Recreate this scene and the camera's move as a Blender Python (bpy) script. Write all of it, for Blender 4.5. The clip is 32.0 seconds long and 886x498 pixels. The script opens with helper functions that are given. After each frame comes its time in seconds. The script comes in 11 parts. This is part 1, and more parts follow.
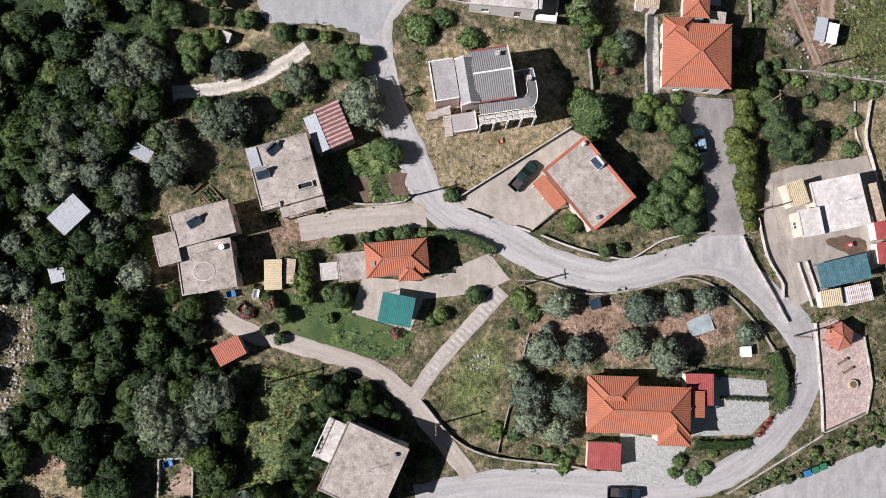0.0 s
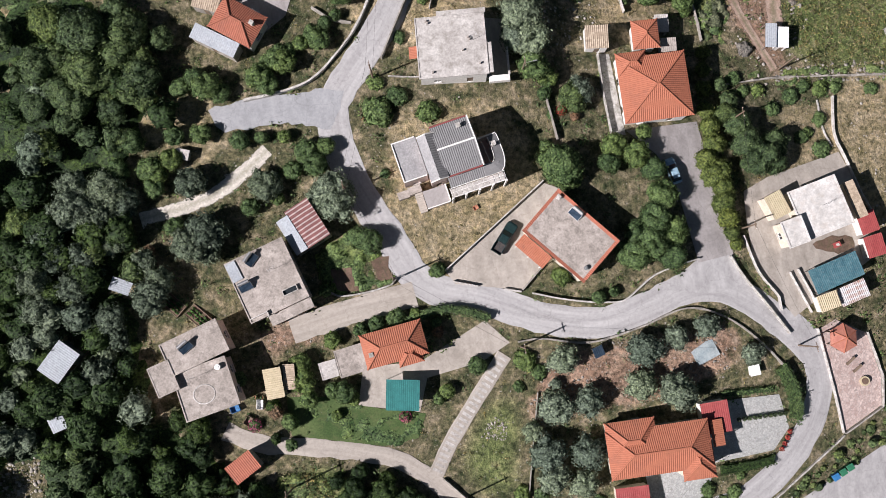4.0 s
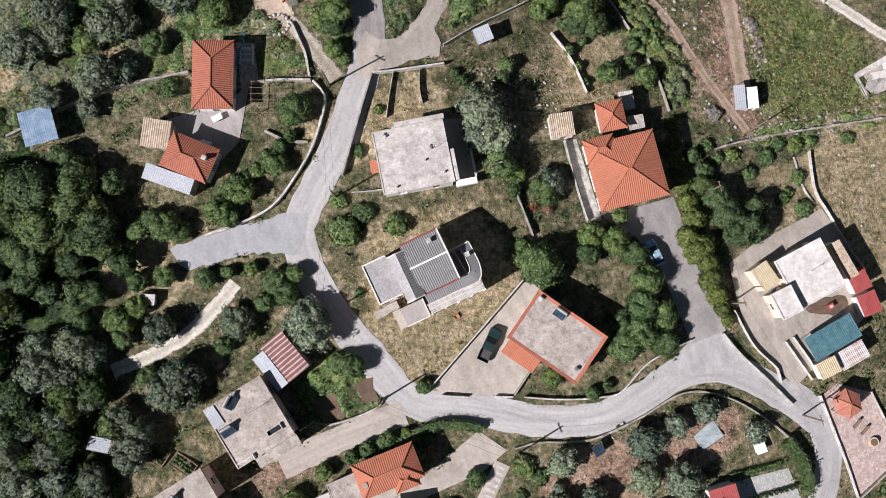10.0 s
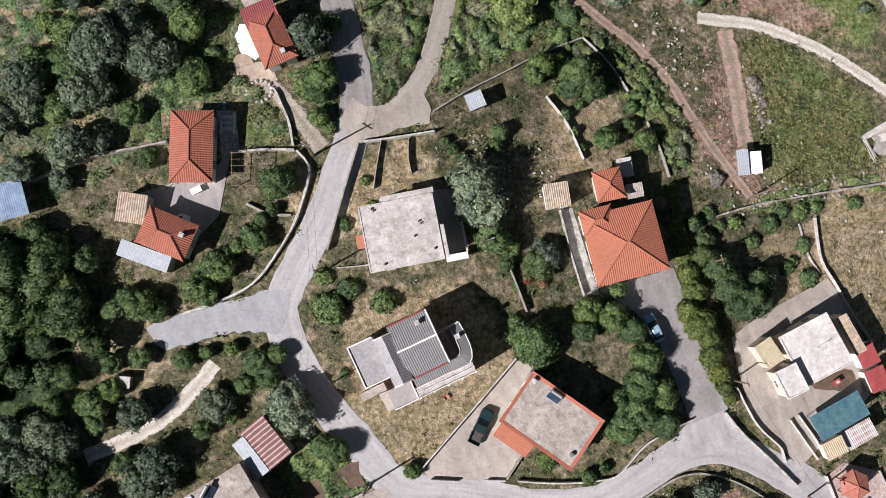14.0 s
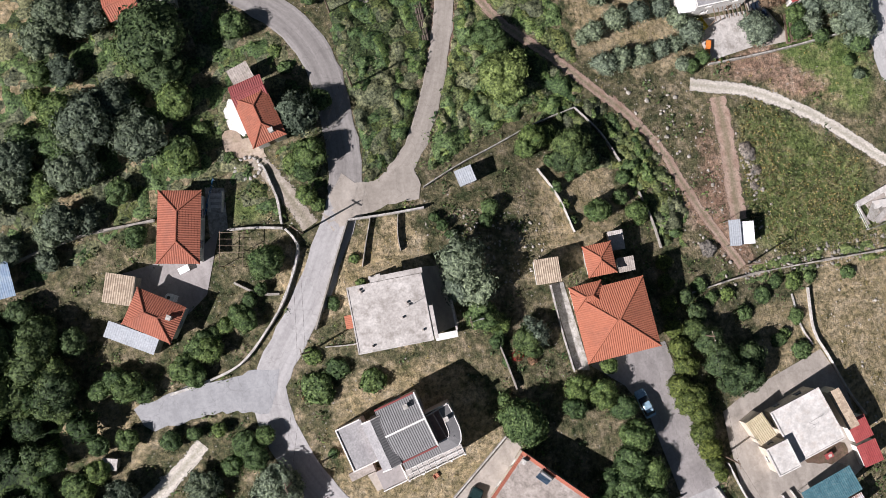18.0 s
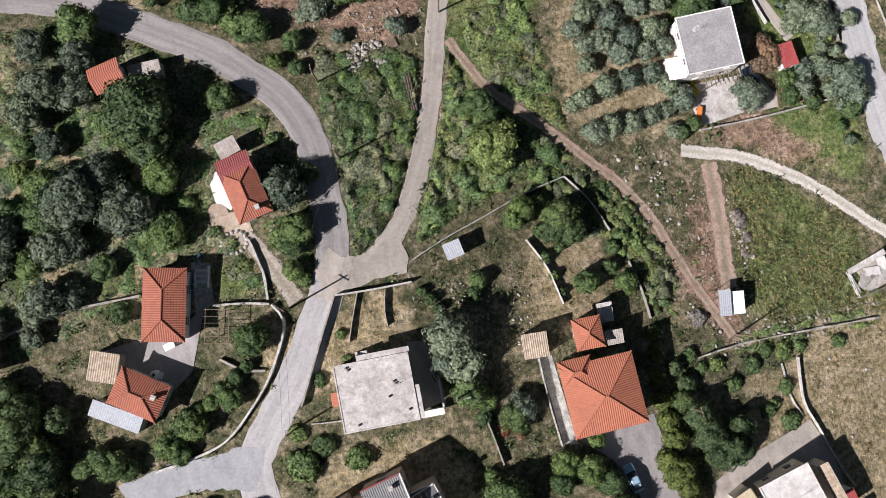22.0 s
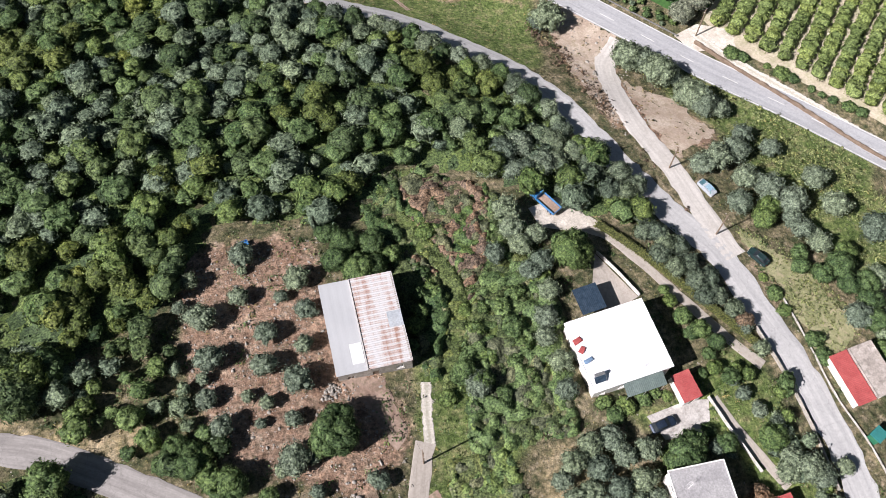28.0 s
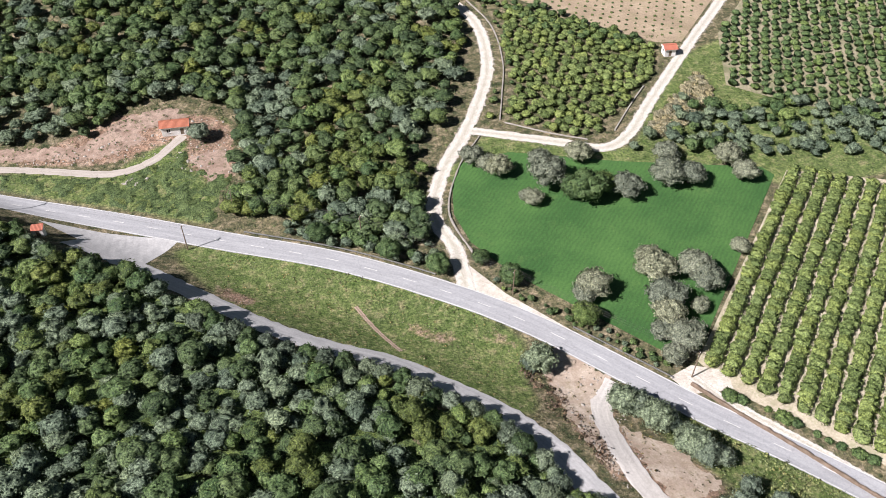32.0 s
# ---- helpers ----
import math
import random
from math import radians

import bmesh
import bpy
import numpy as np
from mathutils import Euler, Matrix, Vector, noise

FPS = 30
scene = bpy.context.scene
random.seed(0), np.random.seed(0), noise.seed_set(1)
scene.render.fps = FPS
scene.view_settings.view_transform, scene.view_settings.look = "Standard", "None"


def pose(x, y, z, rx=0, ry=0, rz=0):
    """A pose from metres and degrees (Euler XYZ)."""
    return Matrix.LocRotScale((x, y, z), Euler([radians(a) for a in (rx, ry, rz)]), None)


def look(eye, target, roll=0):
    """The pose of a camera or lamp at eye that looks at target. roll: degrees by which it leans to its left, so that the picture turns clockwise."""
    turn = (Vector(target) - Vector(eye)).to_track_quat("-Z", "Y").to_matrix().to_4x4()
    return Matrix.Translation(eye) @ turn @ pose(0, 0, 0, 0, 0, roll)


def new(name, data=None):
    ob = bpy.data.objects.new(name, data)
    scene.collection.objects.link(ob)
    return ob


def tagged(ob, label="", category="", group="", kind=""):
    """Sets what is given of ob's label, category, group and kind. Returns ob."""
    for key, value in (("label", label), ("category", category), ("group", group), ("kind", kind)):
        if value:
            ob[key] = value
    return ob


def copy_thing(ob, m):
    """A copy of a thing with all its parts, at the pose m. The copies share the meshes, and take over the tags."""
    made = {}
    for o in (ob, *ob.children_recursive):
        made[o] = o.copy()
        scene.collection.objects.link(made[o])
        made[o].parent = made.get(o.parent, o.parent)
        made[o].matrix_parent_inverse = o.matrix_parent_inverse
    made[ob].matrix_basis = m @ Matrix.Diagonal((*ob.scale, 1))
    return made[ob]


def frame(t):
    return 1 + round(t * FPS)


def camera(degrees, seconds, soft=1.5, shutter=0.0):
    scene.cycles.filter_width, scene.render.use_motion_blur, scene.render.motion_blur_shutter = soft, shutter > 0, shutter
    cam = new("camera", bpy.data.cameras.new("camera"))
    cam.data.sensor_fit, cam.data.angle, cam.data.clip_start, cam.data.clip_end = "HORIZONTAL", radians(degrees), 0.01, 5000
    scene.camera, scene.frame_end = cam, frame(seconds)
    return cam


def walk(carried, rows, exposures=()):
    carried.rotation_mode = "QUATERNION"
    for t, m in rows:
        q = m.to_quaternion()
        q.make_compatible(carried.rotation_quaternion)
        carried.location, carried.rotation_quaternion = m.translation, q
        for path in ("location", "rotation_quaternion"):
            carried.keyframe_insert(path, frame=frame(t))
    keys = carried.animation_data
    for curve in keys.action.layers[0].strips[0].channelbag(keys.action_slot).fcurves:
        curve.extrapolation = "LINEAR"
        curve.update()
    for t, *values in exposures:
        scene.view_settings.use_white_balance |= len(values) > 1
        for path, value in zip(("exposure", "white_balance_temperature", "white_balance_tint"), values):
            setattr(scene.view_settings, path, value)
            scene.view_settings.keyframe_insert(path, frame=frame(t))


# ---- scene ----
cam = camera(55.4, 32.0, soft=0.5)
METRES, EYE, TILT, LEAN, TURN = 92.0, 128.0, -85.5, 0.0, 0.0
ROWS = [
    (0.0, 0.0, 0.0, 0.0, 0.0, 0.0, -0.0),
    (0.5, -0.0001, 0.0009, 0.0137, -0.01, 0.04, -0.04),
    (1.0, 0.0007, 0.0021, 0.0278, 0.0, 0.06, -0.05),
    (1.5, 0.001, 0.0036, 0.0454, -0.15, -0.05, 1.6),
    (2.0, 0.0023, 0.005, 0.0601, -0.25, -0.04, 3.13),
    (2.5, 0.0035, 0.0064, 0.076, -0.37, -0.09, 4.47),
    (3.0, 0.005, 0.0074, 0.0901, -0.52, -0.06, 6.35),
    (3.5, 0.0074, 0.0088, 0.1054, -0.67, -0.1, 8.23),
    (5.5, 0.0233, 0.0132, 0.1654, -1.21, -0.28, 14.87),
    (6.0, 0.0292, 0.0141, 0.181, -1.28, -0.37, 15.82),
    (6.5, 0.0337, 0.015, 0.1949, -1.35, -0.38, 16.44),
    (7.0, 0.039, 0.0161, 0.2088, -1.35, -0.38, 16.48),
    (7.5, 0.0451, 0.0186, 0.2224, -1.33, -0.36, 16.37),
    (8.0, 0.0501, 0.0228, 0.2345, -1.33, -0.3, 16.28),
    (8.5, 0.0568, 0.0284, 0.2485, -1.3, -0.32, 16.25),
    (9.0, 0.0629, 0.0355, 0.2617, -1.27, -0.33, 16.29),
    (9.5, 0.0693, 0.0446, 0.2762, -1.28, -0.38, 16.41),
    (10.0, 0.0751, 0.0529, 0.2872, -1.25, -0.35, 16.38),
    (10.5, 0.0813, 0.0623, 0.3002, -1.23, -0.35, 16.28),
    (11.0, 0.0865, 0.0713, 0.3124, -1.24, -0.3, 16.19),
    (11.5, 0.0918, 0.0776, 0.3251, -1.24, -0.29, 16.1),
    (12.0, 0.0982, 0.0842, 0.3395, -1.26, -0.32, 16.07),
    (12.5, 0.104, 0.0922, 0.3538, -1.3, -0.36, 16.21),
    (13.0, 0.1105, 0.1013, 0.3663, -1.26, -0.37, 16.27),
    (13.5, 0.1166, 0.1074, 0.3785, -1.24, -0.34, 16.25),
    (14.0, 0.1225, 0.1096, 0.3926, -1.28, -0.35, 16.24),
    (14.5, 0.1284, 0.1108, 0.4062, -1.3, -0.38, 16.23),
    (16.5, 0.1541, 0.1139, 0.4602, -1.2, -0.39, 16.22),
    (17.0, 0.1598, 0.1148, 0.4744, -1.22, -0.44, 16.22),
    (17.5, 0.166, 0.1157, 0.4879, -1.21, -0.47, 16.23),
    (18.0, 0.1724, 0.1166, 0.5019, -1.2, -0.51, 16.22),
    (18.5, 0.1783, 0.1176, 0.5138, -1.2, -0.47, 16.23),
    (19.0, 0.1843, 0.1185, 0.5268, -1.19, -0.48, 16.22),
    (19.5, 0.1908, 0.1194, 0.5399, -1.18, -0.5, 16.21),
    (20.0, 0.1969, 0.1201, 0.5535, -1.18, -0.55, 16.18),
    (20.5, 0.2034, 0.1208, 0.5667, -1.18, -0.59, 16.13),
    (21.0, 0.2093, 0.1219, 0.5796, -1.19, -0.6, 16.07),
    (21.5, 0.2153, 0.1229, 0.5926, -1.21, -0.62, 16.02),
    (22.0, 0.2214, 0.1241, 0.606, -1.21, -0.63, 15.96),
    (22.5, 0.2272, 0.1254, 0.6192, -1.22, -0.64, 15.9),
    (23.0, 0.2342, 0.1264, 0.6315, -1.16, -0.6, 15.85),
    (23.5, 0.2405, 0.1278, 0.6461, -1.17, -0.66, 15.79),
    (24.0, 0.2467, 0.1288, 0.6584, -1.16, -0.63, 15.73),
    (24.5, 0.2531, 0.1294, 0.674, -1.17, 1.99, 15.64),
    (25.0, 0.2602, 0.13, 0.6896, -1.15, 5.35, 15.56),
    (25.5, 0.2669, 0.1307, 0.7062, -1.16, 8.58, 15.47),
    (26.0, 0.2738, 0.1308, 0.723, -1.17, 11.79, 15.38),
    (26.5, 0.2802, 0.131, 0.7392, -1.19, 14.89, 15.3),
    (28.5, 0.3032, 0.1325, 0.8009, -1.29, 23.9, 15.12),
    (29.0, 0.3095, 0.1327, 0.815, -1.29, 25.92, 15.09),
    (29.5, 0.3145, 0.1332, 0.8307, -1.34, 25.94, 15.07),
    (30.0, 0.3205, 0.1334, 0.8447, -1.32, 27.88, 15.07),
    (30.5, 0.3266, 0.1325, 0.86, -1.34, 31.48, 15.08),
    (31.0, 0.333, 0.131, 0.8752, -1.37, 34.82, 15.07),
    (31.5, 0.3389, 0.1294, 0.8902, -1.41, 37.97, 15.06),
    (32.0, 0.345, 0.1268, 0.9055, -1.45, 41.06, 15.05),
]
walk(cam, [(t, pose(0, 0, EYE, TILT, LEAN, TURN) @ pose(METRES * x, METRES * y, METRES * z, 90 + pitch, roll, yaw)) for t, x, y, z, yaw, pitch, roll in ROWS],
     exposures=[(0.0, 0.49), (10.0, 0.55), (15.0, 0.52), (20.0, 0.5), (23.0, 0.6), (26.0, 0.83), (32.0, 0.84)])

# ---- sky and sun ----
SUN_AZ, SUN_EL = math.atan2(-2.1, -8.1), radians(44.0)   # towards the sun
world = bpy.data.worlds.new("sky")
scene.world = world
world.use_nodes = True
wn = world.node_tree.nodes
sky = wn.new("ShaderNodeTexSky")
sky.sky_type, sky.sun_disc = "NISHITA", False
sky.sun_elevation, sky.sun_rotation = SUN_EL, radians(90) - SUN_AZ
world.node_tree.links.new(sky.outputs[0], wn["Background"].inputs[0])
wn["Background"].inputs[1].default_value = 0.02
sun = new("sun", bpy.data.lights.new("sun", "SUN"))
sun.data.energy, sun.data.angle, sun.data.color = 5.0, radians(0.55), (1.0, 0.938, 0.968)
sun.matrix_world = look((math.cos(SUN_AZ) * 200, math.sin(SUN_AZ) * 200, 200 * math.tan(SUN_EL)), (0, 0, 0))


# ---- materials ----
def mat(name, build):
    m = bpy.data.materials.new(name)
    m.use_nodes = True
    nt = m.node_tree
    build(nt, nt.nodes, nt.links, nt.nodes["Principled BSDF"])
    return m


def rgb(c):
    return (c[0], c[1], c[2], 1.0)


def ramp(n, stops):
    r = n.new("ShaderNodeValToRGB")
    el = r.color_ramp.elements
    while len(el) < len(stops):
        el.new(0.5)
    for e, (p, c) in zip(el, stops):
        e.position, e.color = p, rgb(c)
    return r


def noise_at(n, l, scale, detail=4.0, rough=0.55, coord=None):
    x = n.new("ShaderNodeTexNoise")
    x.inputs["Scale"].default_value, x.inputs["Detail"].default_value, x.inputs["Roughness"].default_value = scale, detail, rough
    if coord is None:
        coord = n.new("ShaderNodeTexCoord").outputs["Object"]
    l.new(coord, x.inputs["Vector"])
    return x.outputs["Fac"]


def mix(n, l, fac, a, b, mode="MIX"):
    x = n.new("ShaderNodeMix")
    x.data_type, x.blend_type = "RGBA", mode
    for sock, v in ((x.inputs["Factor"], fac), (x.inputs["A"], a), (x.inputs["B"], b)):
        if isinstance(v, (int, float)):
            sock.default_value = v
        elif isinstance(v, tuple):
            sock.default_value = rgb(v)
        else:
            l.new(v, sock)
    return x.outputs["Result"]


def add_bump(n, l, b, height, strength, distance):
    u = n.new("ShaderNodeBump")
    u.inputs["Strength"].default_value, u.inputs["Distance"].default_value = strength, distance
    l.new(height, u.inputs["Height"])
    l.new(u.outputs["Normal"], b.inputs["Normal"])


def mottled(name, c0, c1, big=0.25, fine=4.0, stain=None, amount=0.4, rough=0.9, bump=0.3, metal=0.0, vary=0.0, dist=0.05):
    """Two-scale mottled surface: c0 to c1 with patches, grain and optional stains."""
    def build(nt, n, l, b):
        co = n.new("ShaderNodeTexCoord").outputs["Object"]
        a = noise_at(n, l, big, 6, 0.6, co)
        f = noise_at(n, l, fine, 6, 0.65, co)
        r1 = ramp(n, [(0.36, c0), (0.66, c1)])
        l.new(a, r1.inputs[0])
        r2 = ramp(n, [(0.3, (0.72, 0.72, 0.72)), (0.7, (1.2, 1.2, 1.2))])
        l.new(f, r2.inputs[0])
        col = mix(n, l, 1.0, r1.outputs[0], r2.outputs[0], "MULTIPLY")
        if stain:
            s = noise_at(n, l, big * 2.7, 8, 0.7, co)
            rs = ramp(n, [(0.49, (0, 0, 0)), (0.66, (amount, amount, amount))])
            l.new(s, rs.inputs[0])
            col = mix(n, l, rs.outputs[0], col, stain)
        if vary:
            oi = n.new("ShaderNodeObjectInfo")
            rv = ramp(n, [(0.0, (1 - vary,) * 3), (1.0, (1 + vary,) * 3)])
            l.new(oi.outputs["Random"], rv.inputs[0])
            col = mix(n, l, 1.0, col, rv.outputs[0], "MULTIPLY")
        l.new(col, b.inputs["Base Color"])
        b.inputs["Roughness"].default_value, b.inputs["Metallic"].default_value = rough, metal
        if bump:
            add_bump(n, l, b, f, bump, dist)
    return mat(name, build)


def foliage(name, dark, light, warm, grain=3.0, thin=0.2):
    """Leaves: colour varies leaf by leaf, spray by spray and tree by tree; thin leaves let light through."""
    def build(nt, n, l, b):
        g = n.new("ShaderNodeNewGeometry")
        spray = noise_at(n, l, 0.9, 3, 0.6, g.outputs["Position"])
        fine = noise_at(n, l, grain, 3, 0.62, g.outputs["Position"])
        s = n.new("ShaderNodeMath")
        s.operation = "MULTIPLY_ADD"
        l.new(g.outputs["Random Per Island"], s.inputs[0])
        s.inputs[1].default_value = 0.36
        l.new(spray, s.inputs[2])
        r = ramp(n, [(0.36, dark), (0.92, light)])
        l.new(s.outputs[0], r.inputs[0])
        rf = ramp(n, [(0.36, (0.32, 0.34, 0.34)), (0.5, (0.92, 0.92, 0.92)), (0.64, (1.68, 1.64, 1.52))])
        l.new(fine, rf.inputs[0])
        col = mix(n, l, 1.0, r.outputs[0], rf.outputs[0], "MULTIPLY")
        at = n.new("ShaderNodeAttribute")
        at.attribute_name = "tone"
        oi = n.new("ShaderNodeObjectInfo").outputs["Random"]
        tone = n.new("ShaderNodeMath")
        tone.operation = "ADD"
        l.new(at.outputs["Fac"], tone.inputs[0])
        l.new(oi, tone.inputs[1])
        fr = n.new("ShaderNodeMath")
        fr.operation = "FRACT"
        l.new(tone.outputs[0], fr.inputs[0])
        rw = ramp(n, [(0.0, (0.68, 0.72, 0.75)), (0.5, (1.0, 1.0, 1.0)), (1.0, warm)])
        l.new(fr.outputs[0], rw.inputs[0])
        col = mix(n, l, 1.0, col, rw.outputs[0], "MULTIPLY")
        l.new(col, b.inputs["Base Color"])
        b.inputs["Roughness"].default_value = 0.65
        b.inputs["Specular IOR Level"].default_value = 0.2
        add_bump(n, l, b, fine, 0.6, 0.2)
        tr = n.new("ShaderNodeBsdfTranslucent")
        l.new(col, tr.inputs["Color"])
        ms = n.new("ShaderNodeMixShader")
        ms.inputs[0].default_value = thin
        l.new(b.outputs[0], ms.inputs[1])
        l.new(tr.outputs[0], ms.inputs[2])
        l.new(ms.outputs[0], n["Material Output"].inputs["Surface"])
    return mat(name, build)


def tiled(name, c0, c1, moss):
    """Clay roof tiles: colour tile by tile, with weathered streaks."""
    def build(nt, n, l, b):
        uv = n.new("ShaderNodeUVMap").outputs[0]
        br = n.new("ShaderNodeTexBrick")
        br.inputs["Scale"].default_value = 1.0
        br.inputs["Brick Width"].default_value, br.inputs["Row Height"].default_value = 0.3, 0.36
        br.inputs["Mortar Size"].default_value = 0.0
        br.offset = 0.0
        mid = tuple((p + q) / 2 for p, q in zip(c0, c1))
        br.inputs["Color1"].default_value = rgb(tuple(0.4 * p + 0.6 * q for p, q in zip(c0, mid)))
        br.inputs["Color2"].default_value = rgb(tuple(0.4 * p + 0.6 * q for p, q in zip(c1, mid)))
        l.new(uv, br.inputs["Vector"])
        co = n.new("ShaderNodeTexCoord").outputs["Object"]
        f = noise_at(n, l, 0.5, 7, 0.65, co)
        r = ramp(n, [(0.5, (0, 0, 0)), (0.75, (0.55, 0.55, 0.55))])
        l.new(f, r.inputs[0])
        col = mix(n, l, r.outputs[0], br.outputs["Color"], moss)
        g = noise_at(n, l, 6.0, 4, 0.6, co)
        rg = ramp(n, [(0.3, (0.85, 0.85, 0.85)), (0.7, (1.12, 1.12, 1.12))])
        l.new(g, rg.inputs[0])
        col = mix(n, l, 1.0, col, rg.outputs[0], "MULTIPLY")
        l.new(col, b.inputs["Base Color"])
        b.inputs["Roughness"].default_value = 0.8
    return mat(name, build)


def ground_build(nt, n, l, b):
    co = n.new("ShaderNodeTexCoord").outputs["Object"]
    at = n.new("ShaderNodeAttribute")
    at.attribute_name = "cover"
    sep = n.new("ShaderNodeSeparateColor")
    l.new(at.outputs["Color"], sep.inputs[0])
    big = noise_at(n, l, 0.09, 7, 0.6, co)
    mid = noise_at(n, l, 0.45, 8, 0.68, co)
    fine = noise_at(n, l, 1.6, 7, 0.7, co)
    weeds = ramp(n, [(0.36, (0.05, 0.065, 0.032)), (0.51, (0.14, 0.128, 0.078)), (0.66, (0.3, 0.25, 0.18))])
    l.new(mid, weeds.inputs[0])
    lush = ramp(n, [(0.33, (0.065, 0.105, 0.03)), (0.52, (0.135, 0.175, 0.066)), (0.7, (0.27, 0.25, 0.14))])
    l.new(mid, lush.inputs[0])
    soil = ramp(n, [(0.35, (0.18, 0.115, 0.085)), (0.55, (0.3, 0.21, 0.16)), (0.72, (0.43, 0.34, 0.27))])
    l.new(mid, soil.inputs[0])
    hay = ramp(n, [(0.33, (0.17, 0.15, 0.08)), (0.52, (0.31, 0.255, 0.165)), (0.72, (0.44, 0.37, 0.27))])
    l.new(mid, hay.inputs[0])

    def soft(sock, lo, hi):
        a = n.new("ShaderNodeMath")
        a.operation = "MULTIPLY_ADD"
        l.new(mid, a.inputs[0])
        a.inputs[1].default_value = 1.1
        s = n.new("ShaderNodeMath")
        s.operation = "SUBTRACT"
        s.inputs[1].default_value = 0.55
        l.new(sock, a.inputs[2])
        l.new(a.outputs[0], s.inputs[0])
        m = n.new("ShaderNodeMapRange")
        m.inputs["From Min"].default_value, m.inputs["From Max"].default_value = lo, hi
        l.new(s.outputs[0], m.inputs["Value"])
        return m.outputs[0]
    col = mix(n, l, soft(sep.outputs["Red"], 0.35, 0.65), weeds.outputs[0], lush.outputs[0])
    col = mix(n, l, soft(sep.outputs["Green"], 0.35, 0.65), col, soil.outputs[0])
    col = mix(n, l, soft(sep.outputs["Blue"], 0.35, 0.65), col, hay.outputs[0])
    rf = ramp(n, [(0.34, (0.34, 0.37, 0.34)), (0.5, (0.95, 0.95, 0.95)), (0.66, (1.65, 1.58, 1.5))])
    l.new(fine, rf.inputs[0])
    col = mix(n, l, 1.0, col, rf.outputs[0], "MULTIPLY")
    grit = noise_at(n, l, 8.0, 6, 0.75, co)
    rg = ramp(n, [(0.34, (0.62, 0.64, 0.62)), (0.5, (0.97, 0.97, 0.97)), (0.66, (1.5, 1.46, 1.42))])
    l.new(grit, rg.inputs[0])
    col = mix(n, l, 1.0, col, rg.outputs[0], "MULTIPLY")
    rb = ramp(n, [(0.35, (0.85, 0.87, 0.85)), (0.65, (1.14, 1.12, 1.08))])
    l.new(big, rb.inputs[0])
    col = mix(n, l, 1.0, col, rb.outputs[0], "MULTIPLY")
    # scattered pale stones
    vo = n.new("ShaderNodeTexVoronoi")
    vo.inputs["Scale"].default_value = 1.1
    l.new(co, vo.inputs["Vector"])
    rv = ramp(n, [(0.1, (1, 1, 1)), (0.17, (0, 0, 0))])
    l.new(vo.outputs["Distance"], rv.inputs[0])
    st = mix(n, l, 1.0, rv.outputs[0], mix(n, l, soft(sep.outputs["Green"], 0.2, 0.7), (0.3, 0.3, 0.3), (0.8, 0.8, 0.8)), "MULTIPLY")
    col = mix(n, l, st, col, (0.42, 0.38, 0.34))
    l.new(col, b.inputs["Base Color"])
    b.inputs["Roughness"].default_value = 0.95
    b.inputs["Specular IOR Level"].default_value = 0.1
    add_bump(n, l, b, fine, 0.9, 0.35)


M_GROUND = mat("rough_ground", ground_build)


def streaked(name, c0, c1, dark, patchy, rough=0.92):
    """Worn road surface: streaks along the way, patches and grain; its map runs across and along the strip in metres."""
    def build(nt, n, l, b):
        uv = n.new("ShaderNodeUVMap").outputs[0]
        mp = n.new("ShaderNodeMapping")
        mp.inputs["Scale"].default_value = (1.1, 0.07, 1.0)
        l.new(uv, mp.inputs["Vector"])
        s = noise_at(n, l, 1.0, 5, 0.6, mp.outputs[0])
        co = n.new("ShaderNodeTexCoord").outputs["Object"]
        p = noise_at(n, l, 0.16, 7, 0.65, co)
        f = noise_at(n, l, 2.2, 6, 0.7, co)
        r = ramp(n, [(0.34, c0), (0.64, c1)])
        l.new(s, r.inputs[0])
        rp = ramp(n, [(0.54, (0, 0, 0)), (0.7, (patchy,) * 3)])
        l.new(p, rp.inputs[0])
        col = mix(n, l, rp.outputs[0], r.outputs[0], dark)
        rf = ramp(n, [(0.3, (0.84, 0.84, 0.84)), (0.7, (1.1, 1.1, 1.1))])
        l.new(f, rf.inputs[0])
        col = mix(n, l, 1.0, col, rf.outputs[0], "MULTIPLY")
        # mended cracks wander over the surface
        wob = n.new("ShaderNodeMix")
        wob.data_type = "VECTOR"
        wob.inputs["Factor"].default_value = 0.12
        l.new(co, wob.inputs["A"])
        nz = n.new("ShaderNodeTexNoise")
        nz.inputs["Scale"].default_value = 0.9
        l.new(co, nz.inputs["Vector"])
        big = n.new("ShaderNodeVectorMath")
        big.operation = "SCALE"
        big.inputs["Scale"].default_value = 9.0
        l.new(nz.outputs["Color"], big.inputs[0])
        l.new(big.outputs[0], wob.inputs["B"])
        vo = n.new("ShaderNodeTexVoronoi")
        vo.feature = "DISTANCE_TO_EDGE"
        vo.inputs["Scale"].default_value = 0.3
        l.new(wob.outputs["Result"], vo.inputs["Vector"])
        rc = ramp(n, [(0.004, (0.62, 0.61, 0.6)), (0.013, (1, 1, 1))])
        l.new(vo.outputs["Distance"], rc.inputs[0])
        col = mix(n, l, 0.35, col, mix(n, l, 1.0, col, rc.outputs[0], "MULTIPLY"))
        l.new(col, b.inputs["Base Color"])
        b.inputs["Roughness"].default_value = rough
        add_bump(n, l, b, f, 0.12, 0.05)
    return mat(name, build)


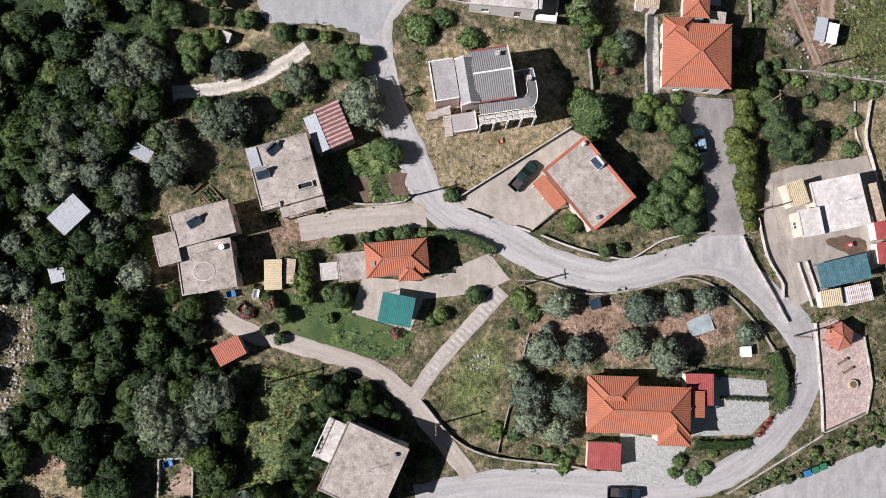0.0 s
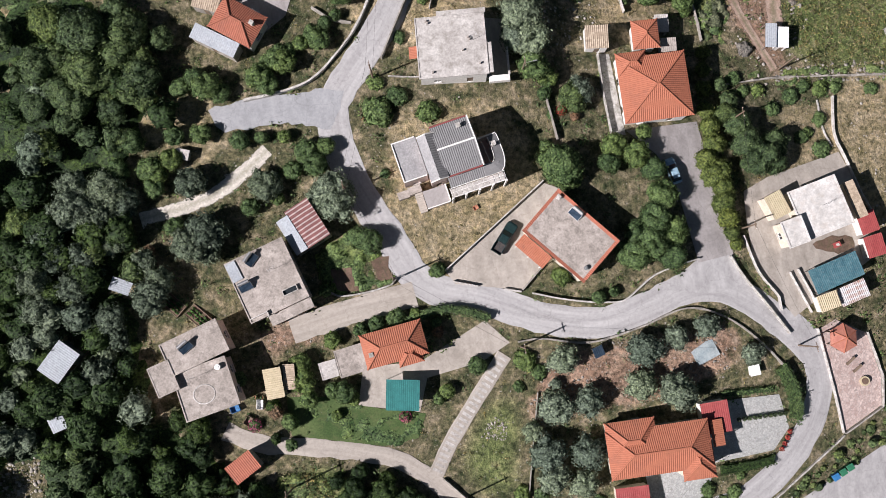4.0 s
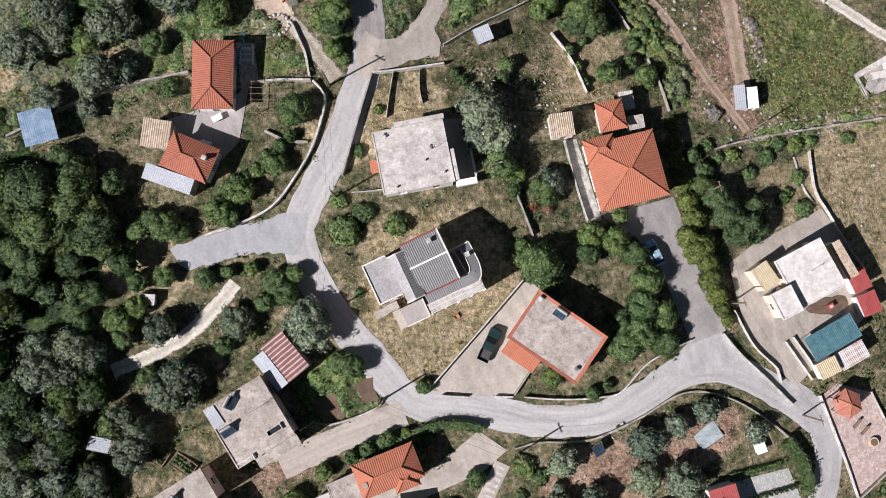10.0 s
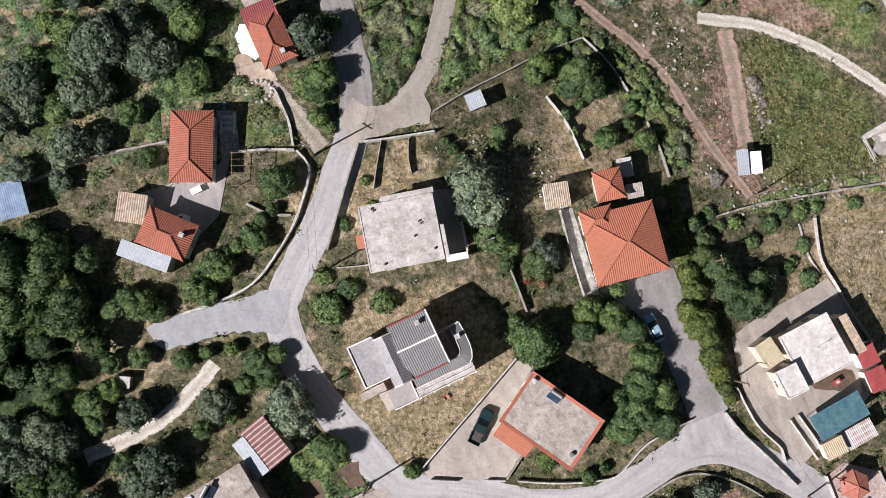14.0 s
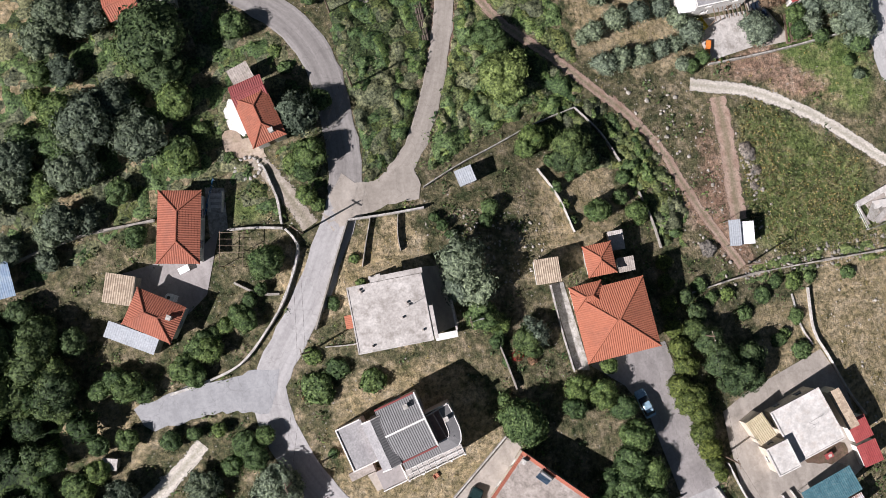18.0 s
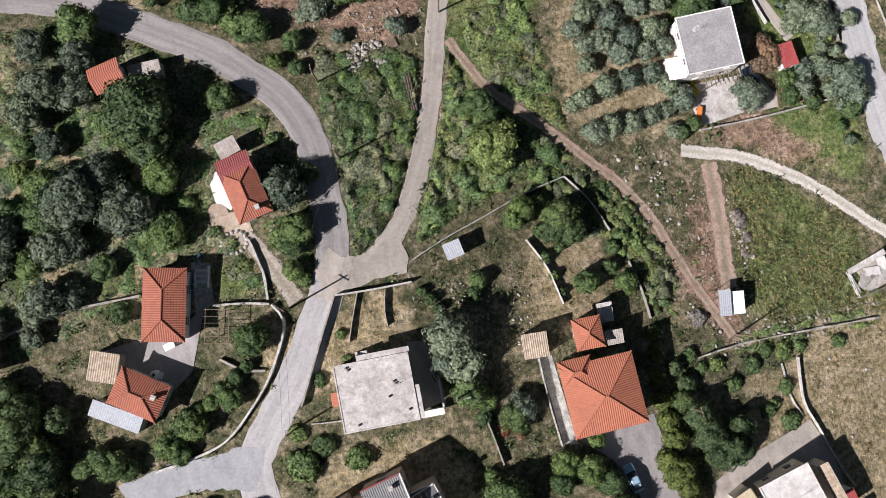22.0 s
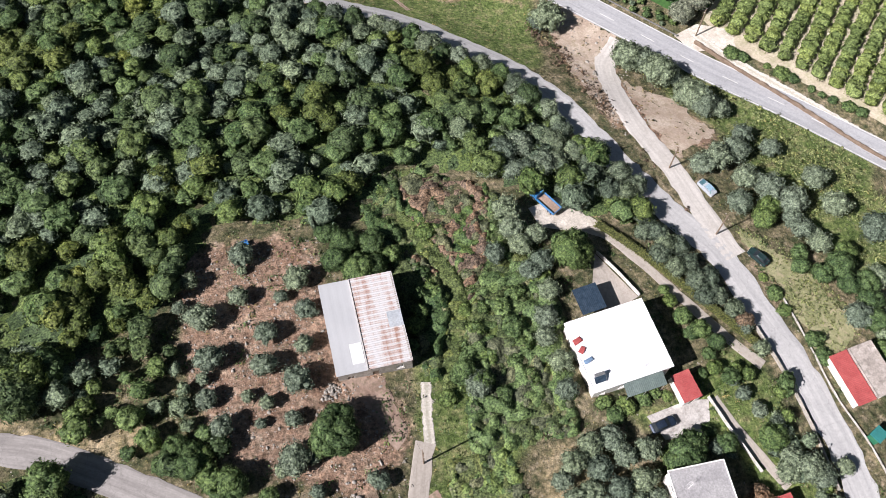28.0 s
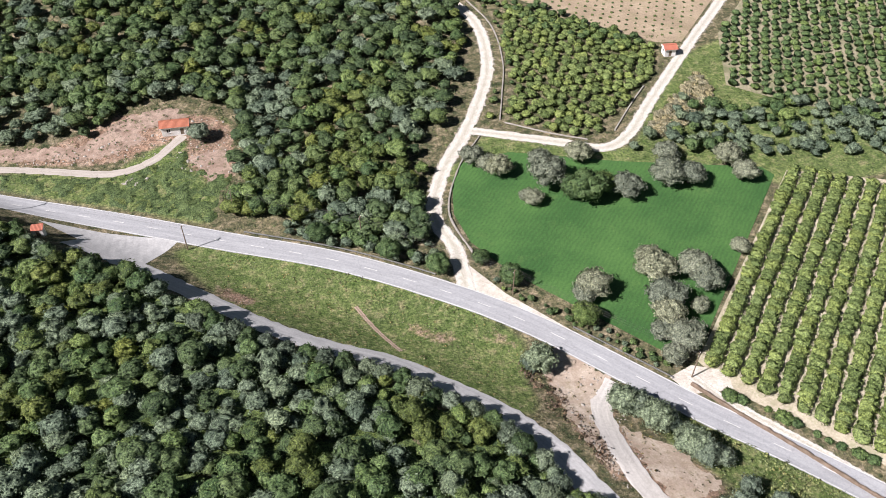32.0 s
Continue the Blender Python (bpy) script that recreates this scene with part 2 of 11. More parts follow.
def drilled(name, c0, c1, pale):
    """A sown crop: fine drill lines across mottled growth."""
    def build(nt, n, l, b):
        co = n.new("ShaderNodeTexCoord").outputs["Object"]
        mp = n.new("ShaderNodeMapping")
        mp.inputs["Rotation"].default_value = (0, 0, radians(45))
        l.new(co, mp.inputs["Vector"])
        wv = n.new("ShaderNodeTexWave")
        wv.inputs["Scale"].default_value, wv.inputs["Distortion"].default_value = 0.3, 5.0
        wv.inputs["Detail"].default_value = 3.0
        l.new(mp.outputs[0], wv.inputs["Vector"])
        big, f = noise_at(n, l, 0.06, 6, 0.65, co), noise_at(n, l, 1.6, 7, 0.7, co)
        r = ramp(n, [(0.36, c0), (0.64, c1)])
        l.new(big, r.inputs[0])
        rw = ramp(n, [(0.1, (0.9, 0.91, 0.9)), (0.8, (1.05, 1.05, 1.03))])
        l.new(wv.outputs["Fac"], rw.inputs[0])
        col = mix(n, l, 1.0, r.outputs[0], rw.outputs[0], "MULTIPLY")
        rf = ramp(n, [(0.3, (0.72, 0.74, 0.72)), (0.7, (1.25, 1.22, 1.18))])
        l.new(f, rf.inputs[0])
        col = mix(n, l, 1.0, col, rf.outputs[0], "MULTIPLY")
        rs = ramp(n, [(0.56, (0, 0, 0)), (0.72, (0.5, 0.5, 0.5))])
        l.new(noise_at(n, l, 0.2, 8, 0.75, co), rs.inputs[0])
        l.new(mix(n, l, rs.outputs[0], col, pale), b.inputs["Base Color"])
        b.inputs["Roughness"].default_value = 0.9
        add_bump(n, l, b, f, 0.8, 0.15)
    return mat(name, build)


def banded(name, c0, c1, scale):
    """Sheets of two colours side by side, faded unevenly."""
    def build(nt, n, l, b):
        co = n.new("ShaderNodeTexCoord").outputs["Object"]
        wv = n.new("ShaderNodeTexWave")
        wv.bands_direction = "Y"
        wv.inputs["Scale"].default_value, wv.inputs["Distortion"].default_value = scale, 0.5
        l.new(co, wv.inputs["Vector"])
        r = ramp(n, [(0.66, c0), (0.86, c1)])
        l.new(wv.outputs["Fac"], r.inputs[0])
        f = noise_at(n, l, 1.3, 6, 0.65, co)
        rf = ramp(n, [(0.3, (0.65, 0.65, 0.65)), (0.7, (1.2, 1.2, 1.2))])
        l.new(f, rf.inputs[0])
        l.new(mix(n, l, 1.0, r.outputs[0], rf.outputs[0], "MULTIPLY"), b.inputs["Base Color"])
        b.inputs["Roughness"].default_value = 0.65
    return mat(name, build)


def faded(name, c0, c1, weed, half):
    """A beaten track: two worn wheel lines, a weedy crown and edges that fray into the grass."""
    def build(nt, n, l, b):
        uv = n.new("ShaderNodeUVMap").outputs[0]
        sep = n.new("ShaderNodeSeparateXYZ")
        l.new(uv, sep.inputs[0])
        co = n.new("ShaderNodeTexCoord").outputs["Object"]
        big, f = noise_at(n, l, 0.7, 6, 0.65, co), noise_at(n, l, 3.2, 7, 0.72, co)

        def maths(op, a, c=None, d=None):
            q = n.new("ShaderNodeMath")
            q.operation = op
            for k, v in enumerate((a, c, d)):
                if v is None:
                    continue
                if isinstance(v, (int, float)):
                    q.inputs[k].default_value = v
                else:
                    l.new(v, q.inputs[k])
            return q.outputs[0]
        far = maths("DIVIDE", maths("ABSOLUTE", sep.outputs["X"]), half)
        r = ramp(n, [(0.34, c0), (0.66, c1)])
        l.new(big, r.inputs[0])
        rf = ramp(n, [(0.3, (0.66, 0.66, 0.66)), (0.5, (1, 1, 1)), (0.7, (1.25, 1.25, 1.25))])
        l.new(f, rf.inputs[0])
        col = mix(n, l, 1.0, r.outputs[0], rf.outputs[0], "MULTIPLY")
        crown = ramp(n, [(0.0, (0.75, 0.75, 0.75)), (0.3, (0.35, 0.35, 0.35)), (0.5, (0, 0, 0))])
        l.new(maths("MULTIPLY_ADD", f, 1.3, maths("SUBTRACT", far, 0.62)), crown.inputs[0])
        col = mix(n, l, crown.outputs[0], col, weed)
        l.new(col, b.inputs["Base Color"])
        b.inputs["Roughness"].default_value = 0.95
        edge = ramp(n, [(0.74, (1, 1, 1)), (0.86, (0, 0, 0))])
        l.new(maths("MULTIPLY_ADD", maths("SUBTRACT", maths("MULTIPLY_ADD", big, 0.5, maths("MULTIPLY", f, 0.5)), 0.5), 2.1, maths("MULTIPLY", far, 0.96)), edge.inputs[0])
        l.new(edge.outputs[0], b.inputs["Alpha"])
        add_bump(n, l, b, f, 0.5, 0.06)
    return mat(name, build)


def rusted(name):
    """White-coated sheets gone rusty: columns of rust broken by cleaner laps across the slope."""
    def build(nt, n, l, b):
        co = n.new("ShaderNodeTexCoord").outputs["Object"]

        def stretched(sx, sy, detail, rough):
            mp = n.new("ShaderNodeMapping")
            mp.inputs["Scale"].default_value = (sx, sy, 1.0)
            l.new(co, mp.inputs["Vector"])
            return noise_at(n, l, 1.0, detail, rough, mp.outputs[0])
        band = stretched(0.75, 0.09, 3, 0.55)
        fine = stretched(7.0, 4.5, 6, 0.75)
        wv = n.new("ShaderNodeTexWave")
        wv.bands_direction = "Y"
        wv.inputs["Scale"].default_value, wv.inputs["Distortion"].default_value = 0.36, 0.4
        l.new(co, wv.inputs["Vector"])
        laps = ramp(n, [(0.0, (0, 0, 0)), (0.35, (0.3, 0.3, 0.3)), (0.7, (0.42, 0.42, 0.42))])
        l.new(wv.outputs["Fac"], laps.inputs[0])
        total = None
        for v, k in ((band, 1.25), (fine, 0.75), (laps.outputs[0], 0.55)):
            a = n.new("ShaderNodeMath")
            a.operation = "MULTIPLY_ADD"
            l.new(v, a.inputs[0])
            a.inputs[1].default_value = k
            a.inputs[2].default_value = 0.0
            if total is not None:
                l.new(total, a.inputs[2])
            total = a.outputs[0]
        h = n.new("ShaderNodeMath")
        h.operation = "MULTIPLY"
        h.inputs[1].default_value = 0.45
        l.new(total, h.inputs[0])
        rr = ramp(n, [(0.49, (0.5, 0.495, 0.5)), (0.56, (0.44, 0.38, 0.36)), (0.66, (0.28, 0.165, 0.125))])
        l.new(h.outputs[0], rr.inputs[0])
        l.new(rr.outputs[0], b.inputs["Base Color"])
        b.inputs["Roughness"].default_value = 0.75
    return mat(name, build)


M_ASPHALT = streaked("worn_asphalt", (0.34, 0.33, 0.328), (0.46, 0.45, 0.445), (0.29, 0.283, 0.28), 0.5)
M_OLDASPHALT = streaked("old_brown_asphalt", (0.22, 0.205, 0.195), (0.35, 0.33, 0.315), (0.19, 0.18, 0.172), 0.6)
M_ASPHALT2 = streaked("pale_grey_asphalt", (0.38, 0.378, 0.375), (0.5, 0.495, 0.485), (0.31, 0.31, 0.31), 0.45)
M_MAINROAD = streaked("blue_grey_asphalt", (0.29, 0.295, 0.305), (0.365, 0.37, 0.38), (0.26, 0.262, 0.265), 0.3)
M_CONCRETE = streaked("pale_concrete", (0.34, 0.305, 0.265), (0.46, 0.415, 0.365), (0.26, 0.23, 0.195), 0.7)
M_ROOFCON = mottled("weathered_roof_concrete", (0.3, 0.265, 0.235), (0.47, 0.42, 0.38), 0.4, 3.5, (0.17, 0.15, 0.13), 0.85, 0.93, 0.15)
M_DRIVE = streaked("greyish_drive_concrete", (0.27, 0.25, 0.242), (0.37, 0.345, 0.335), (0.21, 0.195, 0.19), 0.6)
M_ROOFPALE = mottled("pale_roof_screed", (0.4, 0.375, 0.35), (0.57, 0.545, 0.515), 0.35, 3.0, (0.24, 0.22, 0.195), 0.8, 0.92, 0.1)
M_ROOFWHITE = mottled("white_coated_roof", (0.5, 0.485, 0.46), (0.68, 0.66, 0.63), 0.35, 2.0, (0.42, 0.37, 0.32), 0.55, 0.85, 0.1)
M_BRIGHT = mottled("bright_white_roof_paint", (0.85, 0.85, 0.86), (0.9, 0.9, 0.9), 0.2, 2.0, None, 0, 0.7, 0.05)
M_ROOFGREY = mottled("grey_roof_felt", (0.27, 0.265, 0.27), (0.35, 0.345, 0.345), 0.5, 4.0, (0.22, 0.215, 0.21), 0.3, 0.9, 0.1)
M_SLATE = tiled("grey_roof_tiles", (0.17, 0.17, 0.172), (0.235, 0.233, 0.232), (0.15, 0.148, 0.148))
M_CHALK = mottled("white_limestone_gravel", (0.46, 0.42, 0.36), (0.66, 0.61, 0.54), 0.4, 3.0, (0.33, 0.28, 0.21), 0.6, 0.95, 0.5)
M_EARTH = mottled("bare_pinkish_earth", (0.24, 0.165, 0.125), (0.4, 0.3, 0.24), 0.4, 2.5, (0.14, 0.12, 0.075), 0.7, 0.95, 0.6)
M_DIRT = mottled("pale_dirt_track", (0.36, 0.28, 0.215), (0.5, 0.42, 0.34), 0.3, 3.0, (0.24, 0.2, 0.12), 0.6, 0.95, 0.5)
M_GARDENWALL = mottled("weathered_white_render", (0.42, 0.4, 0.37), (0.66, 0.64, 0.61), 1.0, 6.0, (0.22, 0.2, 0.16), 0.75, 0.9, 0.2)
M_WALLWHITE = mottled("white_render", (0.7, 0.68, 0.64), (0.8, 0.79, 0.76), 0.5, 5.0, (0.5, 0.47, 0.42), 0.35, 0.85, 0.05)
M_WALLCREAM = mottled("cream_render", (0.62, 0.55, 0.44), (0.72, 0.66, 0.55), 0.5, 5.0, (0.45, 0.4, 0.33), 0.35, 0.85, 0.05)
M_WALLPINK = mottled("pale_pink_render", (0.56, 0.43, 0.38), (0.64, 0.52, 0.46), 0.5, 5.0, (0.4, 0.33, 0.3), 0.35, 0.85, 0.05)
M_STONE = mottled("grey_rubble_stone", (0.24, 0.22, 0.19), (0.42, 0.39, 0.35), 1.2, 6.0, (0.15, 0.14, 0.11), 0.5, 0.92, 0.6, vary=0.18)
M_PALESTONE = mottled("whitewashed_stone", (0.3, 0.28, 0.25), (0.58, 0.56, 0.53), 1.1, 6.0, (0.16, 0.15, 0.11), 0.8, 0.9, 0.4)


def crazy(name, c0, c1, joint, scale):
    """Irregular stone slabs with recessed mortar joints."""
    def build(nt, n, l, b):
        co = n.new("ShaderNodeTexCoord").outputs["Object"]
        v = n.new("ShaderNodeTexVoronoi")
        e = n.new("ShaderNodeTexVoronoi")
        e.feature = "DISTANCE_TO_EDGE"
        for q in (v, e):
            q.inputs["Scale"].default_value = scale
            l.new(co, q.inputs["Vector"])
        r = ramp(n, [(0.0, c0), (1.0, c1)])
        l.new(v.outputs["Color"], r.inputs[0])
        f = noise_at(n, l, 3.0, 6, 0.65, co)
        rf = ramp(n, [(0.3, (0.75, 0.75, 0.75)), (0.7, (1.15, 1.15, 1.15))])
        l.new(f, rf.inputs[0])
        col = mix(n, l, 1.0, r.outputs[0], rf.outputs[0], "MULTIPLY")
        re = ramp(n, [(0.02, (1, 1, 1)), (0.07, (0, 0, 0))])
        l.new(e.outputs["Distance"], re.inputs[0])
        col = mix(n, l, re.outputs[0], col, joint)
        l.new(col, b.inputs["Base Color"])
        b.inputs["Roughness"].default_value = 0.88
        add_bump(n, l, b, e.outputs["Distance"], 0.4, 0.03)
    return mat(name, build)


M_PAVE = crazy("grey_crazy_paving", (0.34, 0.35, 0.34), (0.5, 0.5, 0.48), (0.27, 0.27, 0.25), 2.6)
M_PINKPAVE = crazy("pink_crazy_paving", (0.42, 0.3, 0.265), (0.68, 0.56, 0.51), (0.34, 0.28, 0.26), 2.4)
M_TILE = tiled("orange_clay_tiles", (0.325, 0.108, 0.06), (0.42, 0.155, 0.09), (0.22, 0.09, 0.06))
M_TILEOLD = tiled("weathered_red_clay_tiles", (0.25, 0.08, 0.046), (0.37, 0.13, 0.08), (0.15, 0.07, 0.052))
M_TILERED = tiled("brick_red_clay_tiles", (0.34, 0.11, 0.07), (0.45, 0.16, 0.1), (0.22, 0.1, 0.075))
M_TILEMAROON = tiled("maroon_roof_tiles", (0.2, 0.05, 0.05), (0.32, 0.085, 0.08), (0.16, 0.06, 0.055))
M_TILETAN = tiled("pale_tan_clay_tiles", (0.17, 0.125, 0.085), (0.6, 0.495, 0.375), (0.2, 0.16, 0.12))
M_TILEYEL = tiled("yellowed_clay_tiles", (0.38, 0.32, 0.2), (0.56, 0.48, 0.33), (0.27, 0.23, 0.16))
M_REDSHEET = mottled("red_painted_sheet", (0.28, 0.05, 0.05), (0.38, 0.085, 0.08), 0.6, 5.0, (0.3, 0.09, 0.08), 0.4, 0.55, 0.08)
M_ZINC = mottled("pale_corrugated_sheet", (0.33, 0.36, 0.39), (0.41, 0.44, 0.47), 0.25, 4.0, (0.28, 0.28, 0.28), 0.3, 0.7, 0.0, 0.0)
M_ROOFSHEET = mottled("dull_coated_sheet", (0.37, 0.38, 0.39), (0.42, 0.43, 0.44), 0.15, 16.0, (0.34, 0.34, 0.34), 0.2, 0.75, 0.0)
M_RUST = rusted("rusting_corrugated_sheet")
M_MAROON = banded("faded_maroon_sheet", (0.2, 0.085, 0.08), (0.46, 0.36, 0.34), 0.5)
M_BLUESHEET = mottled("blue_tarpaulin", (0.1, 0.17, 0.27), (0.19, 0.28, 0.38), 0.4, 4.0, (0.3, 0.37, 0.42), 0.6, 0.5, 0.2)
M_TEAL = mottled("teal_shade_net", (0.015, 0.13, 0.125), (0.025, 0.18, 0.17), 0.8, 9.0, None, 0, 0.8, 0.2)
M_DARKNET = mottled("dark_blue_shade_net", (0.03, 0.1, 0.13), (0.07, 0.17, 0.2), 0.9, 6.0, (0.2, 0.27, 0.28), 0.4, 0.7, 0.3)
M_METAL = mottled("galvanised_steel", (0.4, 0.4, 0.4), (0.5, 0.5, 0.5), 1.0, 8.0, None, 0, 0.45, 0.0, 0.8)
M_DARKMETAL = mottled("dark_iron", (0.05, 0.05, 0.055), (0.09, 0.085, 0.08), 1.5, 8.0, (0.16, 0.09, 0.06), 0.4, 0.6, 0.0, 0.5)
M_WOOD = mottled("weathered_timber", (0.14, 0.1, 0.07), (0.24, 0.18, 0.13), 1.0, 9.0, None, 0, 0.85, 0.3)
M_BARK = mottled("rough_bark", (0.07, 0.055, 0.042), (0.13, 0.105, 0.085), 2.0, 9.0, None, 0, 0.95, 0.6)
M_GLASS = mottled("dark_window_glass", (0.015, 0.02, 0.024), (0.03, 0.036, 0.04), 1.0, 3.0, None, 0, 0.08, 0.0)
M_PANEL = mottled("solar_collector_glass", (0.02, 0.035, 0.055), (0.04, 0.06, 0.085), 1.5, 4.0, None, 0, 0.12, 0.0)
M_WHITEPAINT = mottled("white_paint", (0.76, 0.76, 0.75), (0.82, 0.82, 0.81), 2.0, 9.0, None, 0, 0.5, 0.0)
M_ROADLINE = mottled("road_marking_paint", (0.52, 0.52, 0.5), (0.66, 0.66, 0.64), 1.0, 5.0, (0.38, 0.38, 0.37), 0.8, 0.7, 0.0)
M_RUBBER = mottled("black_rubber", (0.02, 0.02, 0.02), (0.035, 0.035, 0.035), 2.0, 9.0, None, 0, 0.8, 0.1)
M_REDPLASTIC = mottled("red_plastic", (0.5, 0.03, 0.02), (0.6, 0.05, 0.03), 2.0, 6.0, None, 0, 0.5, 0.0)
M_BLUEPAINT = mottled("blue_paint", (0.03, 0.14, 0.32), (0.05, 0.2, 0.42), 1.5, 6.0, None, 0, 0.4, 0.0)
M_GREENPAINT = mottled("green_paint", (0.02, 0.13, 0.07), (0.04, 0.18, 0.1), 1.5, 6.0, None, 0, 0.5, 0.0)
M_GREYGREEN = mottled("grey_green_sheet", (0.09, 0.125, 0.115), (0.14, 0.18, 0.165), 0.5, 4.0, (0.08, 0.09, 0.085), 0.4, 0.6, 0.05)
M_DARKSOIL = mottled("tilled_soil", (0.11, 0.07, 0.05), (0.19, 0.125, 0.09), 0.5, 3.5, (0.07, 0.08, 0.03), 0.5, 0.96, 0.8)
M_LAWN = mottled("mown_lawn", (0.04, 0.08, 0.02), (0.095, 0.135, 0.045), 0.25, 4.0, (0.16, 0.15, 0.07), 0.4, 0.95, 0.6)
M_CLOVER = drilled("dense_green_crop", (0.03, 0.095, 0.02), (0.06, 0.145, 0.034), (0.09, 0.155, 0.04))
M_GROVESOIL = mottled("pale_grove_soil", (0.38, 0.33, 0.24), (0.54, 0.48, 0.37), 0.2, 2.0, (0.24, 0.25, 0.13), 0.6, 0.96, 0.4)
M_ORCHARDSOIL = mottled("weedy_orchard_soil", (0.2, 0.185, 0.11), (0.33, 0.29, 0.2), 0.12, 1.5, (0.1, 0.14, 0.05), 0.7, 0.96, 0.5)
M_PLOUGH = mottled("ploughed_earth", (0.27, 0.21, 0.14), (0.38, 0.3, 0.21), 0.1, 1.5, (0.22, 0.2, 0.1), 0.5, 0.96, 0.6)
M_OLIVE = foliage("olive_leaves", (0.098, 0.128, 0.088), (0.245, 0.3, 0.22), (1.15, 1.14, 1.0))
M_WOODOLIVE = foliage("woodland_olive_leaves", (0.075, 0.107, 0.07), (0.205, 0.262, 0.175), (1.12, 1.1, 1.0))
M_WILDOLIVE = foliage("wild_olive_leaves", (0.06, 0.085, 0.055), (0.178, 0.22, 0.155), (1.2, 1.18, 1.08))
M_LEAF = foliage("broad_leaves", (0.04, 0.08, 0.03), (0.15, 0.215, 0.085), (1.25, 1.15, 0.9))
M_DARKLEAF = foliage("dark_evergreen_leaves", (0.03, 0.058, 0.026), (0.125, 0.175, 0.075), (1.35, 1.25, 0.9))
# deep green with the gully's shade put into it; a dark hedge shares it
M_DEEPSHADELEAF = foliage("deep_green_shade_leaves", (0.013, 0.029, 0.0115), (0.054, 0.092, 0.03), (1.35, 1.25, 0.9))
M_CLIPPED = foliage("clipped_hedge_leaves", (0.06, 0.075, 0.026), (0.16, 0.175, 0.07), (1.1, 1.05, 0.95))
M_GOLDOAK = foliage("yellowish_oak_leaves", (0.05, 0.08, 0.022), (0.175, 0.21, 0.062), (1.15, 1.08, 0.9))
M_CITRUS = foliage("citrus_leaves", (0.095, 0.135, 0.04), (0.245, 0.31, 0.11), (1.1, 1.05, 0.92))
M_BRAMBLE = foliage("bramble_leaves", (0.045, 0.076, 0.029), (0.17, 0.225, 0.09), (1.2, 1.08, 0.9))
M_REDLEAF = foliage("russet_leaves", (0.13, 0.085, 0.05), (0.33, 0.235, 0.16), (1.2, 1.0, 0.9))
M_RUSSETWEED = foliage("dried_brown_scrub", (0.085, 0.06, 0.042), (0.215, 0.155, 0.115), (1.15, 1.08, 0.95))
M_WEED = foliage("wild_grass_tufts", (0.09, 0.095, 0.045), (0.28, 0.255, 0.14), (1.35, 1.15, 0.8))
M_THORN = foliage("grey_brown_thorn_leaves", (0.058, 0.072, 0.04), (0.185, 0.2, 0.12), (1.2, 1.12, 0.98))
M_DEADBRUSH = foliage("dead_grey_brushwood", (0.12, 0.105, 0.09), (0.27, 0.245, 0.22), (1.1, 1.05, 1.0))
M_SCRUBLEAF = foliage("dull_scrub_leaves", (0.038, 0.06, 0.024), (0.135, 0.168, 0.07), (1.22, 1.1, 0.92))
# distance haze over the plain is mixed into these paler olive greys
M_GREYOLIVE = foliage("hazed_olive_leaves", (0.13, 0.145, 0.1), (0.295, 0.32, 0.235), (1.12, 1.08, 1.0))
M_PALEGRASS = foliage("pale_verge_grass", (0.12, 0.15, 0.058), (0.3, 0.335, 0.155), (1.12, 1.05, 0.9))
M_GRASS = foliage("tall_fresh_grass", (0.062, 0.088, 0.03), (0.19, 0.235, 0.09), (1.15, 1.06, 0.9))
M_VERGE = mottled("thin_verge_grass", (0.2, 0.215, 0.095), (0.35, 0.335, 0.19), 0.3, 2.5, (0.42, 0.35, 0.24), 0.7, 0.96, 0.5)
M_TRACK = streaked("grey_track", (0.45, 0.425, 0.39), (0.6, 0.57, 0.53), (0.38, 0.345, 0.3), 0.5)
M_CROP = foliage("clover_leaves", (0.035, 0.1, 0.022), (0.075, 0.155, 0.036), (1.3, 1.15, 1.0))
M_REED = foliage("dry_reeds", (0.2, 0.185, 0.11), (0.42, 0.385, 0.26), (1.1, 1.05, 0.9))


# ---- building blocks ----
def part(name, bm, material, parent=None, label=""):
    me = bpy.data.meshes.new(name)
    bm.to_mesh(me)
    bm.free()
    me.materials.append(material)
    ob = new(name, me)
    if parent is not None:
        ob.parent = parent
    return tagged(ob, label)


def thing(name, m, label, category, group="", kind=""):
    return_ob = new(name)
    return_ob.matrix_basis = m
    return tagged(return_ob, label, category, group, kind)


def arrays(name, verts, faces, material, parent=None, tone=None, soft=False, normals=None):
    """One mesh object from numpy arrays of vertices and quads."""
    me = bpy.data.meshes.new(name)
    k = faces.shape[1]
    me.vertices.add(len(verts))
    me.vertices.foreach_set("co", np.asarray(verts, np.float32).ravel())
    me.loops.add(faces.size)
    me.loops.foreach_set("vertex_index", faces.astype(np.int32).ravel())
    me.polygons.add(len(faces))
    me.polygons.foreach_set("loop_start", np.arange(0, faces.size, k, dtype=np.int32))
    me.update(calc_edges=True)
    if tone is not None:
        at = me.attributes.new("tone", "FLOAT", "POINT")
        at.data.foreach_set("value", np.asarray(tone, np.float32))
    if soft:
        me.polygons.foreach_set("use_smooth", np.ones(len(faces), bool))
    me.validate()
    if normals is not None:
        me.normals_split_custom_set_from_vertices(np.asarray(normals, np.float32))
    me.materials.append(material)
    ob = new(name, me)
    if parent is not None:
        ob.parent = parent
    return ob


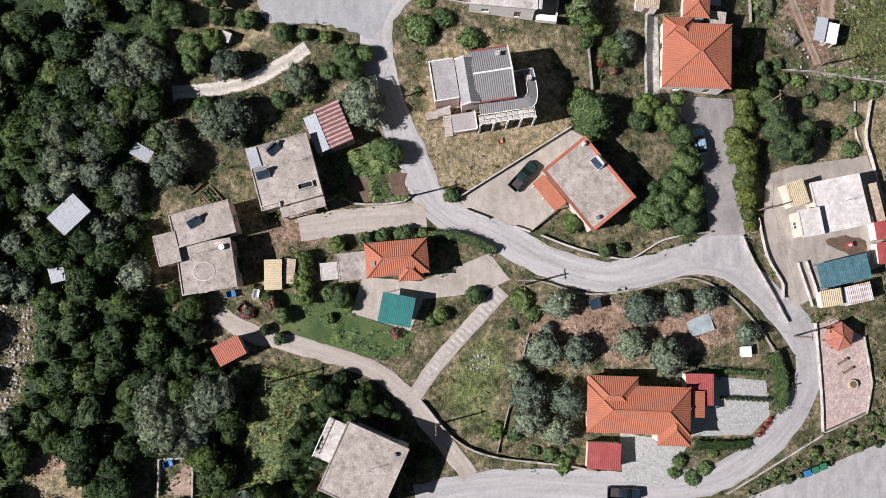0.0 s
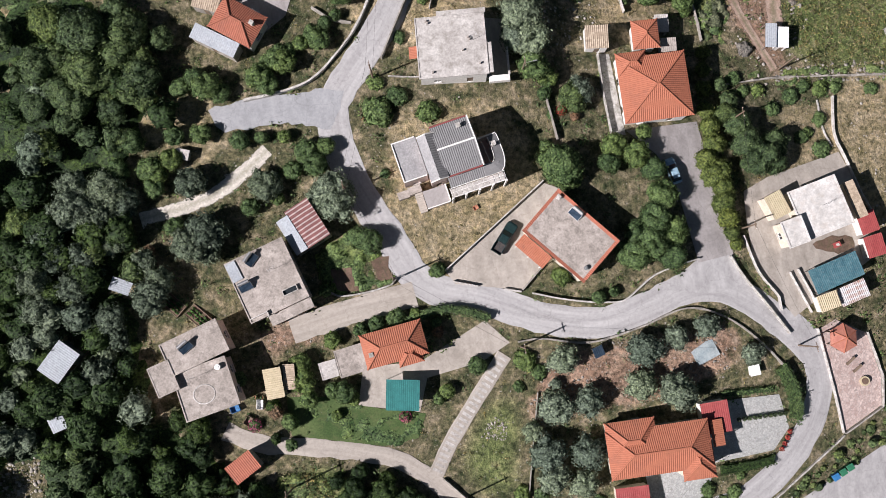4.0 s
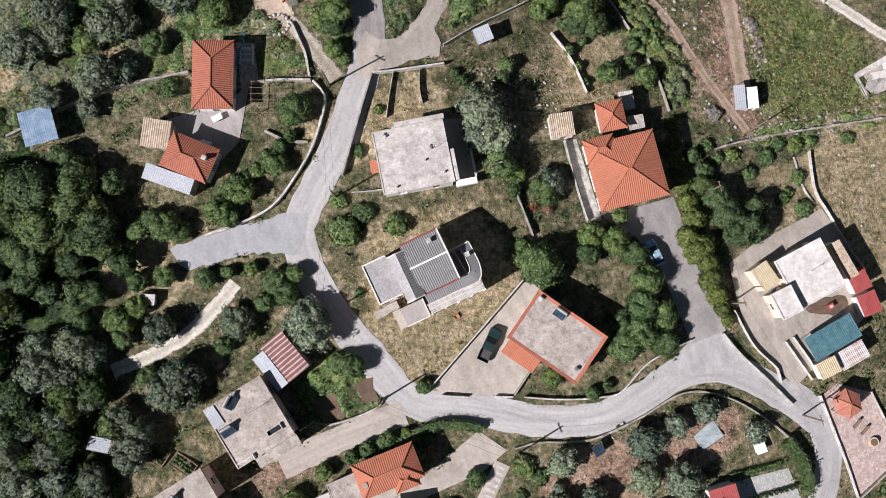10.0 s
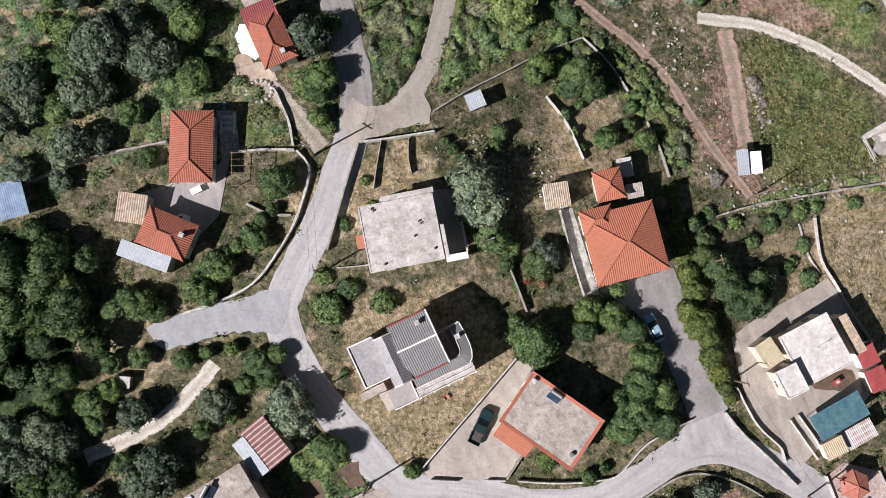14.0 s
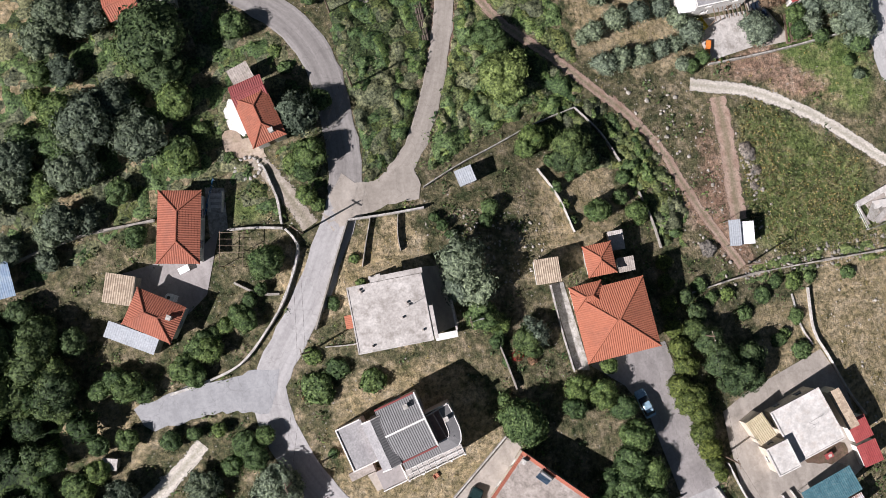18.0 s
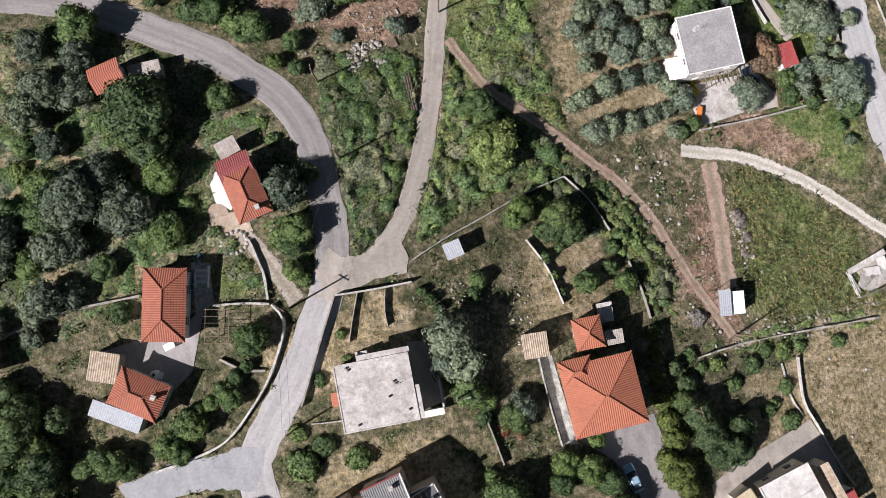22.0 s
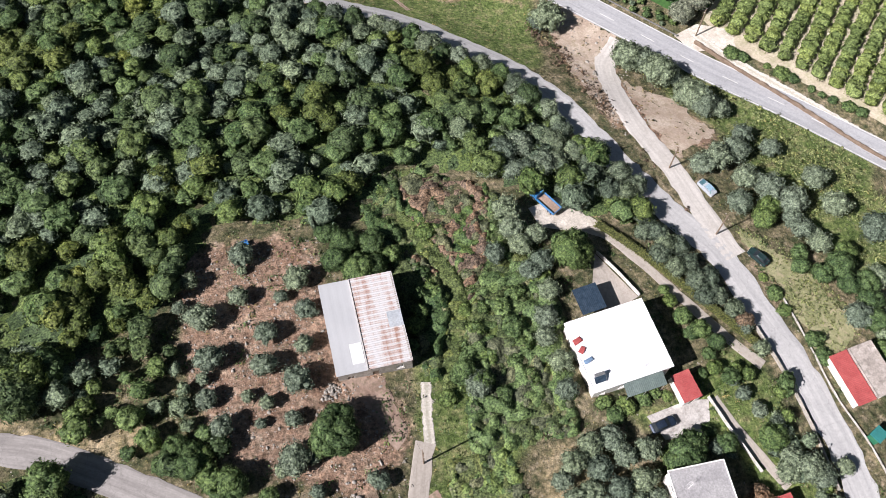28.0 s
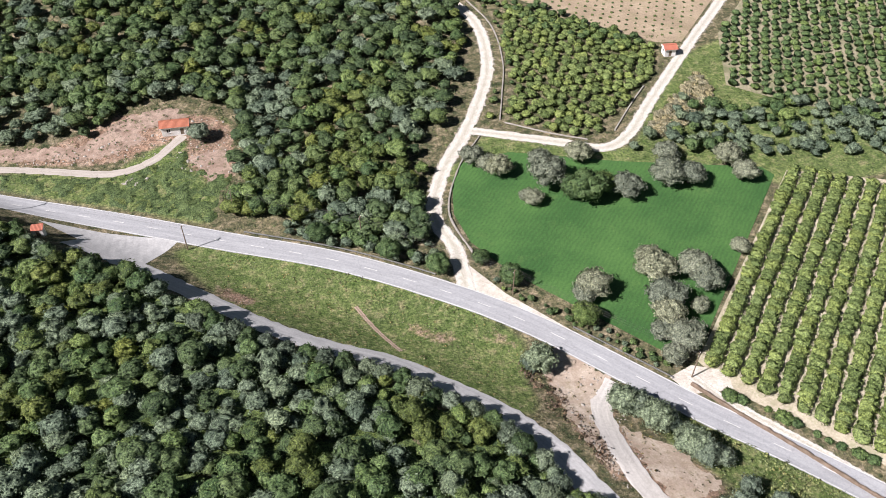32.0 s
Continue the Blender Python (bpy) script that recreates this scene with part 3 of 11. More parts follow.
def box(bm, x, y, z, sx, sy, sz, yaw=0.0):
    """A box with its foot's middle at x, y, z."""
    m = Matrix.Translation((x, y, z + sz / 2)) @ Matrix.Rotation(radians(yaw), 4, "Z") @ Matrix.Diagonal((sx, sy, sz, 1))
    bmesh.ops.create_cube(bm, size=1.0, matrix=m)
    return bm


def a_box(x, y, z, sx, sy, sz, yaw=0.0, bevel=0.0):
    bm = box(bmesh.new(), x, y, z, sx, sy, sz, yaw)
    if bevel:
        bmesh.ops.bevel(bm, geom=bm.edges[:], offset=bevel, segments=1, affect="EDGES")
    return bm


def tube(bm, p, q, r0, r1=None, sides=8):
    """A tapered round bar from p to q."""
    p, q = Vector(p), Vector(q)
    d = q - p
    m = Matrix.Translation((p + q) / 2) @ d.to_track_quat("Z", "Y").to_matrix().to_4x4()
    bmesh.ops.create_cone(bm, cap_ends=True, segments=sides, radius1=r0, radius2=r0 if r1 is None else r1, depth=d.length, matrix=m)
    return bm


def a_tube(p, q, r0, r1=None, sides=8):
    return tube(bmesh.new(), p, q, r0, r1, sides)


def step(v):
    v = np.clip(v, 0.0, 1.0)
    return v * v * (3 - 2 * v)


def terrain(x, y):
    """Height of the hillside above the plain, for numbers or arrays."""
    px, py = np.clip(x, -75, 140), np.clip(y, -60, 225)
    z = 1.775 - 0.1309 * px + 0.0818 * py + (-0.0247 * px * px - 0.002 * px * py - 0.0616 * py * py) / 100
    for a, b, c, r in ((4.0847, 14, 58, 26), (3.6611, 48, 4, 24), (-4.2434, 56, 62, 26)):
        z = z + a * np.exp(-((px - b) ** 2 + (py - c) ** 2) / (2 * r * r))
    d = (np.asarray(x) - 11) * 0.59 + (np.asarray(y) - 241) * 0.807
    w = step((d + 25) / 25)
    return z * (1 - w) - 19.5 * w + 10 * step((d - 12) / 70) * step((45 - np.asarray(x)) / 70)


def gz(x, y):
    return float(terrain(x, y))


def spot(x, y, yaw=0.0, dz=0.0):
    return pose(x, y, gz(x, y) + dz, 0, 0, yaw)


TAKEN = []      # footprints in which nothing grows: (kind, data)


def curve_points(pts, pitch=1.5):
    """A smooth line through the points, at even steps."""
    p = [Vector((a, b)) for a, b in pts]
    p = [p[0] * 2 - p[1]] + p + [p[-1] * 2 - p[-2]]
    out = []
    for i in range(1, len(p) - 2):
        a, b, c, d = p[i - 1:i + 3]
        n = max(1, int((c - b).length / pitch))
        for k in range(n):
            t = k / n
            out.append(0.5 * (2 * b + (c - a) * t + (2 * a - 5 * b + 4 * c - d) * t * t + (3 * b - a - 3 * c + d) * t ** 3))
    out.append(p[-2])
    return out


def sides_of(line):
    res = []
    for i, q in enumerate(line):
        d = (line[min(i + 1, len(line) - 1)] - line[max(i - 1, 0)]).normalized()
        res.append(Vector((-d.y, d.x)))
    return res


def strip_mesh(line, offsets, lift, jitter=0.0, seed=1):
    """A strip draped on the ground along a line, with its cross-section at the offsets."""
    rng = random.Random(seed)
    bm = bmesh.new()
    uv = bm.loops.layers.uv.new("UVMap")
    rows, place, run = [], {}, 0.0
    for i, (q, s) in enumerate(zip(line, sides_of(line))):
        row = []
        run += (q - line[i - 1]).length if i else 0.0
        for k, o in enumerate(offsets):
            edge = k in (0, len(offsets) - 1)
            w = q + s * (o + (rng.uniform(-jitter, jitter) if edge else 0))
            row.append(bm.verts.new((w.x, w.y, gz(w.x, w.y) + (lift if not edge or len(offsets) == 2 else lift * 0.6))))
            place[row[-1]] = (o, run)
        rows.append(row)
    for a, b in zip(rows, rows[1:]):
        for k in range(len(offsets) - 1):
            bm.faces.new((a[k], b[k], b[k + 1], a[k + 1])).normal_flip()
    bmesh.ops.recalc_face_normals(bm, faces=bm.faces)
    if bm.faces[0].normal.z < 0:
        bmesh.ops.reverse_faces(bm, faces=bm.faces[:])
    for f in bm.faces:
        for lp in f.loops:
            lp[uv].uv = place[lp.vert]
    return bm


def road(name, pts, width, material, label, category="road", lift=0.07, jitter=0.18, seed=1):
    line = curve_points(pts)
    h = width / 2
    ob = part(name, strip_mesh(line, [-h, -h * 0.9, -h * 0.45, 0, h * 0.45, h * 0.9, h], lift, jitter, seed), material)
    TAKEN.append(("line", (np.array([tuple(v) for v in line]), h)))
    return tagged(ob, label, category, kind="structure")


def inside(poly, x, y):
    poly = np.asarray(poly, float)
    hit = np.zeros(np.shape(x), bool)
    for (x0, y0), (x1, y1) in zip(poly, np.roll(poly, -1, 0)):
        c = ((y0 > y) != (y1 > y)) & (x < (x1 - x0) * (y - y0) / (y1 - y0 + 1e-12) + x0)
        hit ^= c
    return hit


def patch(name, poly, material, label, category, lift=0.05, cell=1.6, taken=True, kind="structure", ragged=0.0):
    """A paved or planted area draped on the ground, cut to the polygon."""
    if ragged:
        rng, fine = random.Random(len(name) * 13), []
        for (x0, y0), (x1, y1) in zip(poly, poly[1:] + poly[:1]):
            n = max(1, int(math.hypot(x1 - x0, y1 - y0) / 0.9))
            fine += [(x0 + (x1 - x0) * k / n + rng.uniform(-ragged, ragged), y0 + (y1 - y0) * k / n + rng.uniform(-ragged, ragged)) for k in range(n)]
        poly = fine
    bm = bmesh.new()
    bm.faces.new([bm.verts.new((x, y, 0)) for x, y in poly])
    xs, ys = [p[0] for p in poly], [p[1] for p in poly]
    for lo, hi, no in ((min(xs), max(xs), (1, 0, 0)), (min(ys), max(ys), (0, 1, 0))):
        v = math.floor(lo / cell) * cell + cell
        while v < hi:
            bmesh.ops.bisect_plane(bm, geom=bm.verts[:] + bm.edges[:] + bm.faces[:], plane_co=(v if no[0] else 0, v if no[1] else 0, 0), plane_no=no)
            v += cell
    for w in bm.verts:
        w.co.z = gz(w.co.x, w.co.y) + lift
    bm.normal_update()
    for f in bm.faces:
        if f.normal.z < 0:
            f.normal_flip()
    uv = bm.loops.layers.uv.new("UVMap")
    for f in bm.faces:
        for lp in f.loops:
            lp[uv].uv = (lp.vert.co.x * 0.6, lp.vert.co.y * 4.0)
    ob = part(name, bm, material)
    if taken:
        TAKEN.append(("poly", poly))
    return tagged(ob, label, category, kind=kind)


def free(x, y, margin=0.3):
    """Which of the places lie off the roads, courts and houses."""
    ok = np.ones(len(x), bool)
    for kind, data in TAKEN:
        if kind == "line":
            pts, h = data
            lo, hi = pts.min(0) - h - 2, pts.max(0) + h + 2
            near = ok & (x > lo[0]) & (x < hi[0]) & (y > lo[1]) & (y < hi[1])
            idx = np.nonzero(near)[0]
            if len(idx):
                d = np.hypot(x[idx, None] - pts[None, :, 0], y[idx, None] - pts[None, :, 1]).min(1)
                ok[idx[d < h + margin]] = False
        elif kind == "poly":
            ok &= ~inside(data, x, y)
        else:
            cx, cy, w, d, yaw = data
            c, s = math.cos(radians(yaw)), math.sin(radians(yaw))
            u, v = (x - cx) * c + (y - cy) * s, -(x - cx) * s + (y - cy) * c
            ok &= ~((abs(u) < w / 2 + margin) & (abs(v) < d / 2 + margin))
    return ok

# ---- roads and tracks ----
def chalk_track(width):
    return faded("chalk_track", (0.47, 0.435, 0.38), (0.66, 0.62, 0.555), (0.33, 0.31, 0.24), width / 2)


def dirt_track(width):
    return faded("dirt_track", (0.29, 0.195, 0.148), (0.47, 0.355, 0.285), (0.17, 0.16, 0.09), width / 2)


road("road_village", [(-4, -27.5), (5.6, -25.6), (18.5, -25.4), (31.7, -26.2), (42.5, -25.0), (51.5, -19.0), (56.4, -11.5), (56.5, -5.4), (52.3, 0.3), (45.4, 6.6), (38.6, 8.6), (31.2, 6.7), (23.4, 5.8), (14.8, 8.3), (7.2, 12.4), (0.5, 14.9), (-2.4, 18.1), (-4.9, 24.3), (-7.0, 28.8), (-8.9, 34.3), (-9.8, 39.5), (-9.2, 44.0), (-5.7, 48.2), (-0.9, 53.4), (2.9, 58.9), (6.6, 64.2), (7.6, 67.2)], 4.6, M_ASPHALT, "worn grey asphalt village road winding up the hillside")
road("road_bend", [(7.4, 66.4), (8.4, 70.2), (8.9, 76.7), (8.9, 84.4), (6.6, 91.0), (3.0, 95.5), (-1.6, 100.5), (-8.0, 104.9), (-14.3, 109.3), (-20.8, 112.9), (-30, 115.5), (-48, 118)], 4.6, M_OLDASPHALT, "old brownish asphalt road curving round the wooded bend", lift=0.075)
road("road_upper_lane", [(4.0, 62.6), (8.5, 64.0), (13.4, 66.0), (17.9, 69.6), (21.7, 75.4), (25.8, 83.5), (28.6, 90.5), (30.9, 97.6), (32.6, 101.5)], 2.9, M_CONCRETE, "pale broom-finished concrete lane between scrub")
patch("road_stub", [(-26.9, 46.0), (-26.3, 43.6), (-25.2, 42.2), (-20, 42.3), (-15.5, 42.0), (-12.4, 41.2), (-10.4, 40.0), (-9.0, 42.0), (-7.6, 45.2), (-10.6, 46.2), (-14.5, 46.3), (-20, 46.6)], M_MAINROAD, "short grey asphalt stub that ends in the weeds", "road", 0.085, ragged=0.3)
road("road_yard_lane", [(-2.5, 14.8), (-10.3, 14.1), (-16.0, 13.3), (-20.9, 12.6)], 3.8, M_CONCRETE, "cracked pale concrete lane to the flat-roofed houses", lift=0.085)
road("road_lower_lane", [(-32.5, 0.3), (-28.2, -2.4), (-21.7, -4.2), (-15.2, -6.1), (-9.5, -8.3), (-5.8, -11.4), (-2.4, -15.6), (0.9, -19.9), (4.0, -24.0)], 2.6, M_CONCRETE, "narrow dusty concrete lane below the lawn", lift=0.085)
road("footpath_ramp", [(8.9, 3.7), (3.0, -2.8), (-1.2, -7.6), (-4.1, -11.8)], 2.3, M_CONCRETE, "stepped pale concrete footpath with cross ribs", "footpath", lift=0.1, jitter=0.05)
road("track_chalk", [(-38.9, 31.9), (-33.0, 32.6), (-28.2, 33.7), (-24.1, 35.9), (-19.7, 38.8)], 2.38, chalk_track(2.38), "white limestone gravel track through the olives", "track", jitter=0.35)
road("track_gravel", [(62.2, 69.8), (65.4, 68.6), (68.8, 67.4), (73.0, 65.4), (80.5, 59.7), (86.4, 53.2), (94, 44.6)], 2.3, chalk_track(2.3), "pale gravel track across the rough meadow", "track", jitter=0.45)
road("road_valley", [(-15, 246), (3, 230), (18.7, 213.0), (28.2, 203.4), (38.7, 195.8), (49.5, 190.6), (59.1, 181.7), (68.2, 172.0), (74.8, 160.7), (78.9, 149.9), (82.8, 139.8), (86.8, 130.8), (90.9, 123.2), (93.2, 113.0), (94.8, 104.2), (95.8, 96.0), (96.4, 86.0), (95.8, 73.0), (96.0, 64.3), (98, 50), (101, 36)], 5.4, M_ASPHALT2, "worn asphalt valley road with crumbling edges", jitter=0.35)
road("track_link", [(94.8, 177.3), (89.8, 172.8), (88.2, 169.0), (87.4, 161.5), (88.0, 151.8), (90.2, 143.1), (91.7, 133.7), (92.9, 126.2), (94.0, 121.5)], 4.6, M_TRACK, "pale gravel link track down to the main road", "track", jitter=0.3)
MAIN = [(-95, 302), (-60, 283.5), (-34.3, 270.0), (-6.7, 255.9), (20.0, 241.2), (45.4, 227.4), (68.6, 210.4), (84.1, 196.1), (97.5, 180.3), (109.6, 165.7), (121.2, 153.2), (133.1, 139.9), (160, 110), (200, 66)]
road("road_main", MAIN, 6.4, M_MAINROAD, "two-lane grey asphalt main road across the plain", lift=0.09, jitter=0.05)
road("track_field", [(72.0, 209.0), (73.3, 224.6), (71.5, 237.7), (78.6, 254.6), (87.9, 267.8), (98.2, 285.3), (105.7, 302.7), (109.0, 327.3), (103.0, 350), (92, 375)], 4.75, chalk_track(4.75), "white farm track beside the green field", "track", jitter=0.4)
road("track_farm", [(90.8, 269.2), (112.9, 257.9), (123.3, 252.5), (132.5, 256.0), (145.8, 269.7), (168.6, 293.1), (196.3, 320.5), (230, 355)], 4.25, chalk_track(4.25), "white farm track between the orchards", "track", lift=0.085, jitter=0.4)
road("track_hill", [(-60, 292), (-35.9, 284.7), (-21.3, 279.8), (-6.8, 275.1), (3.6, 277.5), (12.3, 285.9)], 2.6, M_CONCRETE, "pale concrete drive to the small hill house", "drive", jitter=0.2)
ml = curve_points(MAIN, 3.0)
for nm, o in (("edge_line", 2.95), ("edge_line", -2.95)):
    tagged(part(nm, strip_mesh(ml, [o - 0.1, o + 0.1], 0.115), M_ROADLINE), "white painted edge line on the main road", "road marking", kind="structure")
for i in range(2, len(ml) - 3, 3):
    tagged(part("centre_dash", strip_mesh(ml[i:i + 2], [-0.09, 0.09], 0.115), M_ROADLINE), "white painted centre dash on the main road", "road marking", "centre dashes", "structure")
road("track_orchard", [(110.6, 175.2), (113.5, 169.6), (117.2, 164.4), (124.9, 154.2), (132.6, 143.9), (142, 133)], 2.4, chalk_track(2.4), "pale gravel strip behind the orchard fence", "track", 0.08, 0.3, 12)

# ---- the ground: one sheet out to the horizon ----
def spread(lo, hi, pitch, out):
    mid = list(np.arange(lo, hi + 0.01, pitch))
    a, b, s = [], [], pitch
    x0, x1 = lo, hi
    while s < out:
        s *= 1.35
        x0, x1 = x0 - s, x1 + s
        a.append(x0)
        b.append(x1)
    return np.array(a[::-1] + mid + b)


gx, gy = spread(-76, 200, 1.9, 700), spread(-50, 360, 1.9, 700)
GX, GY = np.meshgrid(gx, gy)
gv = np.stack([GX.ravel(), GY.ravel(), terrain(GX, GY).ravel()], 1)
ii = (np.arange(len(gy) - 1)[:, None] * len(gx) + np.arange(len(gx) - 1)[None, :]).ravel()
ground_sheet = arrays("ground", gv, np.stack([ii, ii + 1, ii + 1 + len(gx), ii + len(gx)], 1), M_GROUND)
ground_sheet.data.polygons.foreach_set("use_smooth", np.ones(len(ii), bool))
tagged(ground_sheet, "rough sloping ground of weeds, dry grass and reddish soil", "ground", kind="structure")
cover = np.zeros((len(gv), 4))
cover[:, 3] = 1
fx, fy = gv[:, 0], gv[:, 1]
LUSH = [((160, 226), (184, 222), (210, 222), (206, 244), (176, 262), (150, 262), (148, 250), (162, 236)),
        ((104, 146), (112, 149), (121.5, 139), (130, 128), (136, 118), (124, 108), (116.5, 114), (112.5, 124), (107, 137)),
        ((66.8, 64), (72, 64.6), (80, 58), (86, 51.5), (84, 46), (80, 40.5), (68, 41.6), (66.8, 50)),
        ((-26.2, -7.4), (-20.4, -8.2), (-19.2, -11.6), (-22.0, -17.6), (-24.2, -24.8), (-29.4, -25.9), (-28.6, -14.5)),
        ((61.8, 102.4), (71.9, 98.8), (78.4, 103.0), (86, 106), (90.5, 103), (91, 80), (82, 72), (80.6, 80), (78.5, 92), (74.8, 92.6), (66.5, 95.2)),
        ((5.3, 242.4), (22.6, 240.1), (68.6, 210.4), (80.5, 193.3), (74.8, 168.2), (52.8, 188.1), (21.1, 211.9)),
        ((-35, 275), (17.8, 247.7), (25.8, 291), (16.8, 295), (-6.8, 274.6), (-35.8, 283.7)),
        ((96, 176), (108, 163), (122, 150), (134, 136), (126, 128), (110, 140), (98, 160)),
        ((75, 250), (160, 236), (200, 250), (190, 300), (165, 290), (130, 250), (95, 268)),
        ((70, 70), (90, 56), (93, 70), (80, 74)),
        ((31, 101), (38, 130), (36, 150), (44, 150), (42, 120), (40, 100)),
        ((36.3, 112.5), (42.1, 126.9), (52.3, 138.6), (59.8, 130.1), (58.9, 115.0), (50.4, 100.8), (41.4, 89.8), (31.3, 85.1), (27.5, 89.5), (35.7, 103.9)),
        ((104, 143), (108, 144), (124.1, 122), (116, 110), (110, 124), (106, 134)),
        ((-26, -8), (-18, -8), (-14, -16), (-20, -26), (-28, -28)), 
        ((-7.3, 71.3), (-3.4, 71.4), (-2.7, 68.4), (-2.9, 64.4), (-8.8, 65.5))]
SOIL = [((61, 41.0), (72, 40.6), (85, 39.4), (85, 37.4), (72, 38.4), (61, 38.6)),
        ((15.3, 226.3), (21.3, 222.1), (27.0, 215.3), (22.2, 213.5), (17.1, 219.1)), ((54.4, 206.1), (68.6, 196.5), (64.4, 195.3), (55.8, 201.0)), ((71.2, 200.9), (80.7, 190.0), (77.0, 190.7), (71.4, 197.1)),
        ((-25.2, 14.2), (-20.5, 15.6), (-16.6, 13.4), (-16.8, 10.2), (-19.0, 9.6), (-26.0, 8.6)), ((-58.3, -18.9), (-51.7, -16.7), (-51.3, -25.4), (-61.7, -25.2)),
        ((21, 114.5), (30, 113.5), (31, 101), (26, 100), (22, 106)),
        ((1.8, 139), (10.0, 142), (24, 139), (25, 124), (29, 112), (30, 100), (22, 94), (4.4, 105), (1.7, 118)),
        ((80.8, 186.8), (87.7, 188.2), (93.6, 177.2), (90, 165), (104, 149.7), (101, 145), (90, 147), (82, 153)),
        ((-36, 286), (-6.4, 299), (24.4, 293), (26, 268), (20, 262), (12.2, 271), (13, 285), (-6.8, 279)),
        ((57, 40), (60, 64), (64, 66), (64, 40)), ((46, 74), (57, 45), (60, 45), (52, 68)),
        ((62, 71), (76, 74), (86, 62), (80, 62), (70, 69)), ((10, -8), (42, -6), (46, 2), (30, 3), (14, 3)),
        ((24, 92), (31, 90), (30, 80), (25, 78)), ((103.6, 107.2), (108.0, 105.8), (108.4, 102.9), (104.9, 101.5), (101.5, 103.8)), ((96.1, 130.2), (98.4, 123.8), (98.2, 116.9), (98.4, 107.9), (96.6, 107.9), (96.0, 123))]
HAY = [((-30, 70), (-18, 71), (-10, 76), (-8, 84), (-14, 90), (-24, 92), (-34, 84)), ((-60, 66), (-60, 52), (-46, 40), (-32, 46), (-40, 60), (-46, 72), (-20, 76), (-16, 90), (-28, 106), (-44, 108), (-52, 90)),
       ((48.5, 96.5), (58.4, 96.2), (65.3, 90.9), (64.7, 80.8), (64.9, 73.6), (54.2, 72.8), (46.0, 75.7), (45.5, 85.4)),
       ((-26.2, 121.2), (-17.5, 115.5), (-8.0, 115.9), (-1.6, 110.7), (-4.4, 107.8), (-13.4, 110.9), (-26.6, 115.9)), ((-3.5, 62.3), (7.2, 57.9), (5.6, 52.2), (-0.3, 49.3), (-5.7, 54.2)),
       ((-51.4, 41.4), (-45.2, 41.3), (-43.0, 37.4), (-50.1, 34.4), (-54.4, 35.7)), ((-0.8, 41.8), (16.7, 41.0), (17.5, 34.0), (8.6, 26.5), (-3.2, 21.2), (-6.2, 25.5)),
       ((-6, 20), (-2, 40), (12, 42), (20, 27), (5, 14)), ((2, 52), (9, 62), (17, 60), (15, 52)), ((-28, 36), (-24, 50), (-34, 48), (-36, 40)),
       ((68, 10), (66, 34), (84, 42), (96, 20), (84, 4)), ((-64, -24), (-48, -20), (-44, -32), (-62, -34)),
       ((98, 125), (103, 119), (107.5, 112.4), (109, 104), (105, 101.7), (100.4, 104.0), (99, 113.0), (97, 120.5)), ((30, 52), (34, 64), (44, 66), (46, 54), (40, 46)), ((-64, 34), (-46, 48), (-42, 42), (-58, 30)), ((58, 24), (60, 36), (68, 32), (64, 24))]
for k, polys in enumerate((LUSH, SOIL, HAY)):
    for poly in polys:
        cover[inside(poly, fx, fy), k] = 0.85
    if k == 0:
        cover[inside(((4.7, -1.9), (10.7, -1.9), (10.2, -7.3), (7.2, -20.0), (3.5, -18.8), (-1.9, -12.1)), fx, fy), 0] = 0.58
        cover[inside(((62, 42), (68, 64), (86, 50), (88, 36), (76, 38)), fx, fy), 0] = 0.62
    g = cover[:, k].reshape(GX.shape)
    for _ in range(2):
        g[1:-1, 1:-1] = (g[1:-1, 1:-1] * 2 + g[:-2, 1:-1] + g[2:, 1:-1] + g[1:-1, :-2] + g[1:-1, 2:]) / 6
    cover[:, k] = g.ravel()
ca = ground_sheet.data.color_attributes.new("cover", "FLOAT_COLOR", "POINT")
ca.data.foreach_set("color", cover.astype(np.float32).ravel())

# ---- courts, yards and fields ----
patch("field_clover", [(79.5, 249.5), (83.6, 255.8), (97.8, 257.2), (125.8, 245.6), (161.5, 233.7), (163.2, 229.7), (116.0, 180.6), (108.6, 181.7), (84, 213), (77.6, 225.6), (76.4, 236.6)], M_CLOVER, "dense dark green clover field", "field", 0.12, 4.0, taken=False)
patch("field_ploughed", [(126.8, 340), (150, 312), (162.1, 300.2), (170.1, 298.1), (196, 324), (215, 345), (190, 372), (140, 372)], M_PLOUGH, "brown ploughed field with young plants", "field", 0.06, 6.0)
patch("field_orchard", [(114.0, 178.0), (167.5, 230.8), (205, 214.0), (172, 130), (150, 128), (136.7, 146.2), (116.8, 169.6)], M_GROVESOIL, "bare pale soil under the orange orchard", "field", 0.06, 5.0, taken=False)
patch("field_orchard_far", [(172, 272), (184.2, 299.9), (215, 330), (290, 320), (230, 236), (206.5, 246.0), (186, 258)], M_ORCHARDSOIL, "bare pale soil under the far orchard", "field", 0.06, 6.0, taken=False)
patch("apron_gravel", [(106.3, 175.7), (112.1, 177.4), (118.9, 174), (117.6, 169.2), (108.6, 170.6)], M_CHALK, "white gravel apron at the orchard gate", "gravel", 0.075)
patch("apron_junction", [(71.3, 211.3), (75.0, 218.0), (80.6, 207.2), (91.5, 192.5), (88.6, 194.3), (78.1, 204.5)], M_CHALK, "pale gravel verge at the farm track junction", "gravel", 0.065)
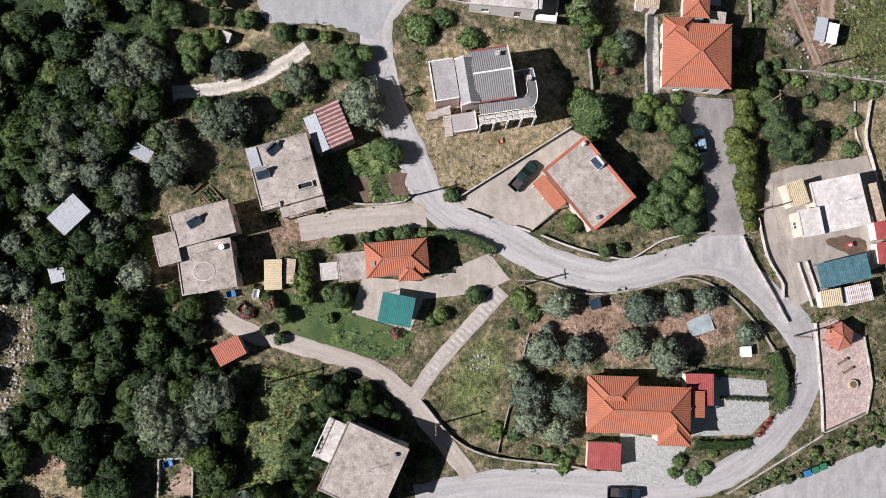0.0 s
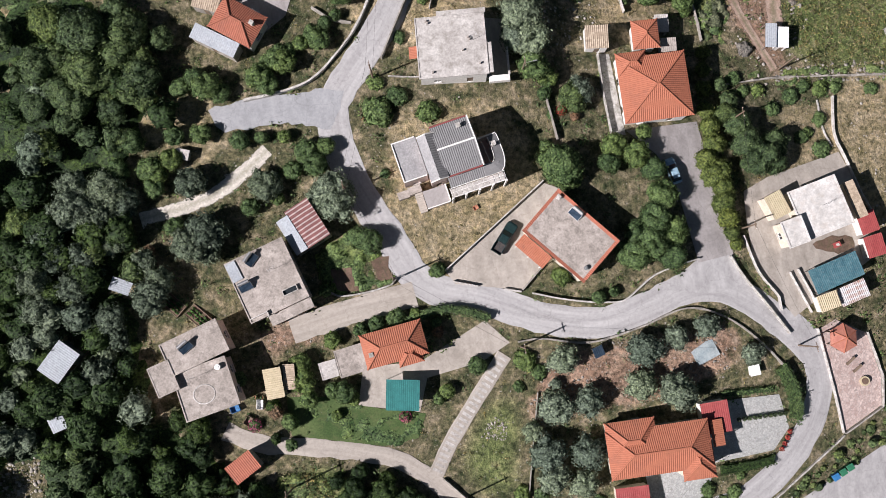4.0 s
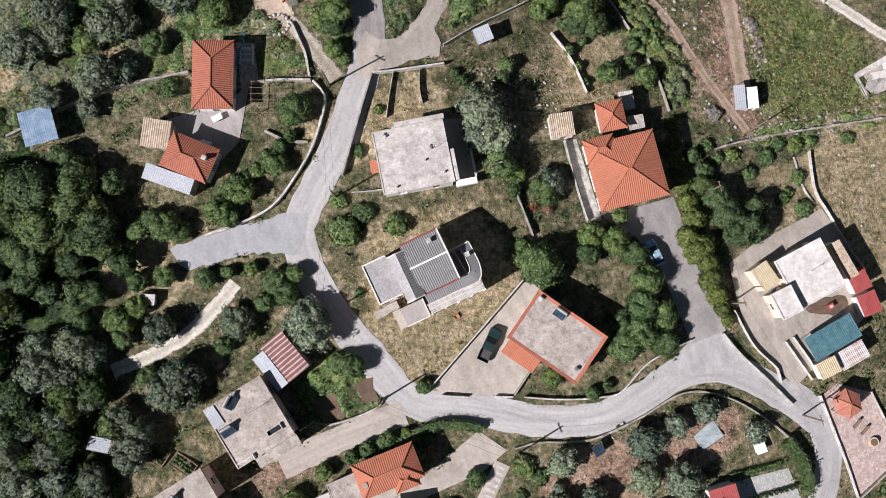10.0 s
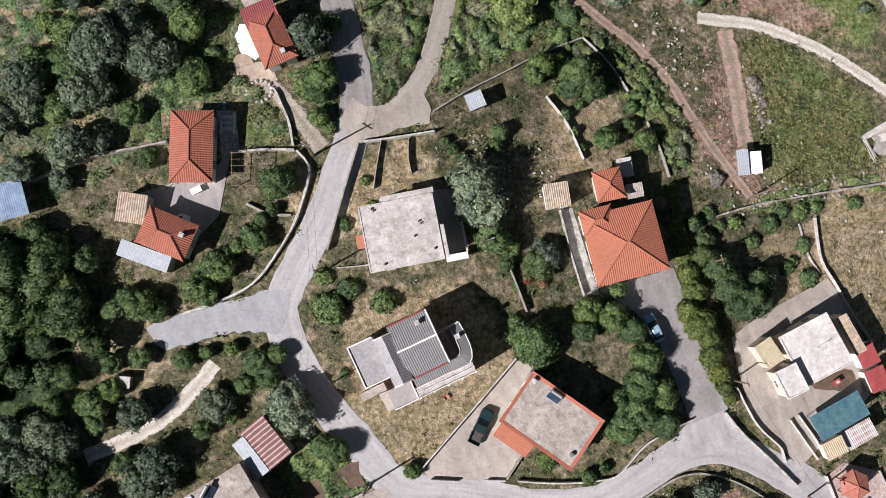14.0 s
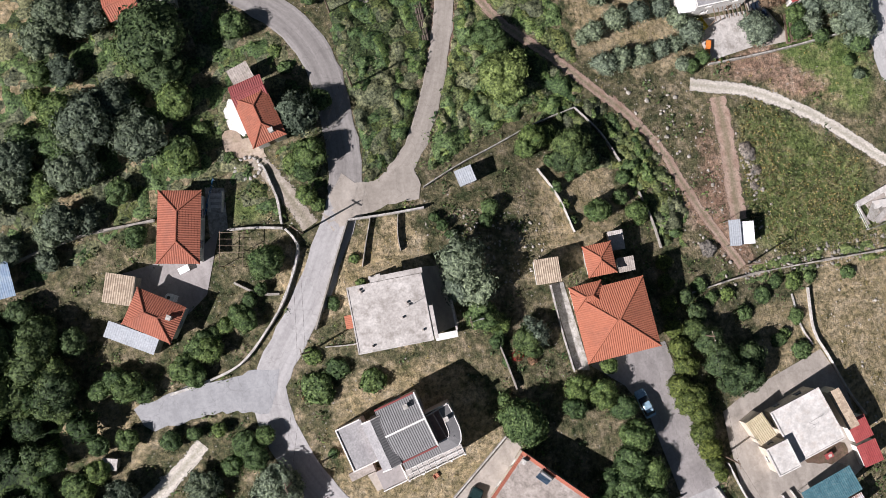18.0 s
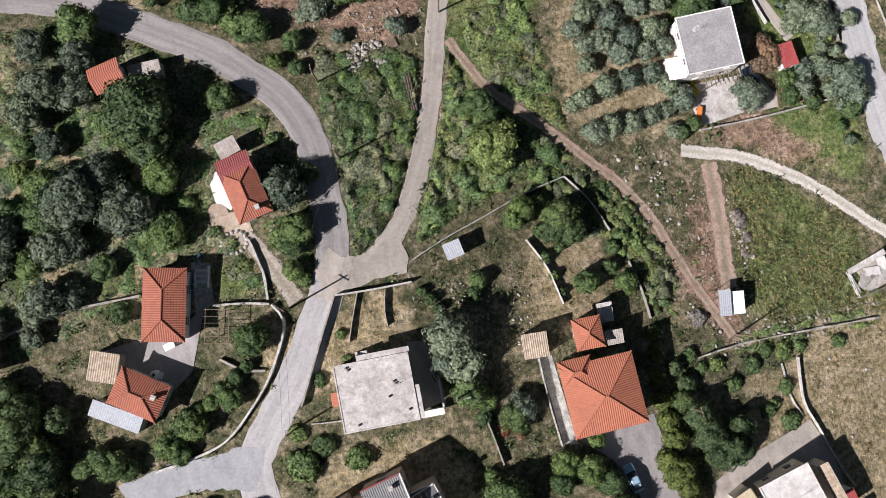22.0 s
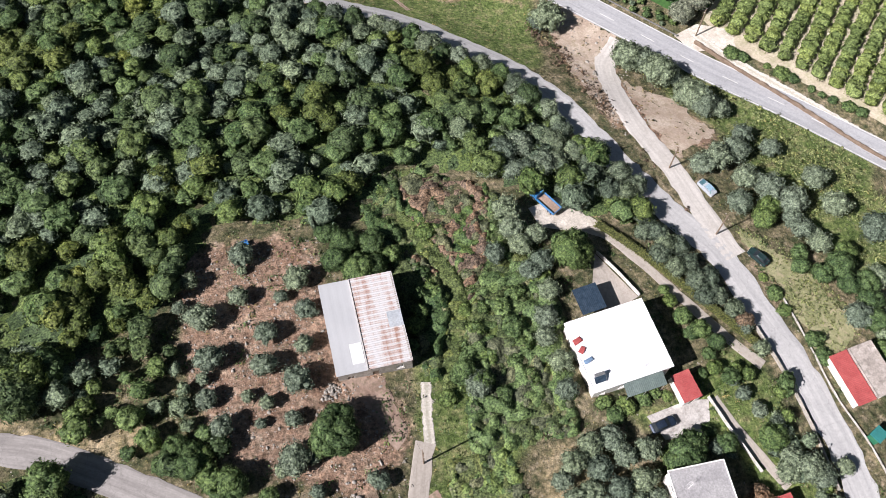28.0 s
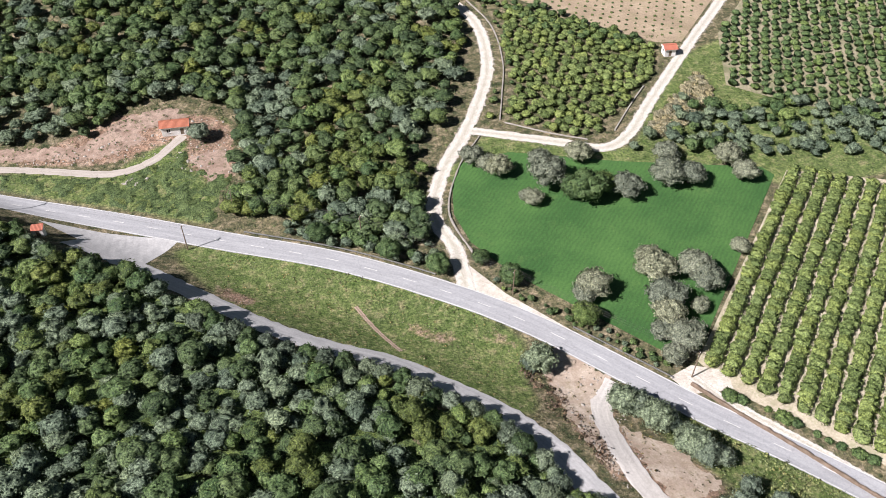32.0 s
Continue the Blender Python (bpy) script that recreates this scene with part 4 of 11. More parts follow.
patch("apron_concrete", [(-24.0, 258.8), (-17.7, 256.0), (-9.0, 251.6), (9.0, 244.6), (3.6, 238.2), (0.0, 232.2), (-5.0, 236.4), (-13.0, 246.6)], M_ASPHALT2, "dusty pale concrete apron where two roads meet", "pavement", 0.08)

VERGE = [(97.2, 127), (101.0, 122.4), (104.5, 117.5), (107.8, 112.4), (109.4, 104), (105.2, 100.6), (100.6, 101.6), (99.4, 112.6), (97.6, 119.6)]
patch("verge_east", VERGE, M_VERGE, "thin yellow-green grass on the road verge", "verge", 0.04, taken=False, ragged=1.0)
patch("bare_bank", [(81.8, 187.6), (87.7, 189.0), (94.6, 178.6), (88.6, 171.6), (86.4, 160.0), (85.6, 153.0), (82.2, 158.0), (81.0, 172.0)], M_DIRT, "bare pinkish earth beside the link track", "earth", 0.05, 2.0, ragged=0.8, taken=False)
patch("bare_slope", [(90.3, 166.0), (98.2, 159.6), (103.6, 149.0), (97.9, 146.7), (92.9, 144.2), (90.9, 153.0)], M_DIRT, "bare scraped earth below the main road", "earth", 0.05, 2.0, ragged=0.8, taken=False)
patch("bare_hill", [(-5, 297), (10, 299), (14, 293), (2, 290), (-10, 291)], M_EARTH, "cleared red earth behind the hill house", "earth", 0.05, 2.0, ragged=0.9, taken=False)
patch("bare_barn_yard", [(22.5, 113.6), (29.0, 112.9), (30.4, 103), (28.2, 101.2), (26.2, 107.7)], M_EARTH, "bare orange earth before the barn", "earth", 0.05, 2.0, ragged=0.4, taken=False)
patch("bare_ridge", [(12.9, 276.2), (23.1, 278.4), (24.3, 268.7), (19.0, 264.0)], M_EARTH, "bare red earth beside the hill track", "earth", 0.05, 2.0, ragged=0.9, taken=False)
patch("bare_bank_west", [(-36.8, 294.0), (-14.2, 288.5), (-5.0, 296.3), (2.3, 287), (-9.7, 282.2), (-36.2, 288.5)], M_EARTH, "cut bank of bare red earth above the hill track", "earth", 0.05, 2.0, ragged=0.9, taken=False)
road("track_meadow_wheel", [(46.5, 212.0), (49.5, 203.0), (53.0, 194.5)], 1.12, dirt_track(1.12), "faint wheel track across the meadow", "track", 0.04, 0.3, 9)

# ---- houses ----
def wall_run(bm, p, q, h, base, thick, openings):
    """A wall from p to q with openings (along, wide, sill, high) cut through it, as one closed shell."""
    p, q = Vector(p), Vector(q)
    ln = (q - p).length
    d = (q - p) / ln
    n = Vector((-d.y, d.x)) * thick / 2
    us = sorted({0.0, ln} | {v for u, w, s, hh in openings for v in (u - w / 2, u + w / 2)})
    zs = sorted({base, h} | {v for u, w, s, hh in openings for v in (s, s + hh)})
    solid = {}
    for i in range(len(us) - 1):
        for k in range(len(zs) - 1):
            cu, cz = (us[i] + us[i + 1]) / 2, (zs[k] + zs[k + 1]) / 2
            solid[i, k] = not any(abs(cu - u) < w / 2 and s < cz < s + hh for u, w, s, hh in openings)
    vs = {}

    def at(i, k, side):
        if (i, k, side) not in vs:
            c = p + d * us[i] + n * side
            vs[i, k, side] = bm.verts.new((c.x, c.y, zs[k]))
        return vs[i, k, side]
    for (i, k), full in solid.items():
        if not full:
            continue
        for side in (-1, 1):
            f = [at(i, k, side), at(i + 1, k, side), at(i + 1, k + 1, side), at(i, k + 1, side)]
            bm.faces.new(f if side < 0 else f[::-1])
        for di, dk, a, b in ((-1, 0, (i, k), (i, k + 1)), (1, 0, (i + 1, k + 1), (i + 1, k)), (0, -1, (i + 1, k), (i, k)), (0, 1, (i, k + 1), (i + 1, k + 1))):
            if not solid.get((i + di, k + dk), False):
                bm.faces.new((at(*a, -1), at(*b, -1), at(*b, 1), at(*a, 1)))


def window(parent, x, y, z, w, h, yaw, shutter=None):
    fr = bmesh.new()
    for dx, dz, sx, sz in ((0, 0, w, 0.07), (0, h - 0.07, w, 0.07), (-w / 2 + 0.035, 0.07, 0.07, h - 0.14), (w / 2 - 0.035, 0.07, 0.07, h - 0.14), (0, 0.07, 0.05, h - 0.14)):
        box(fr, dx, 0, dz, sx, 0.08, sz)
    wob = part("window", fr, M_WHITEPAINT, parent)
    wob.matrix_basis = pose(x, y, z, 0, 0, yaw)
    part("pane", a_box(0, 0.01, 0.06, w - 0.1, 0.02, h - 0.12), M_GLASS, wob)
    part("sill", a_box(0, -0.14, -0.06, w + 0.16, 0.22, 0.055), M_PALESTONE, wob)


def door(parent, x, y, z, w, h, yaw):
    d = part("door", a_box(0, 0, 0, w - 0.06, 0.07, h - 0.03, 0, 0.01), M_WOOD, parent)
    d.matrix_basis = pose(x, y, z, 0, 0, yaw)
    part("handle", a_tube((w * 0.36, -0.09, 1.0), (w * 0.36 - 0.12, -0.09, 1.0), 0.018), M_METAL, d)


def walls(parent, w, d, h, material, base=-2.5, doors=(0,), floors=1, cx=0.0, cy=0.0, name="wall"):
    """Four outer walls of a block, with windows on every floor and doors in the sides named."""
    t = 0.22
    cs = [(-w / 2, -d / 2), (w / 2, -d / 2), (w / 2, d / 2), (-w / 2, d / 2)]
    fh = h / floors
    for k in range(4):
        (x0, y0), (x1, y1) = cs[k], cs[(k + 1) % 4]
        ln = math.hypot(x1 - x0, y1 - y0)
        dx, dy = (x1 - x0) / ln, (y1 - y0) / ln
        nx, ny = -dy, dx
        cut = t / 2 if k % 2 == 0 else -t / 2 - 0.002
        a = (cx + x0 + nx * t / 2 + dx * (t / 2 - cut), cy + y0 + ny * t / 2 + dy * (t / 2 - cut))
        b = (cx + x1 + nx * t / 2 - dx * (t / 2 - cut), cy + y1 + ny * t / 2 - dy * (t / 2 - cut))
        n = max(1, int(ln / 3.2))
        bm = bmesh.new()
        ops = []
        for f in range(floors):
            for i in range(n):
                u = math.hypot(b[0] - a[0], b[1] - a[1]) * (i + 0.5) / n
                isdoor = f == 0 and k in doors and i == n // 2
                ww, ss, hh = (0.95, 0.02, 2.05) if isdoor else (1.1, 0.95, 1.2)
                ss, hh = ss + f * fh, min(hh, fh - ss - 0.35)
                ops.append((u, ww, ss, hh))
                px, py = a[0] + dx * u, a[1] + dy * u
                yaw = math.degrees(math.atan2(dy, dx))
                if isdoor:
                    door(parent, px, py, ss, ww, hh, yaw)
                else:
                    window(parent, px, py, ss, ww, hh, yaw)
        wall_run(bm, a, b, h, base, t, ops)
        part(name, bm, material, parent)


def tile_roof(parent, material, w, d, rise, z, cx=0.0, cy=0.0, hips=(1, 1), pitch=0.3):
    """A hipped roof of corrugated tiles over w x d (eaves size), ridge along the longer side; hips=0 makes that end a gable."""
    swap = d > w
    a, b = (d, w) if swap else (w, d)
    ha, hb = a / 2, b / 2
    sl = math.hypot(hb, rise)

    def put(px, py, pz):
        return (cx + (-py if swap else px), cy + (px if swap else py), z + pz)

    def slope(length, origin, along, inward, v_at):
        bm = bmesh.new()
        uv = bm.loops.layers.uv.new("UVMap")
        n = max(6, int(length / (pitch / 4)))
        rows = max(3, int(sl / 0.36))
        grid = []
        for i in range(n + 1):
            u = length * i / n
            vm = v_at(u)
            wave = 0.06 * (0.5 + 0.5 * math.cos(2 * math.pi * u / pitch))
            col = []
            for r in range(rows + 1):
                for lip in ((0,) if r in (0, rows) else (0, 1)):
                    v = min(vm, sl * r / rows)
                    o = wave + (0.022 if lip == 0 and r else 0.0) * 0 + (0.02 if lip else 0.0)
                    f = v / sl
                    p = (origin[0] + along[0] * u + inward[0] * hb * f, origin[1] + along[1] * u + inward[1] * hb * f, rise * f + o)
                    col.append((bm.verts.new(put(*p)), u, v))
            grid.append(col)
        for c0, c1 in zip(grid, grid[1:]):
            for r in range(len(c0) - 1):
                q = (c0[r], c1[r], c1[r + 1], c0[r + 1])
                if max(k[2] for k in q) - min(k[2] for k in q) < 1e-6 and (q[0][0].co - q[3][0].co).length < 1e-6:
                    continue
                f = bm.faces.new([k[0] for k in q])
                for lp, k in zip(f.loops, q):
                    lp[uv].uv = (k[1], k[2])
        bmesh.ops.recalc_face_normals(bm, faces=bm.faces)
        part("roof_slope", bm, material, parent)
    h0, h1 = hips
    def v_long(u):
        return sl * min(1.0, (u / hb) if h0 else 1.0, ((a - u) / hb) if h1 else 1.0)
    slope(a, (-ha, -hb), (1, 0), (0, 1), v_long)
    slope(a, (ha, hb), (-1, 0), (0, -1), lambda u: v_long(a - u))
    if h0:
        slope(b, (-ha, hb), (0, -1), (1, 0), lambda u: sl * min(1, u / hb, (b - u) / hb))
    if h1:
        slope(b, (ha, -hb), (0, 1), (-1, 0), lambda u: sl * min(1, u / hb, (b - u) / hb))


def ridge_caps(parent, material, w, d, rise, z, cx=0.0, cy=0.0, hips=(1, 1)):
    swap = d > w
    a, b = (d, w) if swap else (w, d)
    ha, hb = a / 2, b / 2

    def put(px, py, pz):
        return (cx + (-py if swap else px), cy + (px if swap else py), z + pz)
    e0, e1 = -ha + (hb if hips[0] else 0), ha - (hb if hips[1] else 0)
    if e1 - e0 > 0.05:
        part("ridge_tiles", a_tube(put(e0, 0, rise + 0.02), put(e1, 0, rise + 0.02), 0.13), material, parent)
    for end, e, hp in ((-ha, e0, hips[0]), (ha, e1, hips[1])):
        if hp:
            for s in (-1, 1):
                part("hip_tiles", a_tube(put(end, s * hb, 0.08), put(e, 0, rise + 0.05), 0.125), material, parent)


def gable_fill(parent, w, d, rise, z, material, cx=0.0, cy=0.0, hips=(0, 0)):
    """Closes the triangle under a gable end, and the underside of the roof."""
    swap = d > w
    a, b = (d, w) if swap else (w, d)
    bm = bmesh.new()
    for s, hp in ((-1, hips[0]), (1, hips[1])):
        if not hp:
            pts = []
            for off in (0, 0.2):
                x = s * (a / 2 - 0.25 - off)
                for y, zz in ((-b / 2 + 0.25, 0), (b / 2 - 0.25, 0), (0, rise * 0.93)):
                    pts.append(bm.verts.new((cx + (-y if swap else x), cy + (x if swap else y), z + zz)))
            bm.faces.new(pts[:3]), bm.faces.new(pts[3:])
            for i in range(3):
                bm.faces.new((pts[i], pts[(i + 1) % 3], pts[3 + (i + 1) % 3], pts[3 + i]))
    bmesh.ops.recalc_face_normals(bm, faces=bm.faces)
    if len(bm.faces):
        part("gable", bm, material, parent)


def chimney(parent, x, y, z, h=0.9, material=None):
    c = part("chimney", a_box(x, y, z, 0.5, 0.5, h, 0, 0.02), material or M_WALLWHITE, parent)
    part("cap", a_box(x, y, z + h + 0.002, 0.66, 0.66, 0.08, 0, 0.02), M_PALESTONE, c)


def solar_heater(x, y, z, yaw):
    """A roof solar water heater: collector, tank and stand."""
    o = thing("solar_water_heater", pose(x, y, z, 0, 0, yaw), "dark glass solar water heater with a steel tank", "water heater", "solar heaters")
    c = part("collector", a_box(0, 0, 0, 1.9, 1.15, 0.09, 0, 0.01), M_METAL, o)
    c.matrix_basis = pose(0, 0, 0.5, 35, 0, 0)
    part("glass", a_box(0, 0, 0.092, 1.78, 1.03, 0.012), M_PANEL, c)
    part("tank", a_tube((-0.8, 0.62, 1.1), (0.8, 0.62, 1.1), 0.26, sides=16), M_METAL, o)
    bm = bmesh.new()
    for s in (-0.75, 0.75):
        tube(bm, (s, -0.42, 0), (s, -0.42, 0.25), 0.025)
        tube(bm, (s, 0.55, 0), (s, 0.62, 0.86), 0.025)
        tube(bm, (s, -0.42, 0.02), (s, 0.55, 0.02), 0.025)
    part("stand", bm, M_METAL, o)
    return o


def footprint(x, y, w, d, yaw):
    TAKEN.append(("rect", (x, y, w, d, yaw)))


def flat_house(x, y, w, d, yaw, h, wallm, roofm, label, floors=1, lip=0.14, over=0.25, doors=(0,), lipm=None, dz=0.0):
    o = thing("house", spot(x, y, yaw, dz), label, "house")
    footprint(x, y, w, d, yaw)
    walls(o, w - 2 * over, d - 2 * over, h - 0.2, wallm, floors=floors, doors=doors)
    roof = part("roof", a_box(0, 0, h - 0.2, w, d, 0.2, 0, 0.03), roofm, o)
    if lip:
        for cx, cy, sx, sy in ((0, -d / 2 + 0.09, w - 0.01, 0.17), (0, d / 2 - 0.09, w - 0.01, 0.17), (-w / 2 + 0.09, 0, 0.17, d - 0.36), (w / 2 - 0.09, 0, 0.17, d - 0.36)):
            part("parapet", a_box(cx, cy, h, sx, sy, lip), lipm or roofm, roof)
    return o


def tile_house(x, y, w, d, yaw, h, rise, wallm, roofm, label, hips=(1, 1), over=0.45, doors=(0,), dz=0.0, name="house", cat="house"):
    o = thing(name, spot(x, y, yaw, dz), label, cat)
    footprint(x, y, w, d, yaw)
    walls(o, w - 2 * over, d - 2 * over, h + 0.12, wallm, doors=doors)
    r = part("roof", a_box(0, 0, h - 0.1, w - 0.06, d - 0.06, 0.09), M_WALLWHITE, o)
    tile_roof(r, roofm, w, d, rise, h, hips=hips)
    ridge_caps(r, roofm, w, d, rise, h, hips=hips)
    gable_fill(o, w, d, rise, h, wallm, hips=hips)
    return o


def add_wing(o, cx, cy, w, d, h, rise, wallm, roofm, hips=(1, 1), over=0.4):
    walls(o, w - 2 * over, d - 2 * over, h + 0.12, wallm, cx=cx, cy=cy, doors=())
    r = part("roof", a_box(cx, cy, h - 0.1, w - 0.06, d - 0.06, 0.09), M_WALLWHITE, o)
    tile_roof(r, roofm, w, d, rise, h, cx, cy, hips)
    ridge_caps(r, roofm, w, d, rise, h, cx, cy, hips)
    gable_fill(o, w, d, rise, h, wallm, cx, cy, hips)


def sheet_roof(w, d, fall, z, pitch=0.3, amp=0.03, along="x"):
    """Corrugated sheet, falling along the ridges' direction."""
    bm = bmesh.new()
    a, b = (w, d) if along == "x" else (d, w)
    n = int(a / (pitch / 4))
    rows = []
    for i in range(n + 1):
        u = -a / 2 + a * i / n
        zz = amp * math.cos(2 * math.pi * (u / pitch))
        col = []
        for t in (0, 0.5, 1):
            v = -b / 2 + b * t
            p = (u, v) if along == "x" else (v, u)
            col.append([bm.verts.new((p[0], p[1], z + zz + fall * t + e)) for e in (0.0, -0.02)])
        rows.append(col)
    for c0, c1 in zip(rows, rows[1:]):
        for k in range(2):
            bm.faces.new((c0[k][0], c1[k][0], c1[k + 1][0], c0[k + 1][0]))
            bm.faces.new((c0[k][1], c0[k + 1][1], c1[k + 1][1], c1[k][1]))
    bmesh.ops.recalc_face_normals(bm, faces=bm.faces)
    uv = bm.loops.layers.uv.new("UVMap")
    for f in bm.faces:
        for lp in f.loops:
            c = lp.vert.co
            lp[uv].uv = (c.x, c.y) if along == "x" else (c.y, c.x)
    return bm


SMOOTH_SHEETS = (M_ZINC, M_REDSHEET, M_TEAL, M_PANEL, M_BLUESHEET, M_DARKNET, M_ROOFCON, M_ROOFPALE, M_BRIGHT, M_WHITEPAINT)


def shed(x, y, w, d, yaw, h, roofm, wallm, label, fall=0.25, along="x", name="shed", posts=False, dz=0.0):
    o = thing(name, spot(x, y, yaw, dz), label, "shed")
    footprint(x, y, w, d, yaw)
    if posts:
        for i in (-1, 1):
            for j in (-1, 1):
                part("post", a_tube((i * (w / 2 - 0.12), j * (d / 2 - 0.12), -1.0), (i * (w / 2 - 0.12), j * (d / 2 - 0.12), h - 0.05), 0.05), M_METAL, o)
    else:
        bm = bmesh.new()
        for a, b in (((-1, -1), (1, -1)), ((1, 1), (-1, 1))):
            wall_run(bm, (a[0] * (w / 2 - 0.15), a[1] * (d / 2 - 0.2)), (b[0] * (w / 2 - 0.15), b[1] * (d / 2 - 0.2)), h - 0.06, -1.5, 0.15, [(w * 0.5, 0.9, 0.0, min(1.95, h - 0.3))] if a[1] < 0 else [])
        for a in (-1, 1):
            wall_run(bm, (a * (w / 2 - 0.22), -d / 2 + 0.28), (a * (w / 2 - 0.22), d / 2 - 0.28), h - 0.06, -1.5, 0.15, [])
        part("wall", bm, wallm, o)
        part("door", a_box(0.0, -d / 2 + 0.2, 0, 0.86, 0.06, min(1.92, h - 0.35)), M_WOOD, o)
    part("roof", sheet_roof(w, d, fall, h, along=along, amp=0.01 if roofm in SMOOTH_SHEETS else 0.03), roofm, o)
    return o


# two-storey modern house with slate-grey roofs
def modern_house():
    o = thing("house", spot(5.8, 31.6, 9.0), "unfinished two-storey house with slate-grey tiled roofs and white trim", "house")
    footprint(5.8, 31.6, 17, 11, 9)
    # west block: a flat roof behind a white parapet
    walls(o, 3.5, 5.8, 5.0, M_WALLPINK, cx=-5.3, cy=2.6, doors=(3,), name="wall")
    r = part("roof", a_box(-5.3, 2.6, 5.0, 3.6, 5.9, 0.16, 0, 0.02), M_ROOFGREY, o)
    bm = bmesh.new()
    box(bm, -7.02, 2.6, 5.16, 0.16, 5.9, 0.2), box(bm, -5.3, 5.47, 5.16, 3.28, 0.16, 0.2), box(bm, -5.3, -0.27, 5.16, 3.28, 0.16, 0.2)
    part("parapet", bm, M_WALLWHITE, r)
    # middle block: a narrow gable, smooth to the west and ribbed to the east
    walls(o, 2.3, 6.2, 6.35, M_WALLPINK, cx=-2.2, cy=1.6, doors=(0,), name="wall")
    m = part("roof", sheet_roof(1.3, 6.5, 0.72, 0.0, 0.5, 0.0, "y"), M_ROOFGREY, o, "smooth grey roof slope")
    m.matrix_basis = pose(-2.83, 1.6, 6.5)
    m = part("roof", sheet_roof(1.35, 6.5, -0.7, 0.0, 0.34, 0.05, "y"), M_SLATE, o)
    m.matrix_basis = pose(-1.54, 1.6, 7.24)
    for vy in (-1.72, 4.92):
        bm = bmesh.new()
        tube(bm, (-3.5, vy, 6.5), (-2.2, vy, 7.25), 0.09), tube(bm, (-2.2, vy, 7.25), (-0.88, vy, 6.55), 0.09)
        part("verge", bm, M_WALLWHITE, o)
    # main block: a gable roof with a white ridge beam
    walls(o, 5.4, 7.0, 6.2, M_WALLPINK, cx=1.45, cy=2.05, floors=2, doors=(0,), name="wall")
    m = part("roof", sheet_roof(5.5, 3.5, -1.0, 0.0, 0.3, 0.03, "x"), M_SLATE, o)
    m.matrix_basis = pose(1.45, 3.95, 7.3)
    m = part("roof", sheet_roof(5.5, 3.85, 1.0, 0.0, 0.3, 0.03, "x"), M_SLATE, o)
    m.matrix_basis = pose(1.45, 0.28, 6.3)
    part("ridge_beam", a_box(1.45, 2.2, 7.22, 5.5, 0.24, 0.16), M_WALLWHITE, o)
    bm = bmesh.new()
    tube(bm, (4.26, 5.75, 6.36), (4.26, 2.2, 7.38), 0.11), tube(bm, (4.26, 2.2, 7.38), (4.26, -1.7, 6.36), 0.11)
    part("verge", bm, M_WALLWHITE, o)
    part("ridge_tiles", a_tube((-1.3, 5.72, 6.36), (4.1, 5.72, 6.36), 0.12), M_TILEMAROON, o)
    part("ridge_tiles", a_tube((-0.9, -1.72, 6.36), (4.1, -1.72, 6.36), 0.12), M_TILEMAROON, o)
    chimney(o, 2.6, 4.6, 6.5, 0.9)
    # east stair tower: a slate roof bent round an open well
    ring = [(4.25, 2.45), (7.5, 2.45), (7.62, 1.0), (7.62, -0.8), (7.46, -1.8), (7.12, -2.6), (6.55, -3.1), (4.25, -3.1)]
    well = [(4.35, 2.1), (6.1, 2.1), (6.16, 0.8), (6.16, -0.4), (6.1, -1.0), (5.9, -1.4), (5.6, -1.55), (4.35, -1.55)]
    bm = bmesh.new()
    loops = [[bm.verts.new((v[0], v[1], z)) for v in vs] for vs, z in ((ring, -2.5), (ring, 4.5), (well, 5.0), (well, 2.9))]
    n = len(ring)
    for k in (0, 2):
        for i in range(n):
            bm.faces.new((loops[k][i], loops[k][(i + 1) % n], loops[k + 1][(i + 1) % n], loops[k + 1][i]))
    bm.faces.new(loops[3])
    bmesh.ops.recalc_face_normals(bm, faces=bm.faces)
    part("tower_wall", bm, M_WALLPINK, o)
    for i in range(1, n - 1):
        bm = bmesh.new()
        uv = bm.loops.layers.uv.new("UVMap")
        top = [(*ring[i], 4.56), (*ring[i + 1], 4.56), (*well[i + 1], 5.06), (*well[i], 5.06)]
        f = bm.faces.new([bm.verts.new(v) for v in top])
        for lp, q in zip(f.loops, ((0, 0), (1.2, 0), (1.2, 1.5), (0, 1.5))):
            lp[uv].uv = q
        ex = bmesh.ops.extrude_face_region(bm, geom=[f])
        bmesh.ops.translate(bm, vec=(0, 0, 0.06), verts=[v for v in ex["geom"] if isinstance(v, bmesh.types.BMVert)])
        bmesh.ops.recalc_face_normals(bm, faces=bm.faces)
        part("tower_roof", bm, M_SLATE, o)
    bm = bmesh.new()
    for p, q in list(zip(ring, ring[1:]))[:-1]:
        tube(bm, (*p, 4.62), (*q, 4.62), 0.08)
    part("tower_rail", bm, M_WALLWHITE, o)
    bm = bmesh.new()
    for p, q in zip(well[1:], well[2:]):
        tube(bm, (*p, 5.16), (*q, 5.16), 0.05)
    tube(bm, (4.35, 2.15, 5.16), (7.4, 2.4, 4.8), 0.08), tube(bm, (5.2, 2.1, 4.2), (5.5, -1.5, 4.2), 0.07)
    part("well_rail", bm, M_WALLWHITE, o)
    chimney(o, 6.55, 0.8, 4.6, 1.6)
    m = part("roof", sheet_roof(7.6, 1.5, 0.55, 0.0, 0.3, 0.025, "x"), M_SLATE, o)
    m.matrix_basis = pose(2.75, -2.4, 4.45)
    # balcony with a pale pergola frame
    part("balcony_slab", a_box(2.8, -3.78, 3.6, 8.0, 1.3, 0.2, 0, 0.02), M_ROOFPALE, o)
    bm = bmesh.new()
